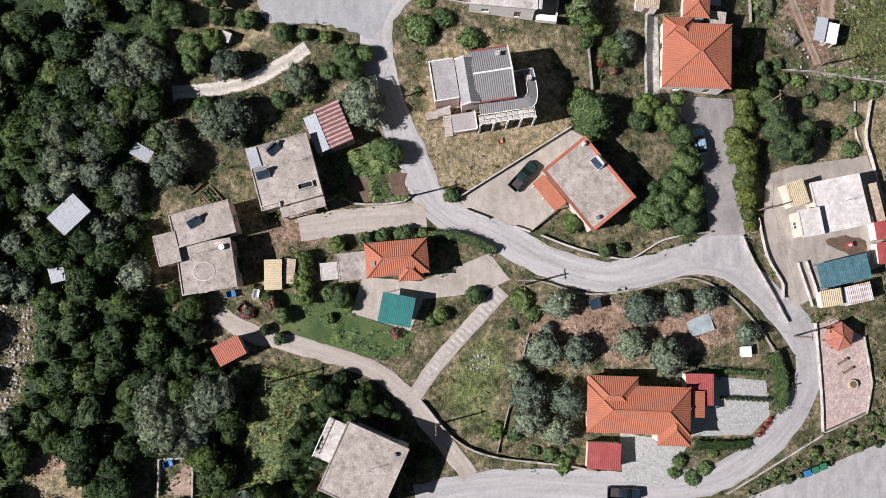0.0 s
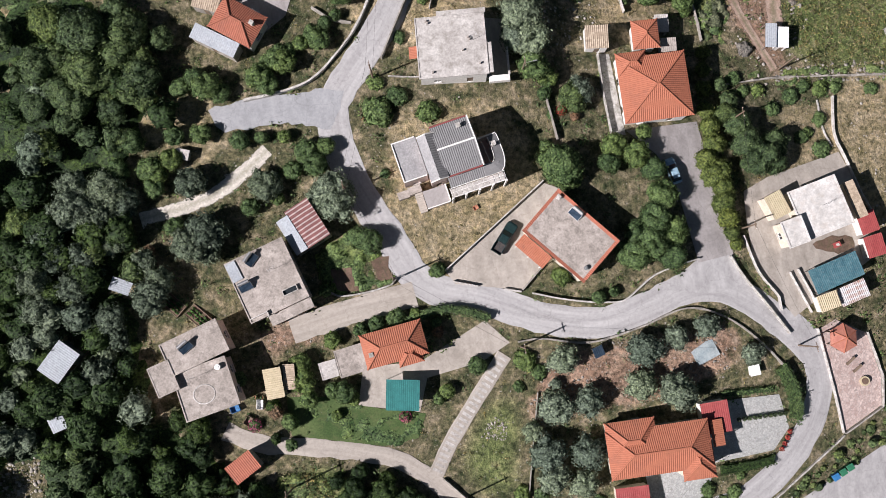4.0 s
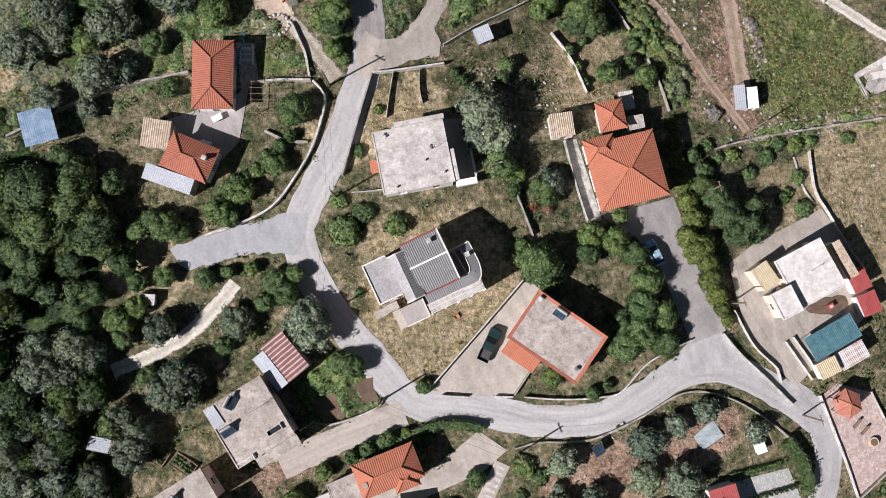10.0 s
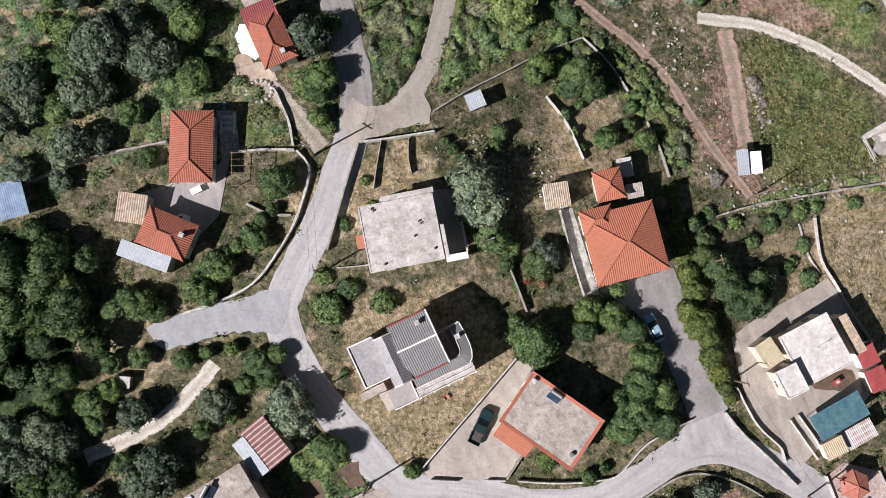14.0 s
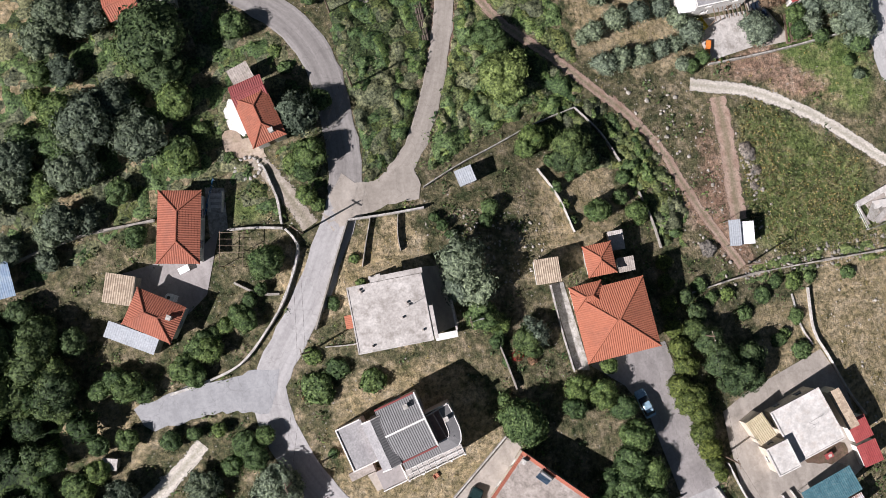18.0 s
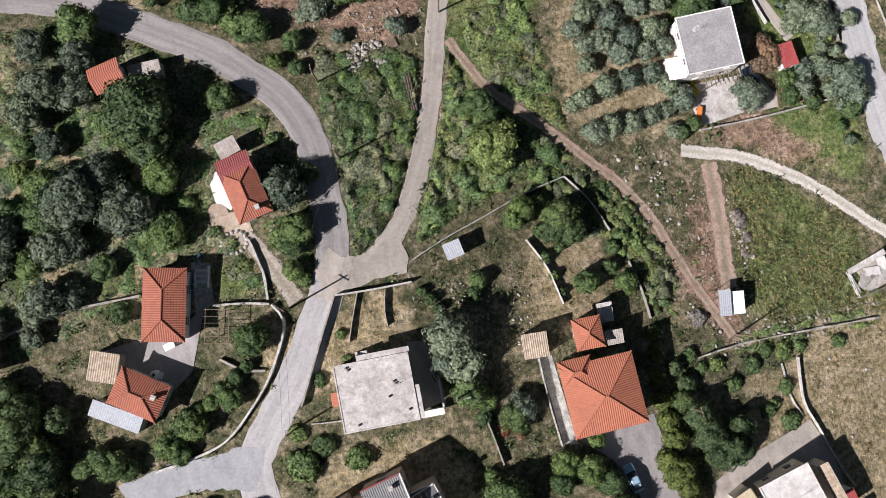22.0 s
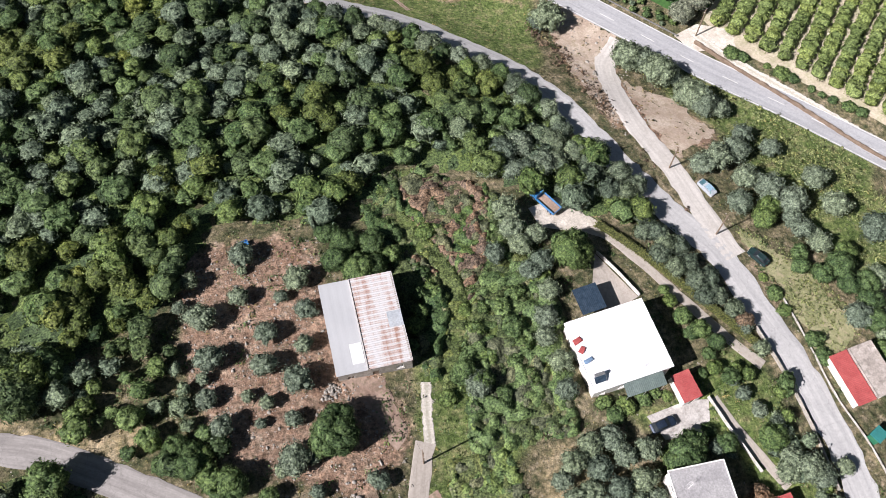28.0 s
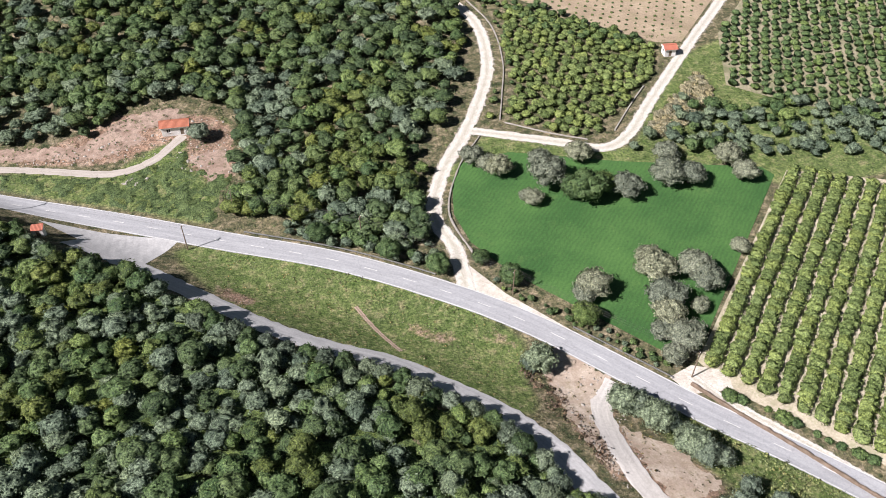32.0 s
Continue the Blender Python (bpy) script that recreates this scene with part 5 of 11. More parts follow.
    box(bm, 2.8, -4.42, 4.45, 8.2, 0.1, 0.1), box(bm, 2.8, -3.75, 4.45, 8.2, 0.08, 0.1), box(bm, 2.8, -3.1, 4.45, 8.2, 0.1, 0.1)
    for i in range(11):
        box(bm, -1.2 + i * 0.8, -3.75, 4.553, 0.05, 1.4, 0.05)
    part("pergola", bm, M_WALLWHITE, o)
    for i in range(5):
        part("column", a_box(-1.2 + i * 2.0, -4.5, -2.0, 0.25, 0.25, 6.45), M_WALLWHITE, o)
    # terrace and outside stair
    part("terrace", a_box(-3.3, -3.2, 2.2, 3.4, 2.6, 0.2, 0, 0.02), M_DRIVE, o)
    part("terrace_wall", a_box(-3.3, -3.2, -2.0, 3.2, 2.4, 4.2), M_WALLPINK, o)
    for i in range(9):
        part("step", a_box(-5.6, -2.0 - i * 0.3, 1.9 - i * 0.2 - 2.0, 1.1, 0.32, 2.1), M_CONCRETE, o)
    part("landing", a_box(-5.9, -1.2, -1.0, 1.9, 1.1, 3.0), M_ROOFCON, o)
    part("ramp", a_box(-7.7, -1.3, -1.6, 1.7, 1.1, 2.9), M_ROOFCON, o)
    bm = bmesh.new()
    box(bm, -3.3, -4.56, 2.4, 3.4, 0.14, 0.5), box(bm, -1.56, -3.2, 2.4, 0.14, 2.58, 0.5)
    part("terrace_parapet", bm, M_WALLWHITE, o)
modern_house()
A = flat_house(21.1, 19.0, 11.4, 8.0, -51.0, 4.4, M_WALLCREAM, M_ROOFCON, "flat-roofed concrete house edged with red clay tiles", lip=0.0)
for k, (cx, cy, w, d) in enumerate(((0, -3.8, 11.6, 0.5), (0, 3.8, 11.6, 0.5), (-5.55, 0, 0.5, 7.1), (5.55, 0, 0.5, 7.1))):
    e = part("tile_edge", sheet_roof(w, d, 0.0, 0.0, 0.28, 0.035, "x" if k < 2 else "y"), M_TILERED, A)
    e.matrix_basis = pose(cx, cy, 4.48, *((-14, 0, 0), (14, 0, 0), (0, 14, 0), (0, -14, 0))[k])
aw = part("awning_roof", sheet_roof(5.3, 2.1, 0.5, 3.1, 0.28, 0.035, "x"), M_TILE, A)
aw.matrix_basis = pose(-2.6, -5.1, 0)
for px in (-4.9, -2.6, -0.3):
    part("awning_post", a_box(px, -6.0, -1.0, 0.14, 0.14, 4.05), M_WALLWHITE, A)
chimney(A, -5.0, 3.0, 4.4, 0.7)
H3 = tile_house(38.2, 39.0, 10.4, 10.0, -2.3, 4.2, 2.1, M_WALLWHITE, M_TILE, "white single-storey house with an orange hipped tile roof")
add_wing(H3, -2.9, 4.0, 4.6, 3.6, 4.15, 1.2, M_WALLWHITE, M_TILE)
tile_house(38.8, 47.6, 4.1, 4.5, -4.4, 3.4, 1.0, M_WALLWHITE, M_TILE, "small white annex with an orange hipped tile roof")
H4 = flat_house(60.5, 17.0, 7.8, 8.0, 11.2, 4.2, M_WALLCREAM, M_ROOFWHITE, "whitewashed flat-roofed house with stained roof coating")
flat_house(55.4, 14.0, 3.4, 4.2, 9.8, 4.16, M_WALLCREAM, M_ROOFWHITE, "low whitewashed annex with a grey flat roof")
H5 = flat_house(8.9, 48.4, 10.0, 8.9, -5.1, 4.3, M_WALLWHITE, M_ROOFPALE, "square flat-roofed house with pale screed roof", lip=0.08)
part("roof_edge", a_box(1.7, 4.85, 4.12, 7.0, 0.7, 0.2), M_ROOFPALE, H5, "roof slab carried past the back wall")
part("roof_edge", a_box(5.4, -2.1, 4.12, 0.5, 4.4, 0.2), M_ROOFPALE, H5, "roof slab carried past the side wall")
bm = sheet_roof(1.8, 1.2, 0.25, 0, 0.24, 0.02, "x")
bm.transform(pose(-5.55, 0.0, 2.5, 0, 0, -90))
part("porch_roof", bm, M_TILE, H5, "small orange tiled porch roof")
for k in range(7):
    part("step", a_box(-2.4 + k * 0.3, 5.0, 0, 0.28, 1.1, 0.3 + k * 0.3), M_ROOFPALE, H5)
part("terrace_wall", a_box(6.7, -4.3, 0, 3.0, 0.9, 1.0), M_WALLWHITE, H5, "white end wall of the side terrace")
part("terrace_wall", a_box(8.2, 0.4, 0, 0.25, 8.4, 0.8), M_GARDENWALL, H5)
for px, py in ((-3.4, 3.8), (-3.2, 3.5), (2.4, 1.0), (2.6, 0.7), (1.5, -0.8), (-3.0, -3.7), (3.8, -2.9)):
    part("roof_stub", a_box(px, py, 4.28, 0.2, 0.24, 0.5), M_ROOFCON, H5)
tile_house(-14.3, 66.9, 5.7, 9.6, -16.3, 3.4, 1.2, M_WALLWHITE, M_TILEOLD, "long white house with a weathered red hipped tile roof")
H7 = tile_house(-20.3, 56.7, 6.9, 5.1, -38.5, 3.2, 1.3, M_WALLWHITE, M_TILEOLD, "small white house with a weathered red hipped roof")
chimney(H7, 2.2, 0.6, 3.7, 0.8)
H8 = tile_house(-0.6, 78.4, 4.8, 7.4, 8.0, 3.8, 1.2, M_WALLWHITE, M_TILEOLD, "narrow white house with a weathered orange-red tile roof")
add_wing(H8, 0.0, 3.6, 4.6, 3.4, 3.7, 0.8, M_WALLWHITE, M_TILEMAROON, (0, 0))
chimney(H8, 0.8, -2.6, 4.2, 0.8)
H9 = flat_house(-33.5, 12.7, 8.6, 4.8, 15.6, 4.2, M_WALLPINK, M_ROOFCON, "flat-roofed house with bare stained concrete roof")
H9b = flat_house(-33.0, 6.8, 7.8, 7.0, 9.5, 4.0, M_WALLPINK, M_ROOFCON, "flat-roofed house wing with a round stain on its concrete roof")
flat_house(-38.3, 9.2, 3.2, 4.4, 14.3, 4.05, M_WALLPINK, M_ROOFCON, "narrow flat-roofed side wing in bare concrete", lip=0.06)
H10 = flat_house(-22.3, 20.1, 8.9, 9.2, 15.5, 4.2, M_WALLPINK, M_ROOFCON, "flat-roofed house with cracked concrete roof beside the lane")
part("veranda_slab", a_box(1.2, -5.4, 3.4, 6.4, 1.5, 0.16), M_ROOFCON, H10)
part("roof_sheet", a_box(-3.6, 3.0, 4.36, 1.5, 2.8, 0.05, 3), M_ZINC, H10, "pale zinc sheet over a corner")
curb = bmesh.new()
for dx, dy, sx, sy in ((0, 0.38, 2.2, 0.12), (0, -0.38, 2.2, 0.12), (-1.04, 0, 0.12, 0.64), (1.04, 0, 0.12, 0.64)):
    box(curb, 2.4 + dx, -2.7 + dy, 4.15, sx, sy, 0.5)
well_curb = part("skylight", curb, M_ROOFPALE, H10)
part("pane", a_box(2.4, -2.7, 4.3, 1.96, 0.64, 0.04), M_GLASS, well_curb)
part("roof_step", a_box(-3.0, -4.0, 4.34, 2.4, 0.14, 0.35), M_ROOFPALE, H10)
part("roof_step", a_box(-1.7, -4.3, 4.34, 0.14, 0.9, 0.35), M_ROOFPALE, H10)
for px in (-1.6, 1.2, 4.0):
    part("veranda_post", a_box(px, -5.95, -1.5, 0.2, 0.2, 4.9), M_WALLPINK, H10)
H11 = tile_house(-6.6, 8.2, 9.0, 5.0, 5.4, 3.8, 1.3, M_WALLCREAM, M_TILE, "small cream house with an orange hipped tile roof")
add_wing(H11, 1.8, -1.9, 3.6, 3.0, 3.6, 0.9, M_WALLCREAM, M_TILE)
chimney(H11, -3.4, -0.6, 4.1, 0.6)
flat_house(-13.0, 7.0, 4.1, 4.0, 7.0, 3.0, M_WALLWHITE, M_ROOFCON, "low concrete annex beside the tiled house", lip=0.06)
flat_house(-16.3, 6.3, 2.5, 2.5, 6.0, 2.8, M_WALLWHITE, M_ROOFPALE, "tiny flat-roofed store room", lip=0.06)
H12 = flat_house(-11.2, -21.6, 9.6, 10.4, -24.0, 5.8, M_WALLWHITE, M_ROOFCON, "two-storey flat-roofed house with a bare concrete roof", floors=2)
part("terrace", a_box(-6.2, 1.2, 2.7, 2.8, 6.0, 0.2), M_ROOFPALE, H12)
part("terrace_wall", a_box(-6.2, 1.2, -2.5, 2.6, 5.8, 5.2), M_WALLWHITE, H12)
for i in range(9):
    part("railing_bar", a_box(-7.5, -1.5 + i * 0.65, 2.9, 0.06, 0.06, 0.9), M_WHITEPAINT, H12)
part("handrail", a_box(-7.5, 1.2, 3.8, 0.1, 6.0, 0.08), M_WHITEPAINT, H12)
H13 = tile_house(28.7, -13.8, 15.2, 7.0, -2.0, 4.2, 1.7, M_WALLCREAM, M_TILE, "long cream villa with an orange hipped tile roof")
add_wing(H13, -3.8, 2.0, 7.4, 5.6, 4.1, 1.5, M_WALLCREAM, M_TILE)
add_wing(H13, 5.3, -2.3, 4.9, 5.6, 4.0, 1.2, M_WALLCREAM, M_TILE)
lean = part("porch_roof", sheet_roof(1.9, 3.9, 0.0, 0.0, 0.28, 0.03, "y"), M_TILE, H13)
lean.matrix_basis = pose(9.1, 1.0, 3.2, 0, 8, 0)
for py in (-0.8, 2.8):
    part("porch_post", a_box(9.9, py, -1.5, 0.12, 0.12, 4.5), M_WHITEPAINT, H13)

H15 = thing("barn", spot(28.2, 120.6, -1.0), "long barn with pale and rusting sheet roofs", "barn")
footprint(28.2, 120.6, 12, 15.5, -1.0)
walls(H15, 11.2, 14.6, 3.55, M_STONE, doors=(0,))
r = part("roof", sheet_roof(4.7, 15.0, 0.0, 0.0, 1.2, 0.006, "x"), M_ROOFSHEET, H15, "pale ribbed sheet roof")
r.matrix_basis = pose(-3.4, 0, 4.05, 0, 4, 0)
part("patch_sheet", a_box(1.3, -4.6, 0.05, 1.8, 3.2, 0.02), M_WHITEPAINT, r)
r = part("roof", sheet_roof(6.7, 15.0, 0.0, 0.0, 0.34, 0.04, "y"), M_RUST, H15, "white sheet roof streaked with rust")
r.matrix_basis = pose(2.4, 0, 3.75, 0, 4, 0)
part("patch_sheet", a_box(2.2, -0.4, 0.07, 2.2, 2.6, 0.02), M_ZINC, r)
part("gutter_wall", a_box(-1.0, 0, 3.5, 0.12, 14.8, 0.62), M_ROOFPALE, H15)
H16 = flat_house(65.5, 108.8, 13.4, 12.0, 3.7, 4.3, M_WALLWHITE, M_BRIGHT, "large flat-roofed house with a bright white painted roof", lip=0.12)
g = part("awning", sheet_roof(6.6, 2.2, 0.5, 3.1, 0.3, 0.01, "x"), M_GREYGREEN, H16, "grey-green sheet awning")
g.matrix_basis = pose(1.6, -6.9, 0)
for px in (-1.5, 1.6, 4.7):
    part("awning_post", a_tube((px, -7.8, -2.0), (px, -7.8, 3.1), 0.05), M_METAL, H16)
H17 = flat_house(69.7, 84.0, 8.7, 9.0, -3.7, 5.4, M_WALLWHITE, M_ROOFGREY, "two-storey white house with a grey felt flat roof", floors=2, lip=0.1, lipm=M_WALLWHITE)
part("terrace", a_box(-5.3, -2.6, 3.3, 2.6, 3.4, 0.18), M_BRIGHT, H17)
part("terrace_wall", a_box(-5.3, -2.6, -2.5, 2.4, 3.2, 5.8), M_WALLWHITE, H17)
for i in range(8):
    part("pergola_slat", a_box(-1.0 + i * 0.7, -5.4, 2.7, 0.1, 2.0, 0.12), M_WOOD, H17)
for px in (-1.2, 4.2):
    part("pergola_post", a_box(px, -6.3, -2.0, 0.14, 0.14, 4.7), M_WOOD, H17)
H18 = flat_house(106.0, 96.0, 4.4, 8.8, 5.5, 3.9, M_WALLWHITE, M_ROOFCON, "roadside house with a grey concrete roof")
r = part("lean_roof", sheet_roof(3.2, 8.9, 0.0, 0.0, 0.3, 0.012, "y"), M_REDSHEET, H18, "bright red sheet lean-to roof")
r.matrix_basis = pose(-3.78, 0, 3.3, 0, -7, 0)
part("lean_wall", a_box(-5.1, 0, -2.5, 0.2, 8.4, 5.4), M_WALLWHITE, H18)
tile_house(-14.7, 98.9, 4.4, 3.8, 8.8, 3.2, 0.9, M_WALLWHITE, M_TILERED, "small white hut with a brick-red tile roof", hips=(0, 0))
tile_house(10.5, 288.0, 8.2, 4.2, -5.0, 2.8, 1.1, M_WALLWHITE, M_TILE, "small white hill house with an orange tile roof", hips=(0, 0))
tile_house(162.8, 292.6, 4.5, 4.0, -6.0, 2.6, 0.8, M_WALLWHITE, M_TILERED, "tiny white field hut with a red tile roof", hips=(0, 0), name="field_hut", cat="hut")

# ---- roof fittings ----
def on_roof(h, x, y, yaw=0.0, dz=0.0):
    """The place of a point in a house's own measure, at its ground level plus dz."""
    q = h.matrix_basis @ Vector((x, y, dz))
    return q.x, q.y, q.z, yaw + math.degrees(h.matrix_basis.to_euler().z)


for h, x, y, yaw, z in ((A, -1.6, 2.7, 0, 4.4), (H9, -0.9, 0.4, 15, 4.2), (H10, -2.9, 0.3, 0, 4.2), (H10, -0.6, 3.4, 30, 4.2), (H16, -5.0, -4.3, 0, 4.3)):
    solar_heater(*on_roof(h, x, y, yaw, z))


def antenna(h, x, y, z):
    q = on_roof(h, x, y, 20, z)
    o = thing("tv_antenna", pose(*q[:3], 0, 0, q[3]), "thin metal television antenna on a flat roof", "antenna", "antennas")
    part("mast", a_tube((0, 0, 0), (0, 0, 2.4), 0.025), M_METAL, o)
    part("boom", a_tube((-0.5, 0, 2.3), (0.6, 0, 2.3), 0.015), M_METAL, o)
    for i in range(6):
        part("element", a_tube((-0.45 + i * 0.2, -0.35, 2.3), (-0.45 + i * 0.2, 0.35, 2.3), 0.01, sides=5), M_METAL, o)


for h, x, y, z in ((H5, 3.0, 0.6, 4.3), (H10, 1.5, 1.0, 4.2), (H9b, -1.0, 2.0, 4.0), (H12, 1.0, 0.5, 5.8), (H16, 0.5, -4.9, 4.3), (H17, -2.5, 1.6, 5.4), (H4, 0.3, 0.2, 4.2)):
    antenna(h, x, y, z)


def tank(x, y, z, r, h, material, label):
    o = thing("water_tank", pose(x, y, z), label, "water tank")
    part("body", a_tube((0, 0, 0), (0, 0, h), r, r, 16), material, o)
    part("lid", a_tube((0, 0, h), (0, 0, h + 0.08), r * 0.45, r * 0.4, 12), material, o)


q = on_roof(H9b, 2.6, 2.3, 0, 4.0)
tank(q[0], q[1], q[2], 0.4, 0.7, M_WHITEPAINT, "white plastic water tank on a concrete roof")
for h, x, y in ((A, 4.6, -2.2), (H12, 3.2, 3.6)):
    q = on_roof(h, x, y, 0, 4.4 if h is A else 5.8)
    tank(q[0], q[1], q[2], 0.3, 0.6, M_METAL, "small steel water tank on a flat roof")
# the pale round roof stain, modelled as a low raised hoop
ring = thing("stain_ring", pose(*on_roof(H9b, -0.4, -0.6, 0, 4.0)[:3]), "round pale stain on the flat roof, modelled as a ring", "curb")
bm = bmesh.new()
hoops = [[bm.verts.new(((1.5 + 0.1 * math.cos(k * 1.2566)) * math.cos(i * math.pi / 12), (1.3 + 0.1 * math.cos(k * 1.2566)) * math.sin(i * math.pi / 12), 0.01 + 0.05 * math.sin(k * 1.2566))) for k in range(5)] for i in range(24)]
for i in range(24):
    for k in range(5):
        bm.faces.new((hoops[i][k], hoops[(i + 1) % 24][k], hoops[(i + 1) % 24][(k + 1) % 5], hoops[i][(k + 1) % 5]))
part("curb", bm, M_ROOFPALE, ring)

# ---- trees ----
def quads(rng, centres, normals, size, slim=0.6):
    """Leaf quads: one at each centre, facing roughly along its normal."""
    n = len(centres)
    nn = normals + rng.normal(0, 0.62, (n, 3))
    nn /= np.linalg.norm(nn, axis=1, keepdims=True)
    u = np.cross(nn, rng.normal(0, 1, (n, 3)))
    u /= np.linalg.norm(u, axis=1, keepdims=True) + 1e-9
    v = np.cross(nn, u)
    s = size * rng.uniform(0.6, 1.35, (n, 1))
    a, b = u * s, v * s * slim
    vs = np.stack([centres - a, centres - b * 0.9 + a * 0.1, centres + a, centres + b], 1).reshape(-1, 3)
    return vs, np.arange(4 * n).reshape(n, 4)


def sprays(rng, centres, normals, size):
    """Small three-cornered sprays of leaves at the centres; their shading leans to the clump that they clothe."""
    n = len(centres)
    nn = normals + rng.normal(0, 0.42, (n, 3))
    nn /= np.linalg.norm(nn, axis=1, keepdims=True)
    u = np.cross(nn, rng.normal(0, 1, (n, 3)))
    u /= np.linalg.norm(u, axis=1, keepdims=True) + 1e-9
    v = np.cross(nn, u)
    s = size * rng.uniform(0.5, 1.3, (n, 1))
    a, b = u * s, v * s * 0.72
    soft = normals * 0.7 + nn * 0.55
    soft /= np.linalg.norm(soft, axis=1, keepdims=True)
    vs = np.stack([centres - a * 0.8 - b * 0.6, centres + a - b * 0.4, centres - a * 0.1 + b], 1).reshape(-1, 3)
    return vs, np.arange(3 * n).reshape(n, 3), np.repeat(soft, 3, 0)


def crown_arrays(seed, leaves, lobes, size, tall=0.8, low=0.75, loose=0.0, k=20, m=10):
    """A crown of radius about 1 resting at height low: a mass of rounded clumps clothed in small sprays."""
    rng = np.random.default_rng(seed)
    count = int(10 + 3.2 * lobes + 14 * loose)
    i = np.arange(count) + 0.5
    th, ph = np.arccos(1 - 1.75 * i / count), i * 2.39996 + rng.uniform(0, 6.28)
    axes = np.stack([np.sin(th) * np.cos(ph), np.sin(th) * np.sin(ph), np.cos(th)], 1) + rng.normal(0, 0.2, (count, 3))
    axes /= np.linalg.norm(axes, axis=1, keepdims=True)
    rad = rng.uniform(0.26, 0.46, count) * (1 - 0.25 * loose)
    far = rng.uniform(0.5, 0.76, count) + 0.12 * loose * rng.uniform(-1, 1, count)
    hubs = axes * far[:, None]

    def surface(d):
        """How far the clumps reach along each direction, and which way their skin faces there."""
        b = d @ hubs.T
        disc = b * b - ((hubs ** 2).sum(1) - rad ** 2)[None]
        t = np.where(disc > 0, b + np.sqrt(np.maximum(disc, 0)), 0.0)
        pick = t.argmax(1)
        reach = t[np.arange(len(d)), pick]
        nor = (d * reach[:, None] - hubs[pick]) / rad[pick][:, None]
        hollow = reach < 0.5
        reach = np.where(hollow, 0.5, reach)
        nor[hollow] = d[hollow]
        return reach, nor

    mid, half = np.array((0, 0, low + tall * 0.44)), np.array((0.98, 0.98, tall * 0.6))
    j, i = np.meshgrid(np.arange(m + 1), np.arange(k), indexing="ij")
    th, ph = math.pi * (j + 0.12) / (m + 0.24), 2 * math.pi * (i + 0.5 * (j % 2)) / k
    d = np.stack([np.sin(th) * np.cos(ph), np.sin(th) * np.sin(ph), np.cos(th)], 2).reshape(-1, 3)
    reach, nor = surface(d)
    vs = mid + d * half * (reach * rng.uniform(0.82, 1.0, len(d)))[:, None]
    nor = nor / half
    nor /= np.linalg.norm(nor, axis=1, keepdims=True)
    fs = [(j * k + i, (j + 1) * k + i, (j + 1) * k + (i + 1) % k, j * k + (i + 1) % k) for j in range(m) for i in range(k)]
    fs.append((0, k // 4, k // 2, 3 * k // 4))
    fs = [t for q in fs for t in ((q[0], q[1], q[2]), (q[0], q[2], q[3]))]
    d = rng.normal(0, 1, (leaves, 3))
    d[:, 2] += 0.55
    d /= np.linalg.norm(d, axis=1, keepdims=True)
    reach, ln = surface(d)
    lv, lf, ln = sprays(rng, mid + d * half * (reach * rng.uniform(0.9, 1.06 + 0.06 * loose, leaves))[:, None], ln, size)
    return np.concatenate([vs, lv]), np.concatenate([np.array(fs), lf + len(vs)]), np.concatenate([nor, ln])


def trunk_bm(seed, low, lean=0.12):
    rng = random.Random(seed)
    bm = bmesh.new()
    p = (0, 0, -0.35)
    top = (rng.uniform(-lean, lean), rng.uniform(-lean, lean), low * 0.75)
    tube(bm, p, top, 0.12, 0.085, 6)
    for k in range(4):
        a = k * 1.57 + rng.uniform(-0.4, 0.4)
        tube(bm, top, (top[0] + 0.42 * math.cos(a), top[1] + 0.42 * math.sin(a), low + rng.uniform(0.15, 0.4)), 0.06, 0.03, 4)
    return bm


KINDS = {}
GLADE = [(-26.2, -7.4), (-20.4, -8.2), (-19.2, -11.6), (-22.0, -17.6), (-24.2, -24.8), (-29.4, -25.9), (-28.6, -14.5)]     # kept open
CLEARING = [(-25.1, 135.7), (-19.6, 133.9), (-16.3, 130.2), (-17.6, 125.7), (-25.8, 126.7)]      # sunny grass in the wood


def tree_kind(key, name, material, label, cat, variants, leaves, lobes, size, tall, low, loose=0.0):
    KINDS[key] = []
    for v in range(variants):
        seed = sum(ord(c) for c in key) * 7 + v * 13
        vs, fs, ns = crown_arrays(seed, leaves, lobes + v % 2, size, tall, low, loose)
        KINDS[key].append({"crown": (vs, fs), "normals": ns, "proto": None, "seed": seed, "spec": (name, material, label, cat, low)})


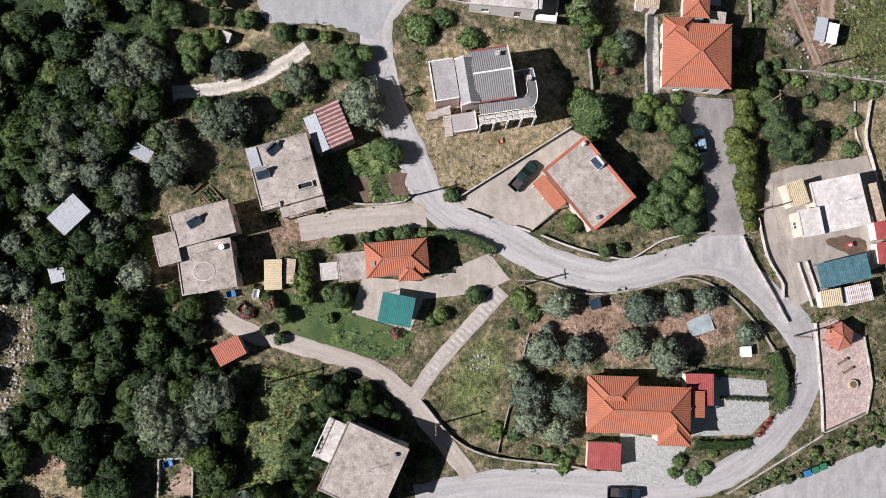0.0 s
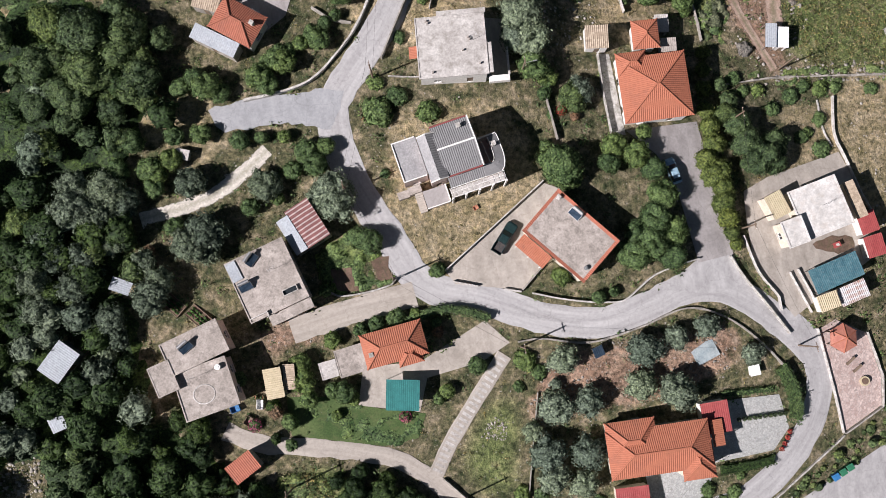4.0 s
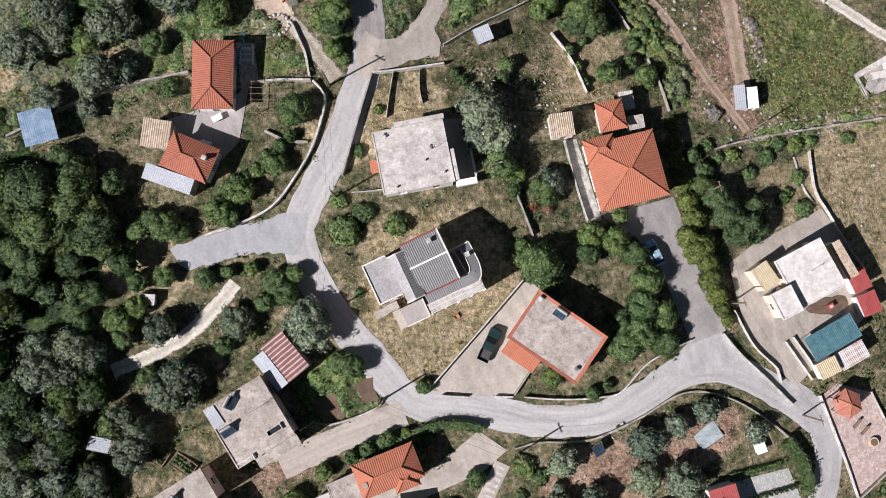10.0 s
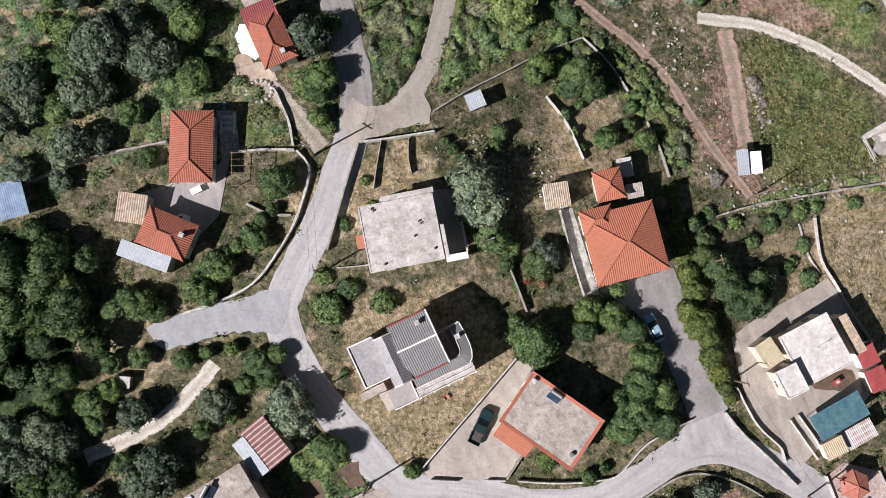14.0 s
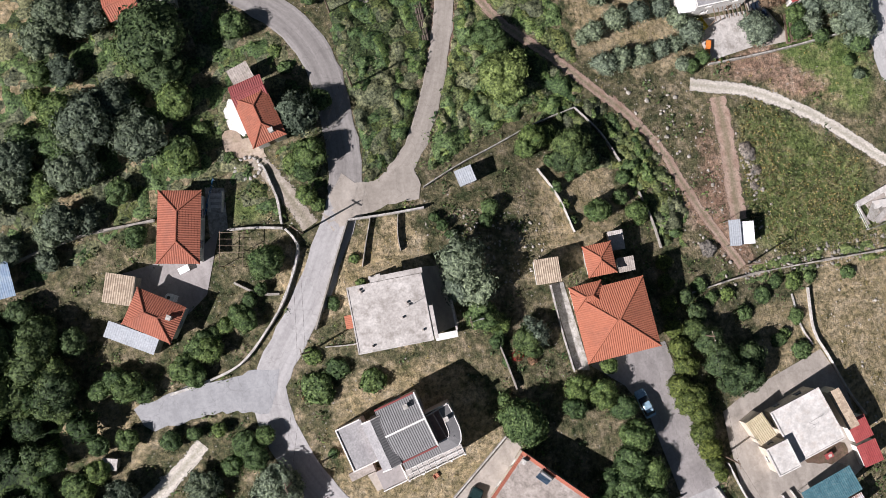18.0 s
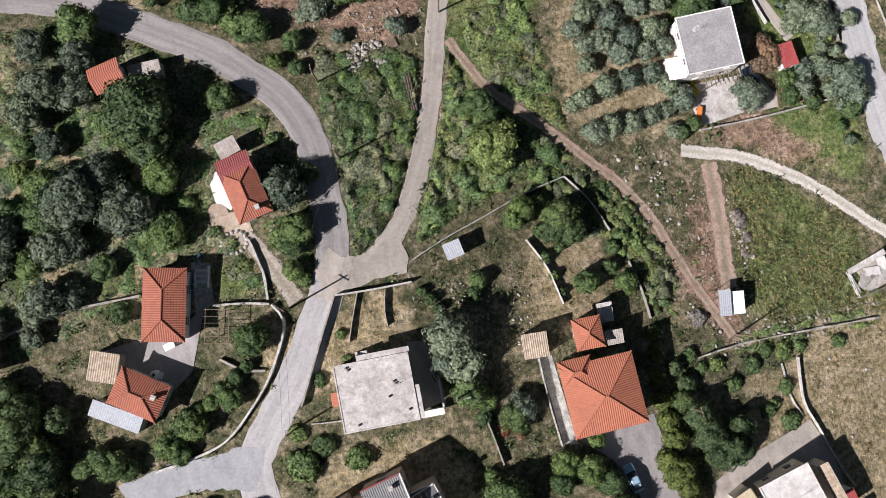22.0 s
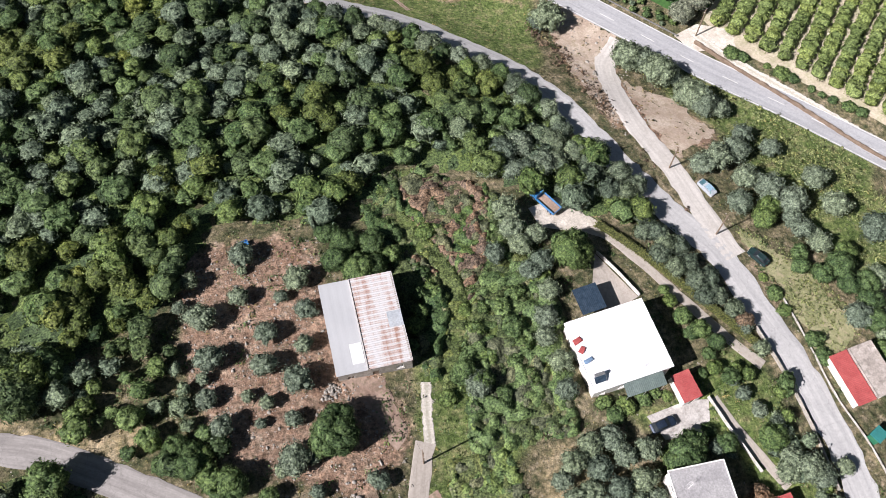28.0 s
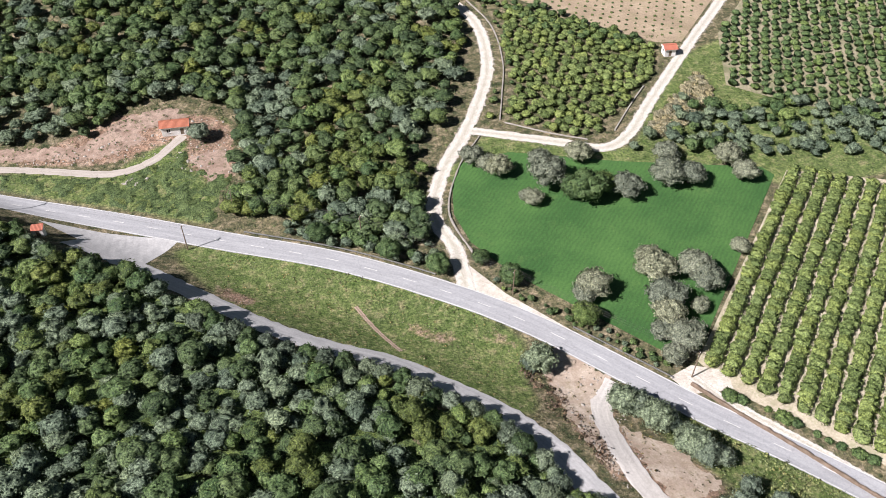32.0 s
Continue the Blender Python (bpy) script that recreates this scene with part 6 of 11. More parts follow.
def plant(key, x, y, r, label="", group=""):
    """One tree or bush of crown radius r."""
    if inside(GLADE, np.array([x]), np.array([y]))[0] or inside(CLEARING, np.array([x]), np.array([y]))[0]:
        return None
    if key == "olive" and x < -24 and y < 62:
        key, label = "wild", ""
    rng = random.Random(int(x * 31 + y * 57))
    # gully and south-western trees take the green that carries shade in its colour
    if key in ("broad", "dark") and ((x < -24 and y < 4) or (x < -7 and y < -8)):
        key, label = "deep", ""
    if x < -31 and y < -2:
        r *= 1.1
    k = KINDS[key][rng.randrange(len(KINDS[key]))]
    name, material, text, cat, low = k["spec"]
    m = pose(x, y, gz(x, y) - 0.05, 0, 0, rng.uniform(0, 360)) @ Matrix.Diagonal((r, r * rng.uniform(0.9, 1.1), r * rng.uniform(0.9, 1.12), 1))
    if k["proto"] is None:
        o = thing(name, m, text, cat, group)
        arrays("crown", *k["crown"], material, o, soft=True, normals=k["normals"])
        part("trunk", trunk_bm(k["seed"], low), M_BARK, o)
        k["proto"] = o
    else:
        o = copy_thing(k["proto"], Matrix.Identity(4))
        o.matrix_basis = m
    return tagged(o, label or text, cat, group)


tree_kind("olive", "olive_tree", M_OLIVE, "grey-green olive tree with a loose rounded crown", "tree", 4, 1050, 6, 0.075, 0.9, 0.5, 1.0)
tree_kind("wild", "olive_tree", M_WILDOLIVE, "old dark grey-green olive with a broad loose crown", "tree", 4, 1050, 6, 0.075, 0.9, 0.5, 0.8)
# far olives of the plain, with haze held in their leaf colour
tree_kind("dusty", "olive_tree", M_GREYOLIVE, "large rounded olive, its grey paled for distance haze", "tree", 3, 1050, 6, 0.075, 0.85, 0.45, 0.6)
tree_kind("broad", "broadleaf_tree", M_LEAF, "leafy green broadleaf tree", "tree", 4, 1150, 5, 0.068, 1.0, 0.45, 0.3)
tree_kind("dark", "evergreen_tree", M_DARKLEAF, "dense dark evergreen oak", "tree", 4, 1150, 5, 0.066, 1.05, 0.45, 0.2)
tree_kind("deep", "broadleaf_tree", M_DEEPSHADELEAF, "broadleaf gully tree with shade put into its deep green", "tree", 3, 950, 5, 0.08, 1.0, 0.45, 0.3)
tree_kind("citrus", "citrus_tree", M_CITRUS, "bright green citrus tree with a dense round crown", "tree", 3, 800, 5, 0.09, 0.95, 0.25, 0.1)
tree_kind("fruit", "fruit_tree", M_GOLDOAK, "yellowish-green fruit tree with a narrow crown", "tree", 3, 800, 5, 0.085, 1.1, 0.25, 0.2)
tree_kind("bush", "bush", M_LEAF, "low leafy green bush", "bush", 3, 420, 4, 0.12, 0.62, 0.05, 0.3)
tree_kind("russet", "russet_tree", M_REDLEAF, "tree with thin russet foliage", "tree", 1, 1000, 6, 0.08, 0.95, 0.5, 1.0)


def woodland(name, key, places, radii, material, label, leaves, size, cat="woodland", seed=5, grid=(12, 6)):
    """Many trees of one wood as one mesh."""
    rng = np.random.default_rng(seed)
    tall, low, loose = {"olive": (0.85, 0.5, 0.8), "citrus": (0.9, 0.2, 0.1), "bush": (0.6, 0.05, 0.4)}.get(key, (1.0, 0.5, 0.2))
    shapes = [crown_arrays(seed * 11 + k, int(leaves * 1.6), 3 + k % 2, size * 0.75, tall, low, loose, grid[0], grid[1]) for k in range(6)]
    V, F, T, N, off = [], [], [], [], 0
    for (x, y), r in zip(places, radii):
        vs, fs, ns = shapes[rng.integers(6)]
        a = rng.uniform(0, 6.283)
        c, s = math.cos(a), math.sin(a)
        q = np.stack([vs[:, 0] * c - vs[:, 1] * s, vs[:, 0] * s + vs[:, 1] * c, vs[:, 2]], 1) * r * rng.uniform(0.9, 1.12, 3)
        V.append(q + (x, y, gz(x, y)))
        F.append(fs + off)
        N.append(np.stack([ns[:, 0] * c - ns[:, 1] * s, ns[:, 0] * s + ns[:, 1] * c, ns[:, 2]], 1))
        T.append(np.full(len(vs), rng.uniform()))
        off += len(vs)
    if not V:
        return None
    ob = arrays(name, np.concatenate(V), np.concatenate(F), material, tone=np.concatenate(T), soft=True, normals=np.concatenate(N))
    return tagged(ob, label, cat, kind="stuff")


def ripple(x, y, scale, seed):
    """Smooth random field over the plan, 0 to 1."""
    t = np.random.default_rng(seed).uniform(0, 1, (256, 256))
    u, v = x * scale, y * scale
    i, j = np.floor(u).astype(int), np.floor(v).astype(int)
    a, b = step(u - i), step(v - j)
    i, j = i % 255, j % 255
    return (t[i, j] * (1 - a) + t[i + 1, j] * a) * (1 - b) + (t[i, j + 1] * (1 - a) + t[i + 1, j + 1] * a) * b


def thicket(name, poly, material, label, seed, height=1.0, cover=0.5, cell=0.6, dense=2.2, size=0.2):
    """Low scrub grown together: uneven mounds over the ground, clothed in small sprays."""
    rng = np.random.default_rng(seed)
    p = np.asarray(poly, float)
    lo, hi = p.min(0) - cell, p.max(0) + cell
    gx, gy = np.meshgrid(np.arange(lo[0], hi[0], cell), np.arange(lo[1], hi[1], cell))
    shape = gx.shape
    x, y = gx.ravel() + rng.uniform(-0.3, 0.3, gx.size) * cell, gy.ravel() + rng.uniform(-0.3, 0.3, gx.size) * cell
    big = 0.5 * ripple(x, y, 0.36, seed + 1) + 0.5 * ripple(x, y, 0.85, seed + 2)
    h = np.clip((big - (1 - cover) * 0.85) * 3.2, -0.4, 1.0) * height * (0.25 + 0.65 * ripple(x, y, 1.3, seed + 3) + 0.35 * rng.uniform(0, 1, len(x)))
    ok = inside(poly, x, y) & free(x, y, 0.35)
    h = np.where(ok, h, -0.25)
    H = h.reshape(shape)
    dy, dx = np.gradient(H, cell)
    nor = np.stack([-dx.ravel(), -dy.ravel(), np.full(h.size, 0.8)], 1)
    nor /= np.linalg.norm(nor, axis=1, keepdims=True)
    v = np.stack([x, y, terrain(x, y) + h * rng.uniform(0.85, 1.1, h.size)], 1)
    ii = (np.arange(shape[0] - 1)[:, None] * shape[1] + np.arange(shape[1] - 1)[None, :]).ravel()
    q = np.stack([ii, ii + 1, ii + 1 + shape[1], ii + shape[1]], 1)
    q = q[(h[q] > 0.03).any(1)]
    used, inv = np.unique(q, return_inverse=True)
    q = inv.reshape(q.shape)
    tri = np.concatenate([q[:, [0, 1, 2]], q[:, [0, 2, 3]]])
    tops = np.nonzero(h > 0.06)[0]
    pick = tops[rng.integers(0, len(tops), int(len(tops) * dense))]
    off = rng.uniform(-0.55, 0.55, (len(pick), 2)) * cell
    c = v[pick] + np.stack([off[:, 0], off[:, 1], -(nor[pick, 0] * off[:, 0] + nor[pick, 1] * off[:, 1]) / nor[pick, 2] + rng.uniform(-0.04, 0.12, len(pick))], 1)
    lv, lf, ln = sprays(rng, c, nor[pick], size)
    tone = np.concatenate([ripple(v[used, 0], v[used, 1], 0.5, seed + 4), np.repeat(ripple(c[:, 0], c[:, 1], 0.5, seed + 4), 3)])
    ob = arrays(name, np.concatenate([v[used], lv]), np.concatenate([tri, lf + len(used)]), material, tone=tone, soft=True, normals=np.concatenate([nor[used], ln]))
    return tagged(ob, label, "scrub", kind="stuff")


def scrubland(poly, seed, height=1.0, cover=(0.5, 0.42, 0.42), cell=0.6):
    """A slope of mixed scrub: green bramble, grey thorn and dark bushes grown through one another."""
    thicket("scrub", poly, M_SCRUBLEAF, "dull green brambles grown together", seed, height * 0.8, cover[0], cell)
    thicket("scrub_grey", poly, M_THORN, "grey-green thorny scrub on the slope", seed + 20, height, cover[1], cell)
    thicket("scrub_green", poly, M_LEAF, "dark green low bushes on the slope", seed + 40, height * 1.2, cover[2], cell)


def scatter(poly, gap, seed, jitter=0.42):
    """Uneven places about gap apart inside a polygon, off the roads."""
    rng = np.random.default_rng(seed)
    poly = np.asarray(poly, float)
    lo, hi = poly.min(0), poly.max(0)
    xs, ys = np.meshgrid(np.arange(lo[0], hi[0], gap), np.arange(lo[1], hi[1], gap * 0.87))
    xs = xs + (np.arange(xs.shape[0])[:, None] % 2) * gap / 2
    x = xs.ravel() + rng.uniform(-jitter, jitter, xs.size) * gap
    y = ys.ravel() + rng.uniform(-jitter, jitter, xs.size) * gap
    keep = inside(poly, x, y) & free(x, y, gap * 0.42) & ~inside(CLEARING, x, y)
    return np.stack([x[keep], y[keep]], 1)


def wood(poly, gap, rmin, rmax, shares, seed, leaves=300, size=0.15):
    """A mixed wood: shares of (key, name, material, label)."""
    pts = scatter(poly, gap, seed)
    rng = np.random.default_rng(seed + 1)
    pick = rng.uniform(0, 1, len(pts))
    # species gather in groups
    for i, (x, y) in enumerate(pts):
        pick[i] = 0.45 * pick[i] + 0.55 * min(0.999, max(0.0, 0.5 + 0.9 * noise.noise((x * 0.045, y * 0.045, seed))))
    order = np.argsort(np.argsort(pick)) / max(1, len(pts))
    at = 0.0
    for key, name, material, label, share in shares:
        sel = (order >= at) & (order < at + share)
        at += share
        p = pts[sel]
        woodland(name, key, p, rmin + (rmax - rmin) * rng.uniform(0, 1, len(p)) ** 1.4, material, label, leaves, size, seed=seed + len(name))


MIX = [("olive", "woodland_olive", M_WOODOLIVE, "wild grey-green olives in a dense wood", 0.4),
       ("dark", "woodland_oak", M_DARKLEAF, "dark evergreen oaks in a dense wood", 0.22),
       ("broad", "woodland_broadleaf", M_LEAF, "green broadleaf trees in a dense wood", 0.24),
       ("broad", "woodland_gold", M_GOLDOAK, "yellowish-green oaks in a dense wood", 0.14)]

# ---- paved yards ----
patch("court_pickup", [(2.5, 17.2), (18.8, 27.9), (21.5, 26.5), (15.5, 21.4), (17.2, 15.5), (13.3, 12.6), (3.6, 15.2)], M_CONCRETE, "swept pale concrete forecourt beside the flat-roofed house", "courtyard", 0.1)
patch("drive_tiled_house", [(33.4, 33.7), (45.2, 33.7), (46.3, 12.4), (40.5, 12.0), (39.5, 24.4), (37.4, 29.5)], M_DRIVE, "grey concrete drive shaded by garden trees", "drive", 0.1)
patch("court_white_house", [(50.2, 21.7), (54.8, 23.3), (68.2, 25.6), (70.0, 19.5), (70.1, 8.1), (61, 4.2), (54.3, 1.2), (49.3, 10.1), (49.6, 17.2)], M_CONCRETE, "cream concrete yard round the white house", "courtyard", 0.1)
patch("court_gazebo", [(57.9, -1.4), (61.1, -0.4), (66.1, -3.4), (67.6, -10.6), (67.0, -15.2), (59.7, -18.1), (59.2, -11.8)], M_PINKPAVE, "pink crazy-paved viewing terrace", "terrace", 0.14)
patch("court_villa", [(39.6, -9.1), (49.7, -10.0), (50.6, -15.4), (47.6, -18.4), (37.2, -18.4), (37.2, -13.0)], M_PAVE, "grey crazy-paved villa forecourt", "courtyard", 0.12)
patch("drive_villa", [(26.8, -17.6), (37.6, -19.6), (33.9, -26.1), (27.4, -25.1)], M_PAVE, "grey crazy-paved villa drive", "drive", 0.12)
patch("yard_awning", [(-11.8, 5.6), (-3.3, 5.0), (6.9, 9.2), (10.0, 5.3), (5.5, 3.3), (-2.9, 2.4), (-4.8, -2.3), (-13.4, 0.3)], M_CONCRETE, "dusty concrete yard below the cream house", "yard", 0.09)
patch("lawn", [(-23.3, 3.4), (-17.0, 2.3), (-10.3, -0.8), (-4.0, -2.7), (-5.7, -6.0), (-10.8, -6.2), (-23.5, -2.2)], M_LAWN, "trimmed green lawn with worn patches", "lawn", 0.07, taken=False)
patch("kitchen_garden", [(-14.0, 20.5), (-10.8, 20.2), (-10.5, 16.6), (-13.5, 17.0)], M_DARKSOIL, "dark tilled kitchen garden bed", "garden bed", 0.07, taken=True, ragged=0.25)
patch("kitchen_garden_east", [(-7.9, 20.8), (-5.5, 20.8), (-5.3, 17.4), (-7.3, 17.2)], M_DARKSOIL, "second dark tilled garden bed", "garden bed", 0.07, taken=True, ragged=0.25)
patch("yard_flat_house", [(14.2, 53.5), (17.4, 52.9), (17.2, 44.4), (13.4, 44.0)], M_CONCRETE, "bare concrete pad beside the flat-roofed house", "yard", 0.1)
patch("court_hamlet", [(-24.3, 63.5), (-19.4, 63.6), (-12.3, 64.4), (-10.0, 66.0), (-13.9, 57.7), (-17.4, 55.6), (-22.3, 60.0), (-24.8, 61.0)], M_DRIVE, "grey concrete court between two tiled houses", "courtyard", 0.1)
patch("path_hamlet", [(-10.6, 71.8), (-8.1, 71.0), (-9.0, 65.5), (-11.6, 65.0)], M_PALESTONE, "whitewashed stone landing", "path", 0.1)
patch("pad_narrow_house", [(-4.5, 82.8), (-5.4, 81.3), (-5.6, 78.8), (-3.9, 77.3), (-2.4, 77.6), (-2.0, 80.0), (-2.6, 82.4)], M_WALLWHITE, "whitewashed stone terrace beside the narrow house", "terrace", 0.12, ragged=0.25)
patch("gravel_narrow_house", [(-6.1, 79.0), (-3.9, 77.3), (-2.2, 76.0), (-1.4, 73.4), (-3.6, 73.7), (-6.5, 74.7), (-7.1, 76.9)], M_DIRT, "trodden pale gravel before the narrow house", "gravel", 0.08, ragged=0.35)
patch("walk_tiled_house", [(31.3, 46.2), (33.2, 46.0), (33.2, 33.0), (31.2, 33.8)], M_PALESTONE, "pale concrete walk along the tiled house", "path", 0.1)
patch("yard_grey_house", [(65.6, 79.3), (75.6, 78.8), (74.0, 73.0), (66.4, 72.5)], M_ROOFPALE, "cream slab terrace in front of the grey-roofed house", "terrace", 0.1)
patch("yard_grey_side", [(74.6, 83.0), (78.0, 78.5), (80.7, 72.4), (76.0, 72.6)], M_CONCRETE, "pale concrete side yard", "yard", 0.1)
patch("yard_white_north", [(69.0, 126.9), (73.4, 117.5), (67.6, 115.6), (66.6, 121.6)], M_CONCRETE, "walled grey concrete yard behind the white house", "yard", 0.1)
patch("yard_white_south", [(67.0, 97.9), (74.8, 98.9), (78.0, 98.2), (76.0, 92.8), (68.6, 93.8)], M_ROOFPALE, "paved pale yard with a parked car", "yard", 0.1)
patch("court_truck", [(60.6, 138.0), (66.4, 139.4), (72.6, 132.4), (66.0, 132.2), (61.4, 133.8)], M_CHALK, "white gravel yard with a parked lorry", "yard", 0.09)
patch("turf_garden", [(104.2, 86.9), (107.5, 88.5), (113, 91), (111, 80), (104.4, 81.8)], mottled("artificial_turf", (0.04, 0.15, 0.045), (0.055, 0.19, 0.06), 0.8, 6.0, None, 0, 0.85, 0.2), "bright green artificial turf beside the valley road", "turf", 0.1)
patch("road_side_car_park", [(44.0, -29.6), (58.0, -24.6), (72.0, -19.6), (95, -9), (95, -45), (40, -45)], M_ASPHALT, "worn asphalt lower road", "road", 0.06, 3.0)
patch("widening", [(34, 9.0), (40.5, 12.6), (46.2, 12.4), (47.5, 7.8), (42, 7)], M_ASPHALT, "widened asphalt at the drive mouth", "road", 0.085)
patch("spur_white_house", [(50.5, 2.6), (54.6, 2.2), (58.6, -2.2), (57.8, -5.5), (53.8, -1.6)], M_ASPHALT, "asphalt spur up to the white house", "road", 0.09)
patch("junction_lane", [(5.4, 61.6), (9.0, 62.4), (12.5, 62.9), (16.8, 62.6), (17.6, 64.6), (17.2, 67.4), (15.0, 67.4), (11.6, 66.6), (9.0, 66.9), (7.6, 68.8), (5.0, 66.0)], M_CONCRETE, "fan-shaped concrete junction of two lanes", "road", 0.095, ragged=0.15)
road("track_grass_east", [(31.7, 94.2), (34.5, 87.4), (37.0, 83.8), (42.9, 77.3), (48.0, 71.0), (50.8, 67.7), (54.2, 61.4), (55.8, 55.8), (57.8, 49.3), (59.4, 44.7), (60.8, 40.6)], 1.8, dirt_track(1.8), "reddish earth footpath through the scrub", "track", 0.05, 0.45, 3)
road("track_cabin", [(65.9, 66.8), (65.4, 61.5), (64.5, 56.0), (63.4, 51.0), (63.0, 47.5)], 3.3, dirt_track(3.3), "reddish earth track to the white cabin", "track", 0.05, 0.5, 4)
road("track_hedge", [(66.2, 133.6), (71.7, 130.6), (75.4, 125.6), (80.3, 116.6), (85.4, 107.6), (89.5, 101.5)], 1.9, M_CONCRETE, "narrow concrete drive beside a clipped hedge", "drive", 0.08, 0.12, 5)
road("path_hamlet_track", [(-3.4, 74.6), (-0.9, 69.5), (1.6, 62.8)], 2.6, faded("garden_path", (0.3, 0.26, 0.21), (0.46, 0.41, 0.35), (0.2, 0.18, 0.12), 1.3), "pale earth path down to the road", "track", 0.06, 0.3, 6)
road("track_meadow", [(33.2, 101.0), (33.9, 105.5), (35.0, 110.5)], 1.88, chalk_track(1.88), "short pale end of the lane in the grass", "track", 0.06, 0.5, 7)

road("path_yard_stair", [(78.9, 98.3), (80.4, 93.2), (82.0, 89.3), (83.3, 86.1), (84.8, 82.4)], 1.7, M_CONCRETE, "stepped concrete path down between two yards", "footpath", 0.09, 0.05, 11)


# ---- walls and fences ----
def wall(name, pts, h, thick, material, label, rough=0.05, smooth=True, cat="wall"):
    """A wall that follows the ground, with a slightly uneven top."""
    rng = random.Random(len(pts) * 7 + int(pts[0][0]))
    thick *= 0.8
    line = curve_points(pts, 1.1) if smooth else [Vector(p) for p in pts]
    if not smooth:
        fine = []
        for a, b in zip(line, line[1:]):
            n = max(1, int((b - a).length / 1.2))
            fine += [a.lerp(b, k / n) for k in range(n)]
        line = fine + [line[-1]]
    bm = bmesh.new()
    rows = []
    for q, s in zip(line, sides_of(line)):
        hh, t = h + rng.uniform(-rough, rough) * 2, thick / 2 * (1 + rng.uniform(-rough, rough) * 3)
        g = gz(q.x, q.y)
        row = []
        for o, z in ((-t, -0.6), (-t, hh - 0.03), (-t * 0.8, hh), (t * 0.8, hh), (t, hh - 0.03), (t, -0.6)):
            w = q + s * o
            row.append(bm.verts.new((w.x, w.y, g + z)))
        rows.append(row)
    for a, b in zip(rows, rows[1:]):
        for k in range(5):
            bm.faces.new((a[k], b[k], b[k + 1], a[k + 1]))
    bm.faces.new(rows[0]), bm.faces.new(rows[-1][::-1])
    bmesh.ops.recalc_face_normals(bm, faces=bm.faces)
    TAKEN.append(("line", (np.array([tuple(v) for v in line]), thick / 2)))
    return tagged(part(name, bm, material), label, cat, kind="structure")


wall("wall_forecourt", [(2.3, 17.3), (10.5, 22.5), (19.1, 28.0)], 0.9, 0.25, M_GARDENWALL, "low white rendered wall along the forecourt", 0.02)
wall("wall_forecourt_front", [(3.3, 15.6), (6.8, 14.3)], 0.8, 0.25, M_GARDENWALL, "low white rendered wall at the forecourt mouth", 0.02)
wall("wall_forecourt_gate", [(10.6, 13.2), (13.0, 12.4)], 0.7, 0.3, M_GARDENWALL, "short white gate wall", 0.02)
wall("wall_forecourt_inner", [(13.2, 12.6), (16.6, 15.4)], 0.9, 0.25, M_STONE, "low stone wall between forecourt and garden", 0.05)
wall("wall_front_garden", [(14.6, 11.9), (18.5, 10.4), (22.5, 9.2), (25.5, 8.6), (27.9, 8.4), (30.2, 9.6), (33.4, 11.4), (38.5, 12.4), (40.6, 12.6)], 0.8, 0.28, M_GARDENWALL, "long white rendered wall along the village road", 0.03)
wall("wall_road_tip", [(45.6, 12.2), (47.2, 8.6), (50.2, 3.6), (52.9, -1.1)], 0.8, 0.3, M_PALESTONE, "white-topped wall that divides the two roads", 0.03)
wall("wall_white_house_west", [(48.4, 14.9), (49.7, 9.0), (52.2, 4.7), (52.2, 2.6)], 0.8, 0.2, M_GARDENWALL, "white rendered yard wall", 0.02)
wall("wall_white_house_inner", [(54.8, 8.1), (56.0, 4.6), (57.2, 1.4)], 0.7, 0.2, M_GARDENWALL, "low white planter wall", 0.03)
wall("wall_white_house_planter", [(56.2, 8.4), (57.6, 4.6), (58.6, 1.2)], 0.7, 0.2, M_GARDENWALL, "low white planter wall", 0.03)
wall("wall_white_house_east", [(69.5, 34.8), (68.1, 28.6), (68.9, 24.4), (70.2, 18.4), (71.6, 14.6)], 0.8, 0.2, M_GARDENWALL, "white boundary wall on the slope", 0.03)
wall("wall_gazebo_west", [(57.7, -1.2), (59.0, -11.8), (59.6, -18.2)], 0.6, 0.3, M_GARDENWALL, "white parapet wall of the terrace", 0.02, False)
wall("wall_gazebo_east", [(66.2, -3.3), (67.8, -10.6), (67.1, -15.4), (59.9, -18.3)], 0.7, 0.25, M_PALESTONE, "stone parapet on the outer edge of the terrace", 0.03, False)
wall("wall_road_south", [(44.0, -27.6), (52, -23.0), (59.7, -18.6)], 0.5, 0.3, M_PALESTONE, "low concrete kerb wall above the bank", 0.03)
wall("wall_garden_olives", [(11.2, 5.2), (14.9, 5.0), (21.7, 3.2), (29.4, 4.0), (37.3, 5.6), (43.4, 3.0), (48.4, -2.0), (51.6, -6.8), (52.0, -9.5)], 0.5, 0.35, M_STONE, "rough stone retaining wall of the olive garden", 0.08)
wall("wall_meadow_south", [(-3.2, -12.6), (1.6, -18.2), (7.3, -21.0), (18.5, -22.6), (23.4, -23.6)], 0.7, 0.35, M_STONE, "stone wall below the meadow", 0.06)
wall("wall_meadow_fence", [(12.8, -2.7), (10.6, -11.0), (8.1, -20.6)], 0.5, 0.16, M_STONE, "old overgrown boundary of stones", 0.1)
wall("wall_kitchen_garden", [(-15.1, 17.8), (-13.4, 16.4), (-9.6, 16.2), (-5.6, 16.7), (-4.6, 17.6)], 0.7, 0.3, M_PALESTONE, "pale stone wall of the kitchen garden", 0.05)
wall("wall_flat_house_west", [(-1.3, 49.2), (2.8, 55.9), (6.7, 62.2)], 1.1, 0.3, M_STONE, "stone and concrete garden wall along the road", 0.03)
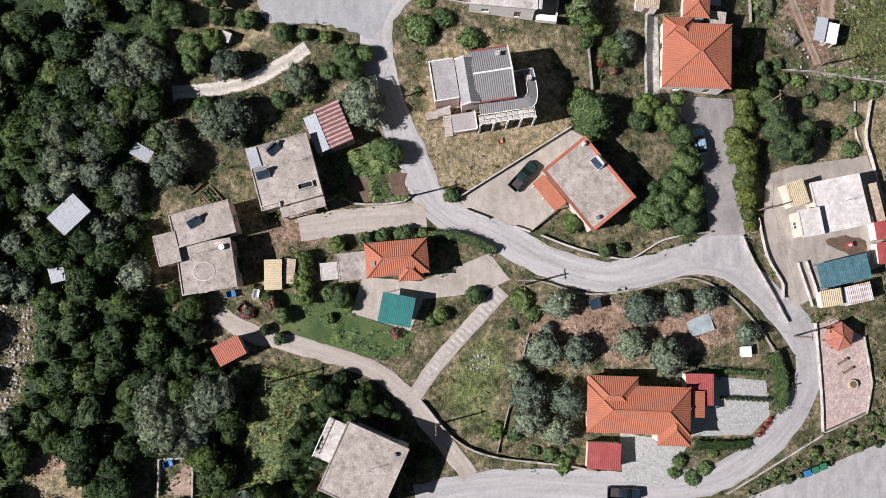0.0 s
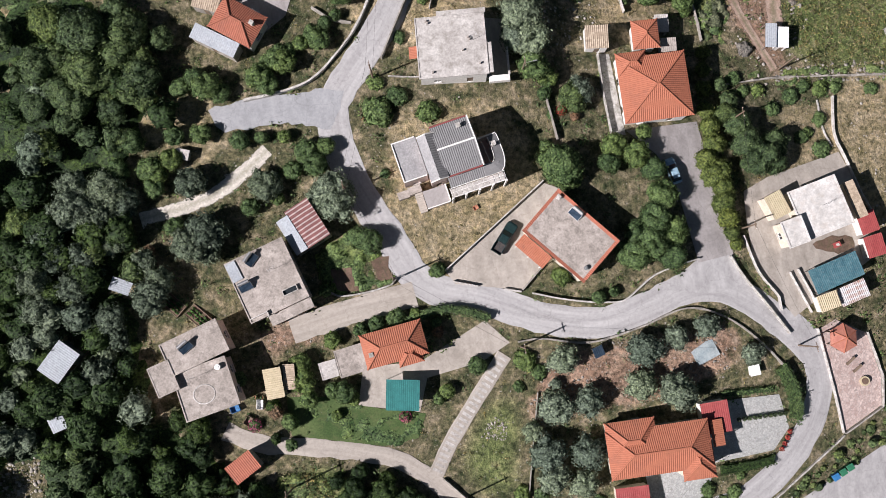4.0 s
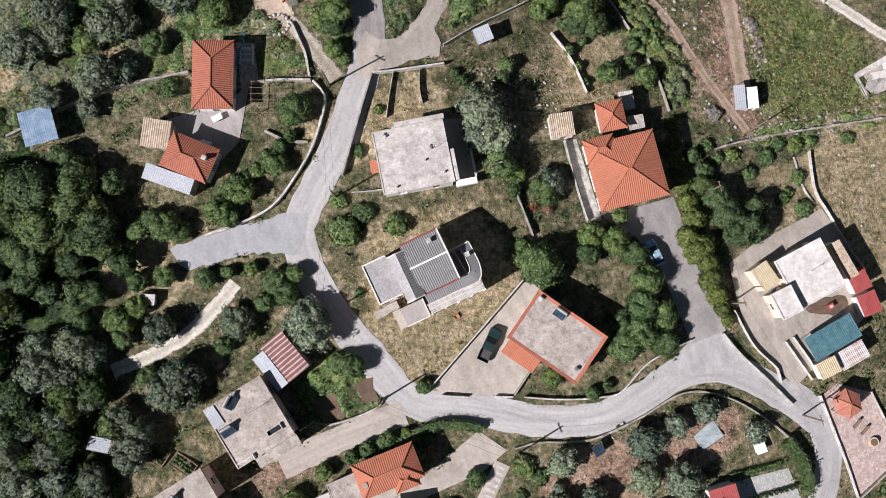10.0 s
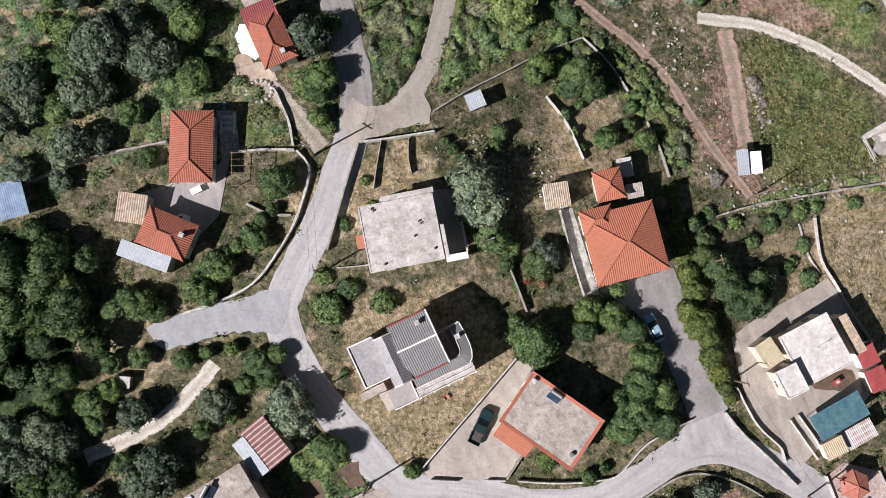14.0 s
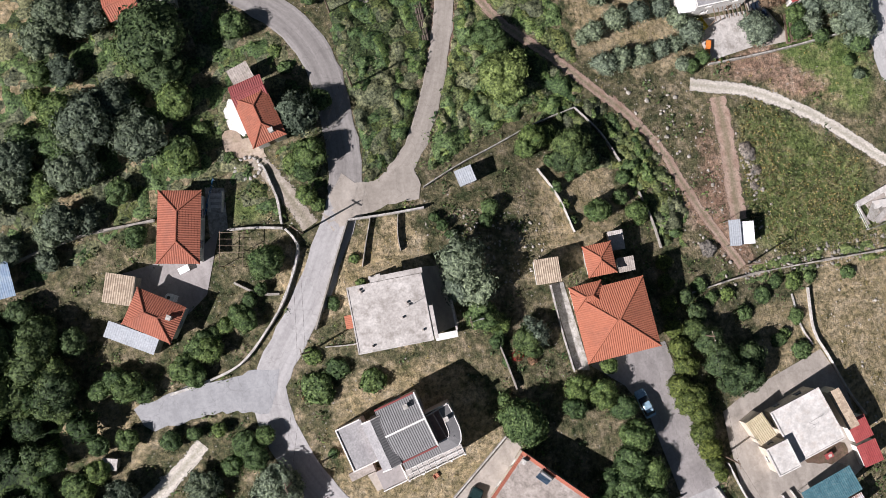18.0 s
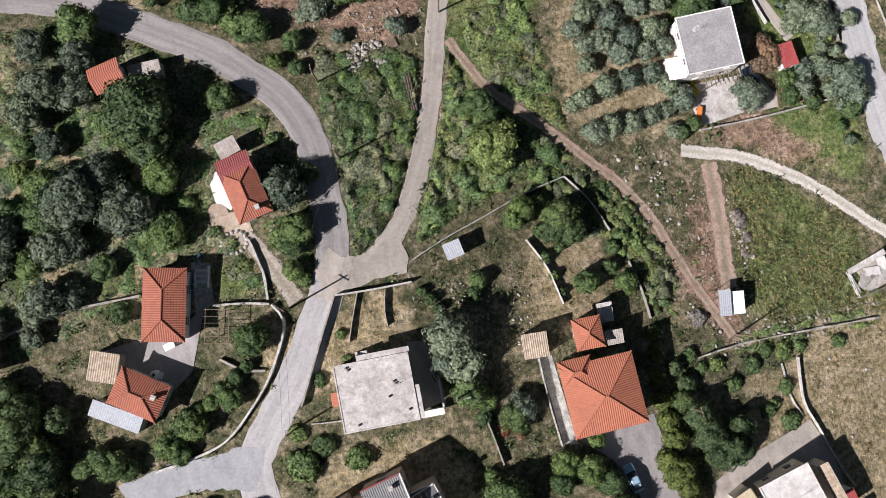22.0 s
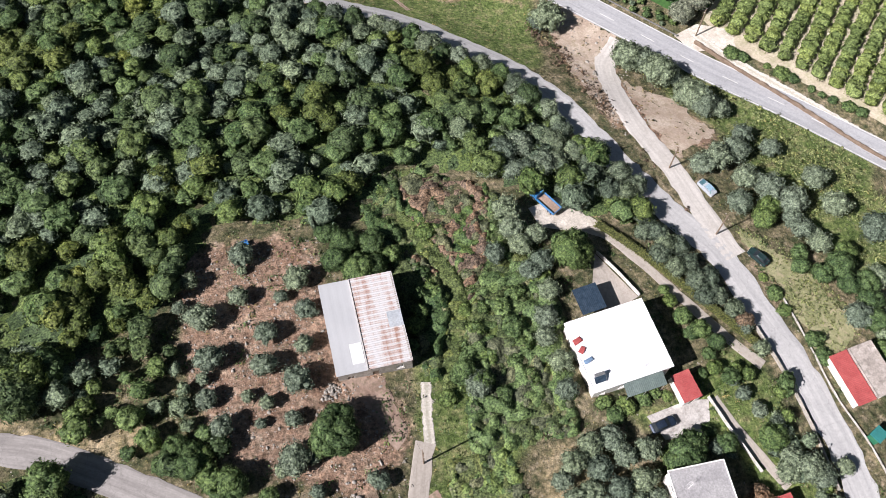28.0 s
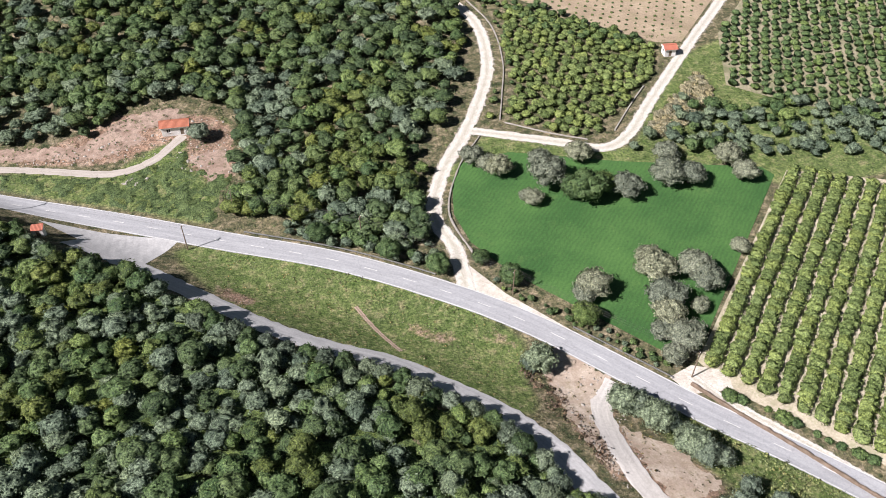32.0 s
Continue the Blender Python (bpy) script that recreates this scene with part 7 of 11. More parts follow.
wall("wall_flat_house_north", [(6.8, 62.2), (12.0, 61.6), (17.1, 61.2)], 1.1, 0.3, M_GARDENWALL, "white garden wall at the lane junction", 0.03)
wall("wall_flat_house_inner", [(9.7, 61.8), (8.1, 58.4), (6.9, 55.6)], 0.8, 0.18, M_STONE, "thin inner garden wall", 0.04)
wall("wall_flat_house_middle", [(13.4, 61.2), (12.6, 58.5), (12.4, 56.3)], 0.8, 0.15, M_STONE, "thin inner garden wall with a gap", 0.04)
wall("wall_flat_house_south", [(-0.8, 46.6), (2.2, 46.0), (3.8, 45.8)], 0.4, 0.2, M_PALESTONE, "low kerb wall below the flat-roofed house", 0.03)
wall("wall_hamlet_road", [(-21.8, 46.3), (-17.0, 46.6), (-12.0, 47.6), (-7.9, 50.6), (-4.6, 53.8), (-2.0, 57.6), (-0.6, 60.8), (-1.6, 63.3)], 0.8, 0.4, M_GARDENWALL, "whitewashed stone wall along the village road", 0.07)
wall("wall_hamlet_middle", [(-1.9, 63.5), (-5.5, 64.6), (-9.2, 65.3)], 0.7, 0.35, M_PALESTONE, "whitewashed stone garden wall", 0.06)
wall("wall_hamlet_north", [(-44, 67.0), (-36.2, 68.8), (-28.0, 69.8), (-24.7, 69.7), (-18.0, 69.2)], 0.8, 0.4, M_STONE, "grey dry-stone boundary wall", 0.07)
wall("wall_hamlet_terrace", [(-10.0, 58.2), (-7.4, 56.0), (-4.7, 55.1)], 0.6, 0.4, M_STONE, "short dry-stone terrace wall", 0.08)
wall("wall_hamlet_path", [(-2.4, 72.6), (-2.1, 71.6), (-2.0, 70.4), (-1.6, 67.8), (-1.9, 64.1)], 0.6, 0.4, M_PALESTONE, "whitewashed dry-stone wall beside the path", 0.08)
wall("wall_plot_north", [(17.8, 64.0), (23.5, 65.9), (29.3, 67.4), (36.0, 69.2), (42.7, 70.3)], 0.9, 0.22, M_PALESTONE, "thin concrete wall round the walled plot", 0.03)
wall("wall_plot_east", [(42.7, 70.3), (45.4, 66.0), (47.2, 60.8)], 0.9, 0.28, M_PALESTONE, "thin concrete wall round the walled plot", 0.03)
wall("wall_plot_south", [(48.6, 55.7), (49.2, 51.0), (49.2, 46.7)], 0.8, 0.28, M_STONE, "stone wall behind the tiled house", 0.05)
wall("wall_plot_west", [(34.4, 62.7), (36.2, 58.0), (37.0, 52.4)], 1.0, 0.22, M_GARDENWALL, "white plot wall above the tiled house", 0.03)
wall("wall_tiled_house", [(31.2, 46.1), (30.9, 40.0), (30.9, 33.6)], 1.0, 0.25, M_PALESTONE, "retaining wall of the tiled house", 0.03)
wall("wall_meadow_east", [(21.4, 43.6), (22.0, 38.5), (22.4, 33.7)], 1.0, 0.3, M_STONE, "stone wall between two gardens", 0.05)
wall("wall_brown_field", [(51.6, 39.1), (60.0, 39.2), (68.7, 38.5), (84.6, 36.7)], 0.45, 0.35, M_STONE, "tumbled dry-stone field wall", 0.14)
wall("wall_garden_walk", [(66.8, 34.6), (66.4, 30.0), (67.2, 26.6)], 0.3, 0.3, M_PALESTONE, "pale garden kerb", 0.03)
wall("wall_grey_house", [(66.0, 72.0), (73.0, 71.6), (80.5, 71.4), (88.3, 71.4)], 0.9, 0.3, M_PALESTONE, "pale retaining wall below the grey-roofed house", 0.05)
wall("wall_white_north", [(69.3, 127.0), (71.6, 122.4), (73.6, 117.6)], 0.9, 0.25, M_GARDENWALL, "white wall round the back yard", 0.03)
wall("wall_yard_stair", [(78.0, 98.6), (79.4, 93.0), (80.6, 89.2), (81.6, 85.6)], 0.9, 0.22, M_GARDENWALL, "white wall beside the stepped path", 0.03)
wall("wall_valley_road", [(98.8, 112), (99.2, 103), (99.4, 94.0), (101.2, 84.0), (101.6, 70)], 0.4, 0.22, M_PALESTONE, "low concrete wall along the valley road", 0.04)
wall("wall_valley_road_west", [(91.2, 108), (92.4, 99.0), (92.8, 90.0), (92.4, 80)], 0.8, 0.35, M_STONE, "overgrown stone wall beside the valley road", 0.06)
wall("wall_orchard", [(109.7, 172.8), (115.7, 163.6), (123.2, 152.8), (130.1, 142.6), (136, 135.2), (158, 112)], 0.8, 0.5, M_WOOD, "brown timber and brush fence along the orchard", 0.1, cat="fence")
wall("wall_field_ditch", [(77.0, 222), (75.4, 237.6), (82.6, 254.0), (92.0, 266.0)], 0.35, 0.5, M_STONE, "dark stone edge of the field ditch", 0.1)
wall("wall_farm_canal", [(100.0, 272.0), (104.5, 284.0), (110.6, 302.0), (113.6, 324), (110, 345)], 0.4, 0.5, M_STONE, "concrete irrigation channel beside the track", 0.03)
wall("wall_farm_canal_south", [(101, 270.6), (112.0, 262.4), (121.0, 257.0)], 0.3, 0.4, M_STONE, "concrete irrigation channel along the grove", 0.03)
wall("wall_farm_canal_east", [(130.0, 259.0), (139.0, 269.0), (147.4, 277.6)], 0.4, 0.5, M_STONE, "concrete irrigation channel beside the farm track", 0.03)


def hedge(pts, h, thick, label, material=None):
    """A clipped hedge: a leafy box along a line."""
    line = curve_points(pts, 0.5)
    rng = np.random.default_rng(int(abs(pts[0][0]) * 10))
    cs, ns = [], []
    for q, s in zip(line, sides_of(line)):
        g = gz(q.x, q.y)
        for _ in range(int(46 * (thick + h) * 0.5)):
            k = rng.integers(3)
            o, z = rng.uniform(-thick / 2, thick / 2), rng.uniform(0.1, h)
            if k == 0:
                o = -thick / 2
            elif k == 1:
                o = thick / 2
            else:
                z = h
            w = q + s * (o + rng.normal(0, 0.05))
            cs.append((w.x + rng.uniform(-0.25, 0.25), w.y + rng.uniform(-0.25, 0.25), g + z + rng.normal(0, 0.06)))
            ns.append((s.x * (k == 1) - s.x * (k == 0), s.y * (k == 1) - s.y * (k == 0), 1.0 * (k == 2) + 0.2))
    vs, fs, nn = sprays(rng, np.array(cs), np.array(ns), 0.17)
    o = thing("hedge", Matrix.Identity(4), label, "hedge")
    arrays("leaves", vs, fs, material or M_LEAF, o, soft=True, normals=nn)
    bm = bmesh.new()
    rows = []
    for q, s in zip(line[::2], sides_of(line)[::2]):
        g = gz(q.x, q.y)
        rows.append([bm.verts.new((q.x + s.x * a, q.y + s.y * a, g + z)) for a, z in ((-thick * 0.42, -0.2), (-thick * 0.42, h * 0.92), (thick * 0.42, h * 0.92), (thick * 0.42, -0.2))])
    for a, b in zip(rows, rows[1:]):
        for k in range(3):
            bm.faces.new((a[k], b[k], b[k + 1], a[k + 1]))
    bm.faces.new(rows[0]), bm.faces.new(rows[-1][::-1])
    bmesh.ops.recalc_face_normals(bm, faces=bm.faces)
    part("inner_mass", bm, material or M_DARKLEAF, o)
    TAKEN.append(("line", (np.array([tuple(v) for v in line]), thick / 2)))


hedge([(50.3, -5.8), (51.6, -9.0), (51.9, -12.6), (51.2, -14.6)], 1.8, 1.7, "tall bright green clipped hedge by the villa")
hedge([(38.6, -19.6), (43.0, -19.9), (47.2, -19.7)], 0.9, 1.4, "low dark green clipped hedge by the villa drive", M_DEEPSHADELEAF)
hedge([(40.5, -8.2), (45.0, -8.6), (49.2, -9.0)], 0.8, 0.8, "ragged green border of shrubs by the forecourt")
hedge([(-4.5, 10.9), (0.5, 11.9), (4.6, 10.9), (7.4, 9.4)], 1.5, 1.1, "vine-covered green roadside hedge")
hedge([(71.4, 132.4), (76.9, 125.4), (83.4, 115.4), (90.4, 104.4)], 1.2, 1.0, "long clipped dull green hedge beside the drive", M_CLIPPED)

# ---- sheds and shelters ----
shed(-24.0, 54.8, 7.0, 2.2, -36.0, 2.6, M_ZINC, M_STONE, "pale metal lean-to roof against the small house")
shed(-24.0, 61.3, 3.9, 3.9, -24.6, 2.5, M_TILETAN, M_STONE, "stone outhouse with a bleached tan tile roof")
shed(-1.8, 85.3, 3.0, 2.3, 12.5, 2.4, M_ROOFCON, M_STONE, "small grey flat-roofed store")
shed(31.1, 48.1, 3.5, 3.5, -7.1, 2.5, M_TILETAN, M_WALLWHITE, "white shed with a bleached tan tile roof")
shed(42.6, 45.9, 2.4, 2.1, -5.8, 2.5, M_ROOFCON, M_WALLWHITE, "small grey flat-roofed outhouse")
shed(42.4, 49.6, 2.2, 2.8, -6.0, 2.0, M_ROOFPALE, M_STONE, "low roofed bake-house in the back yard")
shed(53.8, 18.5, 2.8, 3.8, 18.0, 3.4, M_TILEYEL, M_WALLCREAM, "annex with a yellowed clay tile roof")
shed(66.7, 17.4, 1.7, 6.0, 12.0, 4.0, M_TILETAN, M_WALLCREAM, "long narrow lean-to with tan tiles", along="y")
shed(68.8, 13.6, 2.9, 3.4, 10.0, 2.6, M_REDSHEET, M_WALLWHITE, "shed with a flat dark red sheet roof")
shed(69.3, 9.8, 3.0, 3.4, 7.0, 2.4, M_REDSHEET, M_WALLWHITE, "shed with a flat dark red sheet roof")
shed(61.6, 6.8, 8.0, 3.9, 13.0, 2.4, M_DARKNET, M_METAL, "shelter under dark blue shade netting on posts", posts=True, name="shade_shelter")
shed(59.5, 2.7, 3.3, 2.6, 10.0, 2.2, M_TILEYEL, M_WALLWHITE, "shed with a yellowed tile roof")
shed(63.9, 3.3, 4.7, 2.9, 13.0, 2.2, M_RUST, M_STONE, "shed with a rusting striped sheet roof")
shed(-18.0, 25.8, 1.9, 5.6, 22.5, 2.8, M_ZINC, M_STONE, "narrow pale zinc lean-to", along="y")
shed(-15.6, 27.1, 3.8, 6.2, 23.1, 3.0, M_MAROON, M_STONE, "shed roofed in faded maroon corrugated sheets", along="y")
shed(38.2, -11.0, 4.1, 4.7, -0.4, 2.9, M_REDSHEET, M_WALLWHITE, "red sheet-roofed outbuilding beside the villa")
shed(24.0, -20.9, 5.0, 4.0, -3.1, 2.4, M_REDSHEET, M_WALLCREAM, "low garage with a faded red sheet roof")
shed(74.3, 100.5, 3.1, 4.7, 6.0, 2.6, M_REDSHEET, M_WALLWHITE, "garden shed with a bright red roof", along="y")
shed(82.5, 79.6, 2.4, 3.8, 2.0, 2.4, M_REDSHEET, M_WALLWHITE, "bright red roofed shed under the russet tree", along="y")
shed(64.2, 117.9, 4.2, 4.6, 5.0, 2.6, M_PANEL, M_WOOD, "dark panel-roofed pergola with brick clutter", fall=0.1, posts=True, name="pergola_shelter")
shed(60.6, 45.8, 1.8, 3.9, -12.0, 2.4, M_ZINC, M_WALLWHITE, "grey sheet canopy on posts beside a white cabin", fall=0.15, posts=True, name="sheet_canopy")
shed(62.6, 45.3, 2.0, 3.4, -12.0, 2.3, M_BRIGHT, M_WALLWHITE, "white prefabricated cabin with a flat roof", name="cabin", fall=0.05)
shed(23.8, 63.9, 2.5, 2.3, 6.6, 2.0, M_ZINC, M_METAL, "tiny zinc-roofed tool shed")
shed(-52.1, 14.0, 5.0, 3.5, 44.7, 2.2, M_ZINC, M_METAL, "polytunnel-like shed with a bright metal roof", name="metal_shed")
shed(-53.7, 5.7, 2.2, 2.1, 14.6, 2.0, M_ZINC, M_METAL, "small metal shed among the trees")
shed(-38.9, 66.6, 4.6, 4.8, -1.0, 2.4, M_BLUESHEET, M_METAL, "shed covered with a pale blue tarpaulin", posts=True, name="tarpaulin_shed")
shed(-24.2, 5.8, 2.6, 4.3, 1.0, 2.4, M_TILEYEL, M_STONE, "shed with striped yellowed tiles", along="y")
shed(-22.0, 6.3, 1.7, 3.6, -6.0, 2.2, M_TILETAN, M_STONE, "lean-to with pale tan tiles", along="y")
shed(-30.4, -5.0, 4.2, 3.0, 28.0, 2.4, M_TILERED, M_STONE, "small hut with a bright red tile roof", along="x")
shed(-21.4, 247.6, 2.8, 2.2, -4.0, 2.2, M_TILERED, M_WALLWHITE, "roadside shrine hut with a red roof")
shed(-10.0, 98.9, 4.4, 2.2, -3.0, 2.0, M_ROOFCON, M_STONE, "low concrete store beside the hut")
shed(22.6, 1.7, 1.6, 1.6, 15.0, 1.5, M_PANEL, M_METAL, "small dark panel on a metal stand", fall=0.5, posts=True, name="panel_stand")
shed(-31.4, 39.9, 2.0, 1.5, -20.9, 1.3, M_ROOFPALE, M_STONE, "concrete cistern box with a pale lid", name="cistern", fall=0.02)
shed(46.0, -5.5, 1.6, 1.6, 2.0, 1.1, M_WHITEPAINT, M_WALLWHITE, "white box kennel in the olive garden", name="kennel", fall=0.05)
shed(-42.5, 22.9, 1.9, 2.8, 60.0, 1.6, M_ZINC, M_METAL, "crumpled pale tarpaulin shelter between olives", posts=True, name="tarpaulin_shelter", fall=0.5)
shed(-6.7, 0.8, 4.8, 4.4, -11.0, 2.6, M_TEAL, M_METAL, "teal shade net stretched over a steel frame", posts=True, name="shade_awning", fall=0.15)
shed(-46.5, -28.0, 5.0, 3.4, 8.0, 2.2, M_RUST, M_STONE, "open shed with rusted sheets", name="shed")
ruin = thing("ruin", spot(85.2, 43.2, 14.0, 0.05), "roofless concrete ruin heaped with fallen pale slabs", "ruin")
part("floor_slab", a_box(0.4, 0, 0, 6.4, 4.6, 0.12), M_ROOFCON, ruin)
part("wall", a_box(0.6, 2.1, 0.1, 6.6, 0.9, 0.5), M_ROOFPALE, ruin, "broad low wall of pale concrete")
part("wall", a_box(-2.7, 0.2, 0.1, 0.25, 3.2, 0.6), M_STONE, ruin)
for x, y, yaw, tilt, w, d, m in ((-1.2, -0.2, 35, 10, 2.6, 1.5, M_PALESTONE), (0.6, 0.4, -20, -12, 2.4, 1.3, M_ROOFWHITE), (1.8, -0.7, 60, 9, 2.2, 1.2, M_PALESTONE), (-0.3, -1.2, 10, 14, 2.8, 0.9, M_ROOFPALE), (2.6, 0.7, 80, -8, 2.0, 1.4, M_ROOFWHITE), (0.5, -0.4, 5, 18, 1.6, 0.9, M_STONE)):
    bm = a_box(0, 0, 0, w, d, 0.1)
    bm.transform(pose(x, y, 0.42, tilt, tilt * 0.6, yaw))
    part("fallen_slab", bm, m, ruin)
fence = thing("wire_fence", spot(81.5, 44.8, 0, 0.0), "thin steel fence frame round the ruin", "fence")
line = [(0, 0), (0.3, -2.2), (0.6, -4.3), (2.8, -4.2), (5.0, -4.0)]
for x, y in line:
    part("post", a_tube((x, y, gz(81.5 + x, 44.8 + y) - gz(81.5, 44.8) - 0.1), (x, y, gz(81.5 + x, 44.8 + y) - gz(81.5, 44.8) + 1.3), 0.05, 0.05, 8), M_METAL, fence)
for (x0, y0), (x1, y1) in zip(line, line[1:]):
    z0, z1 = (gz(81.5 + x, 44.8 + y) - gz(81.5, 44.8) for x, y in ((x0, y0), (x1, y1)))
    for h in (0.7, 1.25):
        part("rail", a_tube((x0, y0, z0 + h), (x1, y1, z1 + h), 0.035, 0.035, 6), M_METAL, fence)

gaz = thing("gazebo", spot(60.7, -3.2, 20, 0.12), "open gazebo with a red hexagonal tile roof", "gazebo")
bm = bmesh.new()
top = bm.verts.new((0, 0, 3.7))
rim = [bm.verts.new((2.3 * math.cos(i * math.pi / 3), 2.3 * math.sin(i * math.pi / 3), 2.5)) for i in range(6)]
low = [bm.verts.new((2.3 * math.cos(i * math.pi / 3), 2.3 * math.sin(i * math.pi / 3), 2.38)) for i in range(6)]
for i in range(6):
    bm.faces.new((rim[i], rim[(i + 1) % 6], top))
    bm.faces.new((low[i], low[(i + 1) % 6], rim[(i + 1) % 6], rim[i]))
bm.faces.new(low[::-1])
bmesh.ops.recalc_face_normals(bm, faces=bm.faces)
groof = part("roof", bm, mottled("faded_orange_shingle", (0.34, 0.12, 0.085), (0.43, 0.18, 0.125), 1.5, 8.0, (0.25, 0.1, 0.075), 0.5, 0.8, 0.3), gaz, "faded orange-red hexagonal roof")
for i in range(6):
    a = i * math.pi / 3
    part("post", a_box(1.9 * math.cos(a), 1.9 * math.sin(a), -0.3, 0.12, 0.12, 2.7), M_WOOD, gaz)
    part("hip_tiles", a_tube((2.3 * math.cos(a), 2.3 * math.sin(a), 2.53), (0, 0, 3.74), 0.07), M_TILE, groof)
for k, (x, y, yaw) in enumerate(((62.4, -7.2, 30), (63.4, -8.6, 30))):
    o = thing("bench", spot(x, y, yaw, 0.14), "dark timber picnic bench on the pink paving", "bench", "benches")
    part("seat", a_box(0, 0, 0.42, 1.8, 0.4, 0.06), M_WOOD, o)
    for s in (-0.7, 0.7):
        part("leg", a_box(s, 0, 0, 0.08, 0.36, 0.42), M_WOOD, o)
fp = thing("well_planter", spot(64.4, -10.8, 0, 0.14), "round stone planter on the terrace", "planter")
part("rim", a_tube((0, 0, 0), (0, 0, 0.5), 0.8, 0.75, 16), M_TILEYEL, fp)
part("soil", a_tube((0, 0, 0.48), (0, 0, 0.52), 0.55, 0.55, 14), M_DARKSOIL, fp)


# stone ring, white steps and a channel in the hamlet
ring = thing("stone_ring", spot(-4.4, 72.8), "whitewashed ring of stones round a flower bed", "planter")
for k in range(16):
    a = k * math.pi / 8
    bm = bmesh.new()
    bmesh.ops.create_icosphere(bm, subdivisions=1, radius=0.3, matrix=Matrix.Translation((1.75 * math.cos(a), 1.45 * math.sin(a), 0.12)) @ Matrix.Rotation(a * 3, 4, "Z") @ Matrix.Diagonal((1.15, 0.8, 0.7, 1)))
    part("stone", bm, M_PALESTONE, ring)
steps = thing("garden_steps", spot(-9.5, 69.4, -16, 0.1), "whitewashed garden steps beside the long house", "steps")
for k in range(6):
    part("step", a_box(0, -1.0 + k * 0.38, 0, 1.5, 0.36, 0.12 + k * 0.1), M_WALLWHITE if k % 2 else M_GARDENWALL, steps)
for s in (-0.85, 0.85):
    part("parapet", a_box(s, 0, 0, 0.14, 2.8, 0.9), M_WALLWHITE, steps)


# a dry flower bed with a small table by the white house
patch("bed_white_house", [(59.7, 11.9), (63.4, 12.5), (66.8, 11.9), (67.1, 9.9), (64.0, 9.4), (60.1, 11.0)], M_DARKSOIL, "dry brown flower bed in the yard", "garden bed", 0.13, taken=False, ragged=0.2)
table = thing("garden_table", spot(63.6, 11.0, 12, 0.12), "small dull red garden table on the flower bed", "table")
part("tabletop", a_box(0, 0, 0.66, 1.2, 0.8, 0.05), M_REDSHEET, table)
part("cloth", a_box(0.1, -0.05, 0.715, 0.5, 0.4, 0.02), M_GARDENWALL, table)
for sx, sy in ((-0.5, -0.3), (0.5, -0.3), (0.5, 0.3), (-0.5, 0.3)):
    part("leg", a_box(sx, sy, 0, 0.07, 0.07, 0.66), M_REDSHEET, table)


# ---- vehicles ----
def wheel(parent, x, y, r=0.32):
    w = part("wheel", a_tube((x, y - 0.1, r), (x, y + 0.1, r), r, r, 18), M_RUBBER, parent)
    part("rim", a_tube((x, y - 0.11, r), (x, y + 0.11, r), r * 0.6, r * 0.6, 14), M_METAL, w)


def loft(sections):
    """A closed body through rectangles (x, half width low, half width high, z low, z high)."""
    bm = bmesh.new()
    rows = [[bm.verts.new(p) for p in ((x, -a, z0), (x, a, z0), (x, a, (z0 + z1) / 2), (x, b, z1), (x, -b, z1), (x, -a, (z0 + z1) / 2))] for x, a, b, z0, z1 in sections]
    for p, q in zip(rows, rows[1:]):
        for k in range(6):
            bm.faces.new((p[k], q[k], q[(k + 1) % 6], p[(k + 1) % 6]))
    bm.faces.new(rows[0][::-1]), bm.faces.new(rows[-1])
    bmesh.ops.recalc_face_normals(bm, faces=bm.faces)
    bmesh.ops.bevel(bm, geom=[e for e in bm.edges if e.calc_face_angle(0) > 0.5], offset=0.04, segments=2, affect="EDGES")
    return bm


def car(x, y, yaw, paint, label, length=4.1, dz=0.1):
    o = thing("car", spot(x, y, yaw, dz), label, "car", "parked vehicles")
    h = length / 2
    part("body", loft([(-h, 0.72, 0.66, 0.35, 0.8), (-h + 0.25, 0.84, 0.76, 0.25, 0.95), (h * 0.4, 0.85, 0.76, 0.22, 0.95), (h - 0.35, 0.83, 0.7, 0.25, 0.82), (h, 0.68, 0.6, 0.35, 0.68)]), paint, o)
    part("cabin_glass", loft([(-h * 0.82, 0.72, 0.62, 0.9, 1.02), (-h * 0.55, 0.73, 0.58, 0.9, 1.4), (h * 0.12, 0.73, 0.58, 0.9, 1.42), (h * 0.48, 0.7, 0.64, 0.88, 0.98)]), M_GLASS, o)
    part("roof_panel", loft([(-h * 0.6, 0.5, 0.46, 1.39, 1.45), (-h * 0.2, 0.58, 0.54, 1.4, 1.49), (h * 0.14, 0.54, 0.5, 1.4, 1.46)]), paint, o)
    for sx in (-h * 0.62, h * 0.62):
        for sy in (-0.76, 0.76):
            wheel(o, sx, sy)
    for s in (-0.5, 0.5):
        part("headlight", a_box(h - 0.12, s, 0.58, 0.14, 0.3, 0.13, 0, 0.02), M_WHITEPAINT, o)
        part("tail_light", a_box(-h + 0.06, s, 0.66, 0.1, 0.26, 0.14, 0, 0.02), M_REDPLASTIC, o)


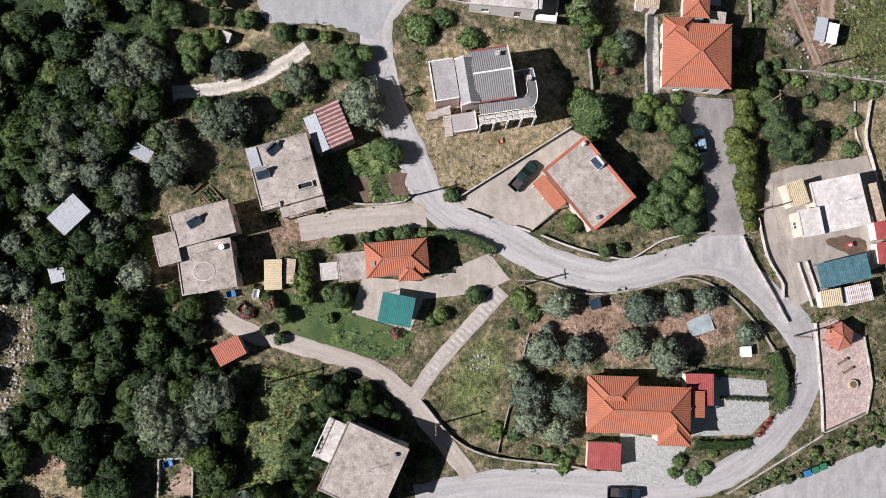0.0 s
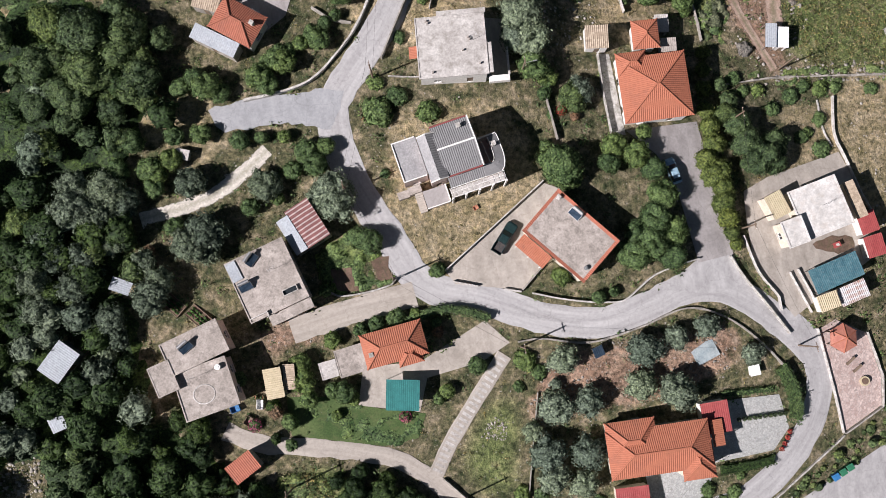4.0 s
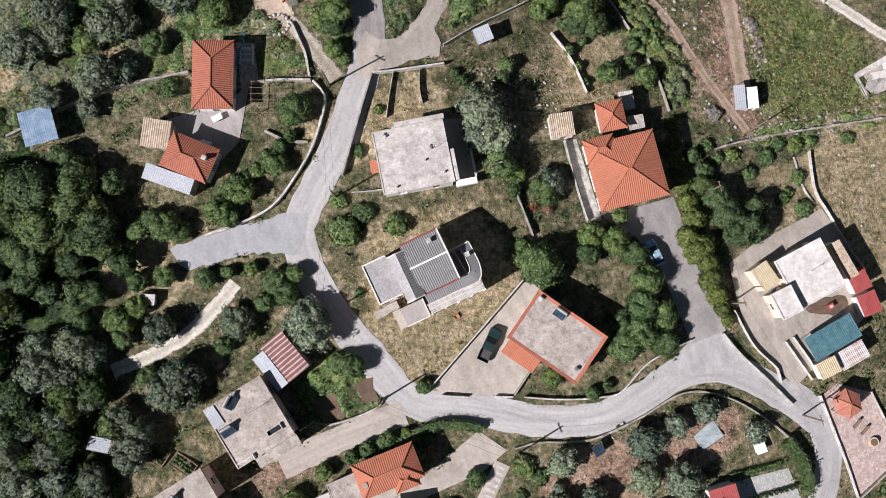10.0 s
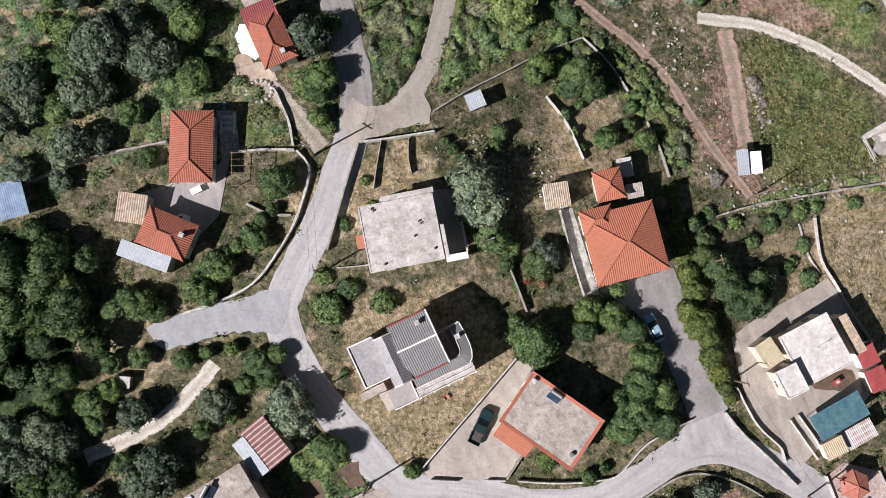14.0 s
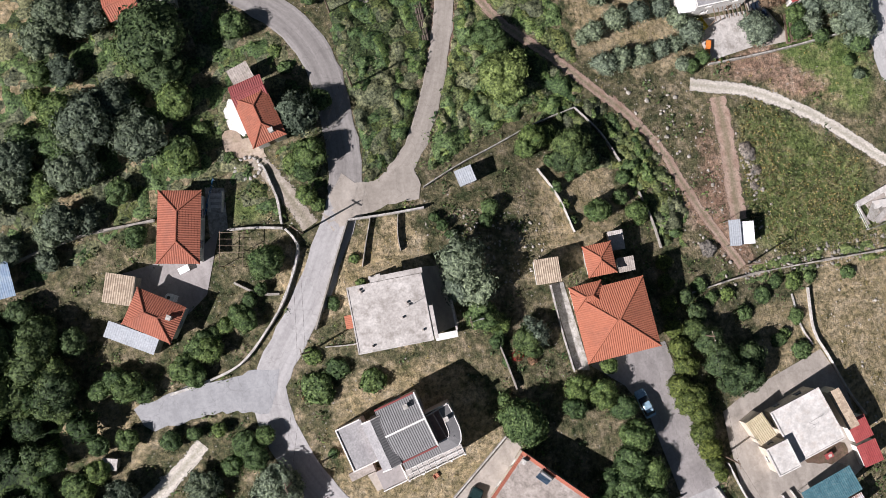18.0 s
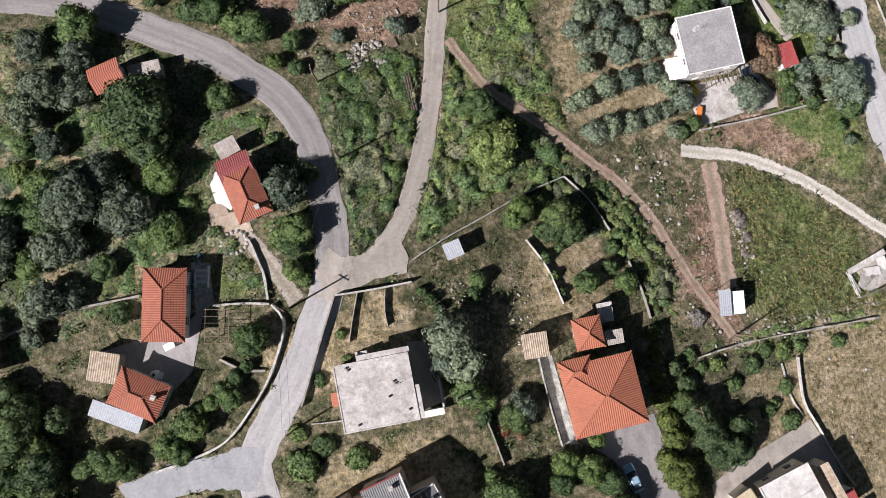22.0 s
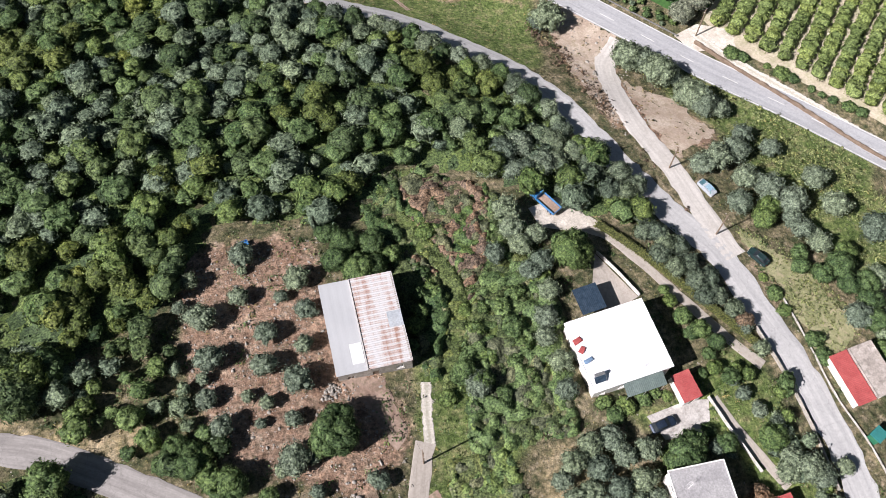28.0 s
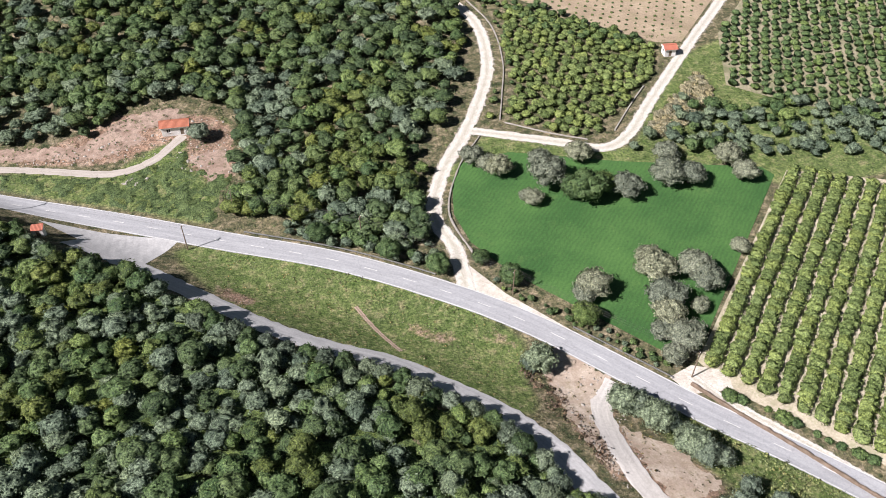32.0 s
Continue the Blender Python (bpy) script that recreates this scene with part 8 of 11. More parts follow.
def pickup(x, y, yaw, paint, label, dz=0.1):
    o = thing("pickup_truck", spot(x, y, yaw, dz), label, "pickup", "parked vehicles")
    part("bonnet", loft([(0.9, 0.86, 0.8, 0.35, 1.08), (2.2, 0.84, 0.76, 0.35, 1.0), (2.5, 0.72, 0.66, 0.42, 0.86)]), paint, o)
    part("cab", loft([(-0.9, 0.86, 0.82, 0.35, 1.12), (0.95, 0.86, 0.82, 0.35, 1.1)]), paint, o)
    part("cab_glass", loft([(-0.85, 0.78, 0.64, 1.08, 1.62), (0.3, 0.78, 0.64, 1.08, 1.64), (0.98, 0.76, 0.7, 1.06, 1.14)]), M_GLASS, o)
    part("cab_roof", loft([(-0.82, 0.62, 0.58, 1.6, 1.7), (0.28, 0.62, 0.58, 1.62, 1.7)]), paint, o)
    part("bed_floor", a_box(-1.75, 0, 0.5, 1.7, 1.6, 0.1), M_DARKMETAL, o)
    for s in (-0.8, 0.8):
        part("bed_side", a_box(-1.75, s, 0.45, 1.72, 0.08, 0.62, 0, 0.015), paint, o)
    part("tailgate", a_box(-2.58, 0, 0.45, 0.07, 1.66, 0.6, 0, 0.015), paint, o)
    for sx in (-1.6, 1.7):
        for sy in (-0.78, 0.78):
            wheel(o, sx, sy, 0.36)
    for s in (-0.55, 0.55):
        part("headlight", a_box(2.42, s, 0.66, 0.12, 0.28, 0.16, 0, 0.02), M_WHITEPAINT, o)


M_CARGREEN = mottled("dark_green_car_paint", (0.02, 0.045, 0.045), (0.03, 0.06, 0.06), 1.0, 3.0, None, 0, 0.25, 0.0, 0.3)
M_CARNAVY = mottled("dark_navy_car_paint", (0.02, 0.03, 0.05), (0.03, 0.045, 0.07), 1.0, 3.0, None, 0, 0.22, 0.0, 0.3)
M_CARPALE = mottled("pale_blue_car_paint", (0.32, 0.49, 0.6), (0.4, 0.57, 0.68), 1.0, 3.0, None, 0, 0.25, 0.0, 0.3)
M_YELLOW = mottled("yellow_plastic", (0.5, 0.46, 0.04), (0.6, 0.56, 0.07), 1.0, 3.0, None, 0, 0.5, 0.0)
M_ORANGE = mottled("orange_plastic", (0.6, 0.17, 0.03), (0.7, 0.24, 0.05), 1.0, 3.0, None, 0, 0.5, 0.0)
pickup(11.9, 20.6, 48.0, M_CARGREEN, "dark green pickup truck on the concrete forecourt")
pickup(27.6, -27.0, -4.0, M_CARNAVY, "dark blue pickup truck parked at the roadside", 0.08)
car(39.3, 26.4, 100.0, M_CARPALE, "pale blue car parked in the shaded drive")
car(97.9, 120.4, 118.0, M_CARGREEN, "dark green car parked beside the valley road", 4.0, 0.0)
car(68.9, 96.0, 8.0, M_CARNAVY, "dark car parked in the paved yard", 4.2)
car(76.6, 77.6, 100.0, M_CARNAVY, "dark car parked beside the grey-roofed house", 4.2)
lorry = thing("lorry", spot(63.8, 138.4, 118, 0.09), "blue lorry with a rusty open load bed", "lorry")
part("cab", loft([(1.3, 0.95, 0.92, 0.5, 2.0), (2.4, 0.95, 0.9, 0.5, 2.0), (2.9, 0.9, 0.85, 0.5, 1.3)]), M_BLUEPAINT, lorry)
part("windscreen", a_box(2.55, 0, 1.35, 0.5, 1.6, 0.5), M_GLASS, lorry)
part("bed_floor", a_box(-0.9, 0, 0.8, 4.1, 2.0, 0.15), M_EARTH, lorry)
for s in (-1.0, 1.0):
    part("bed_side", a_box(-0.9, s, 0.85, 4.1, 0.08, 0.6), M_BLUEPAINT, lorry)
part("tailgate", a_box(-2.95, 0, 0.85, 0.08, 1.9, 0.6), M_BLUEPAINT, lorry)
for sx in (-1.9, 1.9):
    for sy in (-0.9, 0.9):
        wheel(lorry, sx, sy, 0.45)
for k, (x, y, m, lb) in enumerate(((57.0, -24.6, M_BLUEPAINT, "blue wheeled rubbish bin at the kerb"), (58.3, -24.1, M_GREENPAINT, "green wheeled rubbish bin at the kerb"), (59.6, -23.6, M_GREENPAINT, "green wheeled rubbish bin at the kerb"))):
    o = thing("rubbish_bin", spot(x, y, 20, 0.06), lb, "bin", "roadside bins")
    part("body", loft([(-0.55, 0.4, 0.46, 0.12, 1.05), (0.55, 0.4, 0.46, 0.12, 1.05)]), m, o)
    part("lid", a_box(0, 0, 1.06, 1.16, 1.0, 0.09, 0, 0.03), m, o)
    for sx in (-0.42, 0.42):
        part("castor", a_tube((sx, -0.3, 0.08), (sx, -0.24, 0.08), 0.08, sides=10), M_RUBBER, o)
for x, y, m, lb in ((66.2, 77.2, M_YELLOW, "yellow plastic ride-on toy on the terrace"), (66.8, 75.0, M_ORANGE, "orange garden cart on the terrace"), (66.3, 73.9, M_ORANGE, "orange garden cart on the terrace")):
    o = thing("garden_cart", spot(x, y, 70, 0.1), lb, "cart")
    part("tray", loft([(-0.6, 0.3, 0.45, 0.3, 0.75), (0.6, 0.3, 0.42, 0.3, 0.75)]), m, o)
    part("handle", a_tube((-0.6, 0, 0.6), (-1.1, 0, 0.8), 0.03), M_METAL, o)
    for s in (-0.3, 0.3):
        part("wheel", a_tube((0.2, s - 0.05, 0.18), (0.2, s + 0.05, 0.18), 0.18, sides=12), M_RUBBER, o)

# ---- poles and wires ----
def pole(x, y, h, label="weathered timber utility pole with a cross-arm", arm=0.0, lamp=False):
    o = thing("utility_pole", spot(x, y, arm), label, "pole", "utility poles")
    part("shaft", a_tube((0, 0, -0.6), (0, 0, h), 0.15, 0.1, 8), M_WOOD, o)
    part("cross_arm", a_box(0, 0, h - 0.5, 0.1, 1.5, 0.1), M_WOOD, o)
    for s in (-0.6, 0.0, 0.6):
        part("insulator", a_tube((0, s, h - 0.4), (0, s, h - 0.22), 0.05, 0.03), M_WHITEPAINT, o)
    if lamp:
        part("lamp_arm", a_tube((0, 0, h - 1.2), (1.3, 0, h - 0.9), 0.035), M_METAL, o)
        part("lamp_head", a_box(1.5, 0, h - 0.95, 0.55, 0.2, 0.1, 0, 0.02), M_METAL, o)
    return (x, y, gz(x, y) + h - 0.25)


def wire(a, b, off, sag, r=0.013):
    a, b = Vector(a), Vector(b)
    d = (b - a).normalized()
    s = Vector((-d.y, d.x, 0)) * off
    bm = bmesh.new()
    prev = None
    for i in range(13):
        t = i / 12
        p = a.lerp(b, t) + s - Vector((0, 0, sag * 4 * t * (1 - t)))
        if prev is not None:
            tube(bm, prev, p, r, sides=4)
        prev = p
    bmesh.ops.remove_doubles(bm, verts=bm.verts, dist=0.0005)
    tagged(part("overhead_wire", bm, M_DARKMETAL), "thin dark overhead power wire", "wire", "overhead wires", "structure")


VILLAGE = [pole(11.5, 4.4, 7.0), pole(-5.0, 17.4, 7.0, lamp=True), pole(-9.5, 31.0, 7.0), pole(-3.0, 46.6, 7.0), pole(0.4, 62.2, 7.5, arm=40), pole(12.2, 80.4, 7.0), pole(12.0, 92.0, 7.0)]
for a, b in zip(VILLAGE, VILLAGE[1:]):
    for off in (-0.5, 0.5):
        wire(a, b, off, 0.5)
EAST = [pole(54.2, -3.2, 7.0), pole(48.2, 16.0, 7.0), pole(50.6, 33.0, 7.0), pole(61.5, 40.6, 7.0, arm=30)]
for a, b in zip(EAST, EAST[1:]):
    wire(a, b, 0.0, 0.5)
wire(VILLAGE[0], EAST[0], 0.0, 0.7)
wire(VILLAGE[0], (-1.0, -16.0, gz(-1, -16) + 6.5), 0.0, 0.7)
pole(-1.0, -16.2, 6.8)
pole(-24.5, -9.5, 6.8)
pole(18.8, 44.4, 6.5, "grey steel street lamp pole by the flat-roofed house", lamp=True)
ROADSIDE = [pole(-70.0, 283.4, 8.0, arm=-28), pole(-33.4, 264.5, 8.0, arm=-28), pole(10.9, 240.5, 8.0, arm=-30)]
for a, b in zip(ROADSIDE, ROADSIDE[1:]):
    for off in (-0.6, 0.0, 0.6):
        wire(a, b, off, 0.8)
LINES = [pole(23.0, 250.5, 8.0, arm=-32), pole(52.0, 233.0, 8.0, arm=-36), pole(82.0, 206.6, 8.0, arm=-45), pole(110.8, 174.5, 8.0, arm=-45), pole(140.0, 141.5, 8.0, arm=-45)]
for a, b in zip([ROADSIDE[2]] + LINES, LINES):
    for off in (-0.6, 0.0, 0.6):
        wire(a, b, off, 0.7)
for a, b in (((86.5, 126.5), (91.8, 112.0)), ((84.0, 142.0), (86.5, 126.5))):
    wire(pole(a[0] + 6, a[1], 7.0), (b[0] + 6, b[1], gz(b[0] + 6, b[1]) + 6.75), 0.0, 0.4)
wire((28.6, 112.6, gz(28.6, 112.6) + 4.6), (31.4, 99.0, gz(31.4, 99) + 6.5), 0.0, 0.4)
pole(31.6, 98.6, 6.8)

# ---- guard rails ----
def guard_rail(i0, i1, off):
    line = [q + s * off for q, s in zip(ml, sides_of(ml))][i0:i1]
    o = thing("guard_rail", Matrix.Identity(4), "galvanised steel guard rail along the main road", "guard rail", "guard rails")
    bm = bmesh.new()
    rows = []
    for q in line:
        g = gz(q.x, q.y)
        rows.append([bm.verts.new((q.x, q.y, g + z)) for z in (0.45, 0.78)] + [bm.verts.new((q.x + 0.05, q.y + 0.07, g + z)) for z in (0.78, 0.45)])
    for a, b in zip(rows, rows[1:]):
        for k in range(4):
            bm.faces.new((a[k], b[k], b[(k + 1) % 4], a[(k + 1) % 4]))
    bm.faces.new(rows[0][::-1]), bm.faces.new(rows[-1])
    bmesh.ops.recalc_face_normals(bm, faces=bm.faces)
    part("rail", bm, M_METAL, o)
    for q in line[::1]:
        part("post", a_box(q.x - 0.02, q.y - 0.03, gz(q.x, q.y) - 0.4, 0.08, 0.08, 1.15), M_METAL, o)


def main_index(x, y):
    return min(range(len(ml)), key=lambda i: (ml[i].x - x) ** 2 + (ml[i].y - y) ** 2)


guard_rail(main_index(23, 241), main_index(66, 213), 3.7)
guard_rail(main_index(88, 192), main_index(106, 171), 3.8)

# ---- ribs of the footpath ----
fpath = bpy.data.objects["footpath_ramp"]
fl = curve_points([(8.9, 3.7), (3.0, -2.8), (-1.2, -7.6), (-4.1, -11.8)], 0.42)
for i in range(1, len(fl) - 2, 2):
    part("slab", strip_mesh(fl[i:i + 2], [-0.75, 0.75], 0.135), M_ROOFPALE, fpath)

# ---- trees that stand singly ----
# olives in the stony garden
for x, y, r in ((17.2, 1.5, 2.6), (29.2, 0.9, 2.9), (34.5, 1.8, 2.1), (39.3, 2.4, 2.1), (15.0, -5.2, 2.9), (19.8, -5.3, 2.7), (28.0, -4.1, 2.6), (33.1, -6.1, 3.3), (45.7, -2.8, 2.0), (18.6, -12.7, 2.9), (12.5, -11.4, 3.1), (12.8, -15.2, 2.7), (17.2, -17.2, 2.6), (10.9, -8.0, 1.7), (15.6, -1.8, 1.0), (14.3, -3.5, 1.2),):
    plant("olive", x, y, r, group="olives in the stony garden")
# shrubs by the cream villa
for x, y, r in ((36.1, -22.2, 1.3), (40.2, -23.5, 1.2), (38.3, -24.9, 1.3), (41.6, -21.1, 0.8), (35.4, -24.0, 1.1), (18.1, -22.4, 1.6), (16.1, -20.8, 1.2), (13.6, -20.3, 1.0), (10.6, -17.7, 1.2), (19.3, -20.4, 1.0), (8.0, -17.2, 1.4), (11.7, 2.4, 1.8), (13.4, 0.3, 1.3), (10.1, -1.4, 1.0),):
    plant("bush", x, y, r, group="shrubs by the cream villa")
# trees above the tiled drive
for x, y, r in ((30.5, 31.5, 2.3), (33.6, 29.6, 2.3), (36.0, 27.0, 2.1), (36.2, 23.0, 2.5), (34.5, 19.5, 2.8), (33.1, 16.1, 2.8), (30.6, 14.7, 2.6), (36.9, 17.1, 2.5), (36.2, 13.7, 2.5), (31.6, 17.9, 2.3), (29.3, 29.0, 1.8), (29.4, 15.3, 2.1), (35.8, 32.9, 1.3),):
    plant("broad", x, y, r, group="trees above the tiled drive")
# garden trees round the court
for x, y, r in ((21.6, 30.0, 3.1), (23.3, 27.8, 1.9), (21.0, 28.6, 1.9), (19.0, 13.6, 1.6), (24.2, 9.5, 1.2), (26.6, 10.0, 0.9), (20.5, 44.8, 2.5), (22.4, 43.1, 1.8), (1.3, 17.6, 1.2), (21.6, 40.7, 1.2),):
    plant("broad", x, y, r, group="garden trees round the court")
# hedge trees along the drive
for x, y, r in ((48.7, 44.5, 1.5), (47.9, 41.8, 1.5), (47.2, 38.6, 1.6), (46.9, 35.0, 1.8), (46.7, 32.4, 2.0), (46.6, 29.6, 2.2), (44.8, 27.3, 2.2), (46.3, 25.2, 2.4), (46.6, 22.7, 2.2), (46.1, 20.4, 2.3), (46.3, 17.9, 2.2), (46.5, 15.6, 1.6), (46.9, 13.8, 1.3), (45.1, 24.5, 2.0),):
    plant("fruit", x, y, r * 0.88, group="hedge trees along the drive")
# dark trees beside the hedge
for x, y, r in ((49.7, 34.1, 1.9), (51.1, 31.8, 2.4), (51.7, 28.7, 2.8), (53.2, 26.4, 3.2), (56.1, 28.0, 2.5), (51.1, 36.3, 1.5), (50.1, 38.9, 1.3), (55.6, 25.1, 2.1), (51.9, 25.6, 1.8),):
    plant("dark", x, y, r, group="dark trees beside the hedge")
# young garden trees
for x, y, r in ((62.1, 28.9, 1.3), (65.1, 26.4, 1.6), (58.4, 34.1, 1.3), (66.1, 31.3, 1.3), (63.4, 29.4, 1.0), (62.1, 35.7, 1.4), (56.7, 37.5, 1.2), (54.2, 37.6, 1.1), (53.0, 39.8, 1.3), (67.6, 36.4, 1.4), (76.6, 35.2, 1.2), (64.8, 37.1, 1.2), (70.4, 36.3, 1.0),):
    plant("bush", x, y, r, group="young garden trees")
# garden olives by the flat roof
for x, y, r in ((20.1, 52.5, 3.6), (20.6, 49.4, 3.4), (18.6, 49.7, 2.6), (26.9, 40.2, 2.1), (26.6, 41.7, 1.4),):
    plant("olive", x, y, r, group="garden olives by the flat roof")
# shrubs round the unfinished house
for x, y, r in ((-3.3, 41.6, 2.4), (-0.0, 43.4, 1.6), (-2.8, 45.9, 1.3), (1.8, 51.9, 1.1), (6.1, 57.0, 0.8), (6.8, 50.3, 0.9), (3.9, 40.4, 1.8), (-2.6, 40.7, 1.6), (1.8, 17.7, 1.1), (0.8, 17.4, 0.9), (22.2, 37.6, 0.8), (6.0, 53.6, 0.7), (-3.7, 32.7, 0.8),):
    plant("bush", x, y, r, group="shrubs round the unfinished house")
# trees over the meadow fence
for x, y, r in ((21.7, 29.1, 3.0), (20.9, 30.7, 2.2), (22.2, 27.4, 2.0), (21.1, 44.6, 1.9), (22.4, 42.7, 1.4), (20.3, 32.7, 1.2), (40.9, 54.4, 2.0), (47.0, 53.0, 1.7), (42.0, 54.5, 1.5),):
    plant("broad", x, y, r, group="trees over the meadow fence")
# olive over the sheet-roofed shed
for x, y, r in ((-11.5, 31.3, 2.9), (-11.0, 29.1, 3.1), (-13.2, 30.6, 2.4), (-10.0, 30.6, 2.1),):
    plant("olive", x, y, r, group="olive over the sheet-roofed shed")
# kitchen garden shrubs
for x, y, r in ((-7.6, 23.4, 2.1), (-8.9, 24.2, 1.6), (-14.9, 17.6, 1.1), (-14.6, 19.0, 0.9)):
    plant("broad", x, y, r, group="kitchen garden shrubs")
# trees by the upper gardens
for x, y, r in ((-5.0, 59.3, 2.3), (-16.2, 51.1, 1.7), (-18.9, 49.2, 2.0), (-18.0, 48.1, 1.8), (-10.5, 54.2, 1.4), (-12.5, 53.1, 1.2), (-14.3, 52.3, 1.2), (-8.5, 55.4, 1.2), (-16.9, 66.4, 1.0), (-6.7, 56.3, 1.0),):
    plant("broad", x, y, r, group="trees by the upper gardens")
# trees round the green awning house
for x, y, r in ((-15.4, 10.4, 1.4), (-11.1, 11.0, 1.2), (-8.8, 11.4, 1.4), (-5.8, 11.8, 1.5), (-20.4, 5.3, 2.2), (-20.2, 7.7, 1.7), (-15.0, 2.7, 1.8), (-16.6, -0.4, 0.9), (4.6, 2.8, 1.6), (-0.3, -0.0, 1.3), (-1.8, -0.9, 1.0), (-16.6, 3.2, 1.3), (-25.0, 2.4, 1.2), (-13.8, 1.5, 1.2), (-2.9, 11.8, 1.1), (-0.3, 10.2, 1.0), (-20.0, 2.6, 1.5),):
    plant("broad", x, y, r, group="trees round the green awning house")
# small russet trees
for x, y, r in ((-24.9, 1.7, 1.2), (-0.1, 8.8, 1.0), (-38.3, 27.2, 1.0), (25.6, 36.8, 0.8),):
    plant("russet", x, y, r, "small tree with reddish-brown leaves", group="small russet trees")
# trees below the lower lane
for x, y, r in ((-23.1, -0.1, 1.5), (-29.1, 7.1, 1.2), (-14.7, -9.0, 1.3), (-15.8, -11.1, 1.8), (-11.8, -12.5, 2.2), (-8.7, -13.9, 1.7), (-7.0, -14.8, 1.2), (-13.5, -15.3, 1.3), (-18.3, -9.9, 1.3), (-17.1, -12.7, 1.7), (-19.6, -11.5, 1.2), (-21.6, -8.3, 1.2), (-11.0, -10.8, 1.3), (-18.4, -17.7, 1.4), (-2.4, -21.7, 1.2), (-3.2, -23.4, 1.2), (-16.4, -16.5, 1.0), (-23.6, -3.4, 1.0), (-25.6, -2.1, 0.9), (-35.5, 1.1, 2.2), (-37.9, 3.1, 1.7), (-35.6, -2.5, 1.7),):
    plant("broad", x, y, r, group="trees below the lower lane")
# olives above the lower lane
for x, y, r in ((-23.8, -21.5, 2.4), (-32.2, -11.2, 2.9), (-34.6, -14.0, 2.9), (-30.8, -10.5, 2.2), (-40.8, -10.4, 2.6), (-39.5, -15.9, 3.1), (-37.0, -17.6, 2.6), (-40.8, -13.6, 2.6), (-38.2, -14.4, 2.4), (-35.5, -10.5, 2.2),):
    plant("olive", x, y, r, group="olives above the lower lane")
# olives by the chalk track
for x, y, r in ((-30.8, 35.5, 2.5), (-29.8, 28.2, 3.1), (-32.2, 26.9, 2.8), (-30.0, 25.5, 2.1), (-20.9, 33.6, 2.3), (-19.8, 33.7, 1.8), (-42.1, 36.1, 3.1), (-40.2, 34.0, 2.4), (-47.1, 34.3, 3.1), (-51.0, 31.4, 2.9), (-53.9, 25.9, 3.0), (-46.8, 27.8, 2.6), (-38.8, 20.4, 2.9), (-37.2, 22.6, 2.3), (-44.3, 32.7, 2.7), (-50.5, 28.1, 2.6), (-42.7, 29.1, 2.2), (-44.4, 18.4, 2.4), (-48.6, 23.9, 2.6), (-53.6, 21.8, 2.6), (-46.1, 25.2, 2.2), (-46.6, 37.5, 2.4), (-39.2, 25.6, 2.2),):
    plant("wild", x, y, r, group="olives by the chalk track")
# broadleaf trees by the chalk track
for x, y, r in ((-37.7, 42.5, 2.0), (-36.1, 38.6, 1.8), (-33.1, 39.4, 1.8), (-36.1, 35.8, 1.7), (-28.4, 42.3, 1.7), (-34.2, 29.9, 1.5), (-13.2, 35.2, 2.0), (-14.2, 37.6, 1.8), (-11.3, 37.7, 1.5), (-16.5, 35.3, 1.5), (-23.4, 31.0, 1.5), (-19.3, 31.6, 1.1), (-23.2, 40.5, 1.5), (-20.1, 40.5, 1.1), (-16.9, 40.1, 1.1), (-35.2, 37.6, 1.7), (-40.3, 39.0, 1.7), (-32.0, 42.5, 1.5), (-26.5, 48.7, 2.2), (-27.8, 50.4, 1.7), (-24.9, 47.6, 1.7), (-30.1, 49.4, 1.5),):
    plant("broad", x, y, r, group="broadleaf trees by the chalk track")
# dark trees at the upper edge
for x, y, r in ((-46.0, 60.8, 2.9), (-48.2, 54.8, 3.0), (-45.1, 55.7, 2.6), (-42.3, 54.1, 2.6), (-37.5, 57.8, 2.6), (-34.7, 52.9, 2.9), (-36.3, 50.0, 2.7), (-38.5, 53.9, 2.6), (-40.7, 57.9, 2.5), (-46.2, 51.1, 2.6), (-49.6, 49.6, 2.6), (-43.7, 49.7, 2.1), (-31.7, 56.4, 2.1), (-35.0, 58.9, 2.3), (-35.1, 48.2, 2.0), (-39.9, 49.5, 1.9), (-49.7, 43.9, 2.3), (-45.9, 47.0, 2.1),):
    plant("dark", x, y, r, group="dark trees at the upper edge")
# broadleaf trees of the upper slope
for x, y, r in ((-5.2, 59.4, 2.3), (-4.0, 60.0, 1.7), (7.4, 79.3, 1.8), (-9.8, 52.9, 1.8), (-15.1, 50.5, 1.9), (-15.5, 52.2, 1.4), (-17.4, 50.8, 1.4), (-20.8, 67.2, 1.3)):
    plant("broad", x, y, r, group="broadleaf trees of the upper slope")
# trees of the walled plot
for x, y, r in ((33.0, 83.4, 2.3), (33.8, 81.6, 1.8), (35.0, 67.2, 2.1), (33.4, 66.0, 1.8), (42.2, 54.4, 1.4), (46.7, 58.3, 1.2), (45.3, 55.6, 1.3), (25.9, 58.9, 1.4), (25.0, 57.2, 1.2), (24.2, 64.3, 0.8), (36.6, 63.5, 1.1), (36.3, 59.4, 1.0), (18.8, 58.1, 0.9), (19.6, 56.7, 0.9), (18.0, 59.6, 0.8), (37.3, 67.1, 1.5), (38.8, 60.4, 0.8), (47.3, 51.6, 1.0), (36.8, 56.7, 0.8), (37.3, 54.1, 0.7),):
    plant("broad", x, y, r, group="trees of the walled plot")
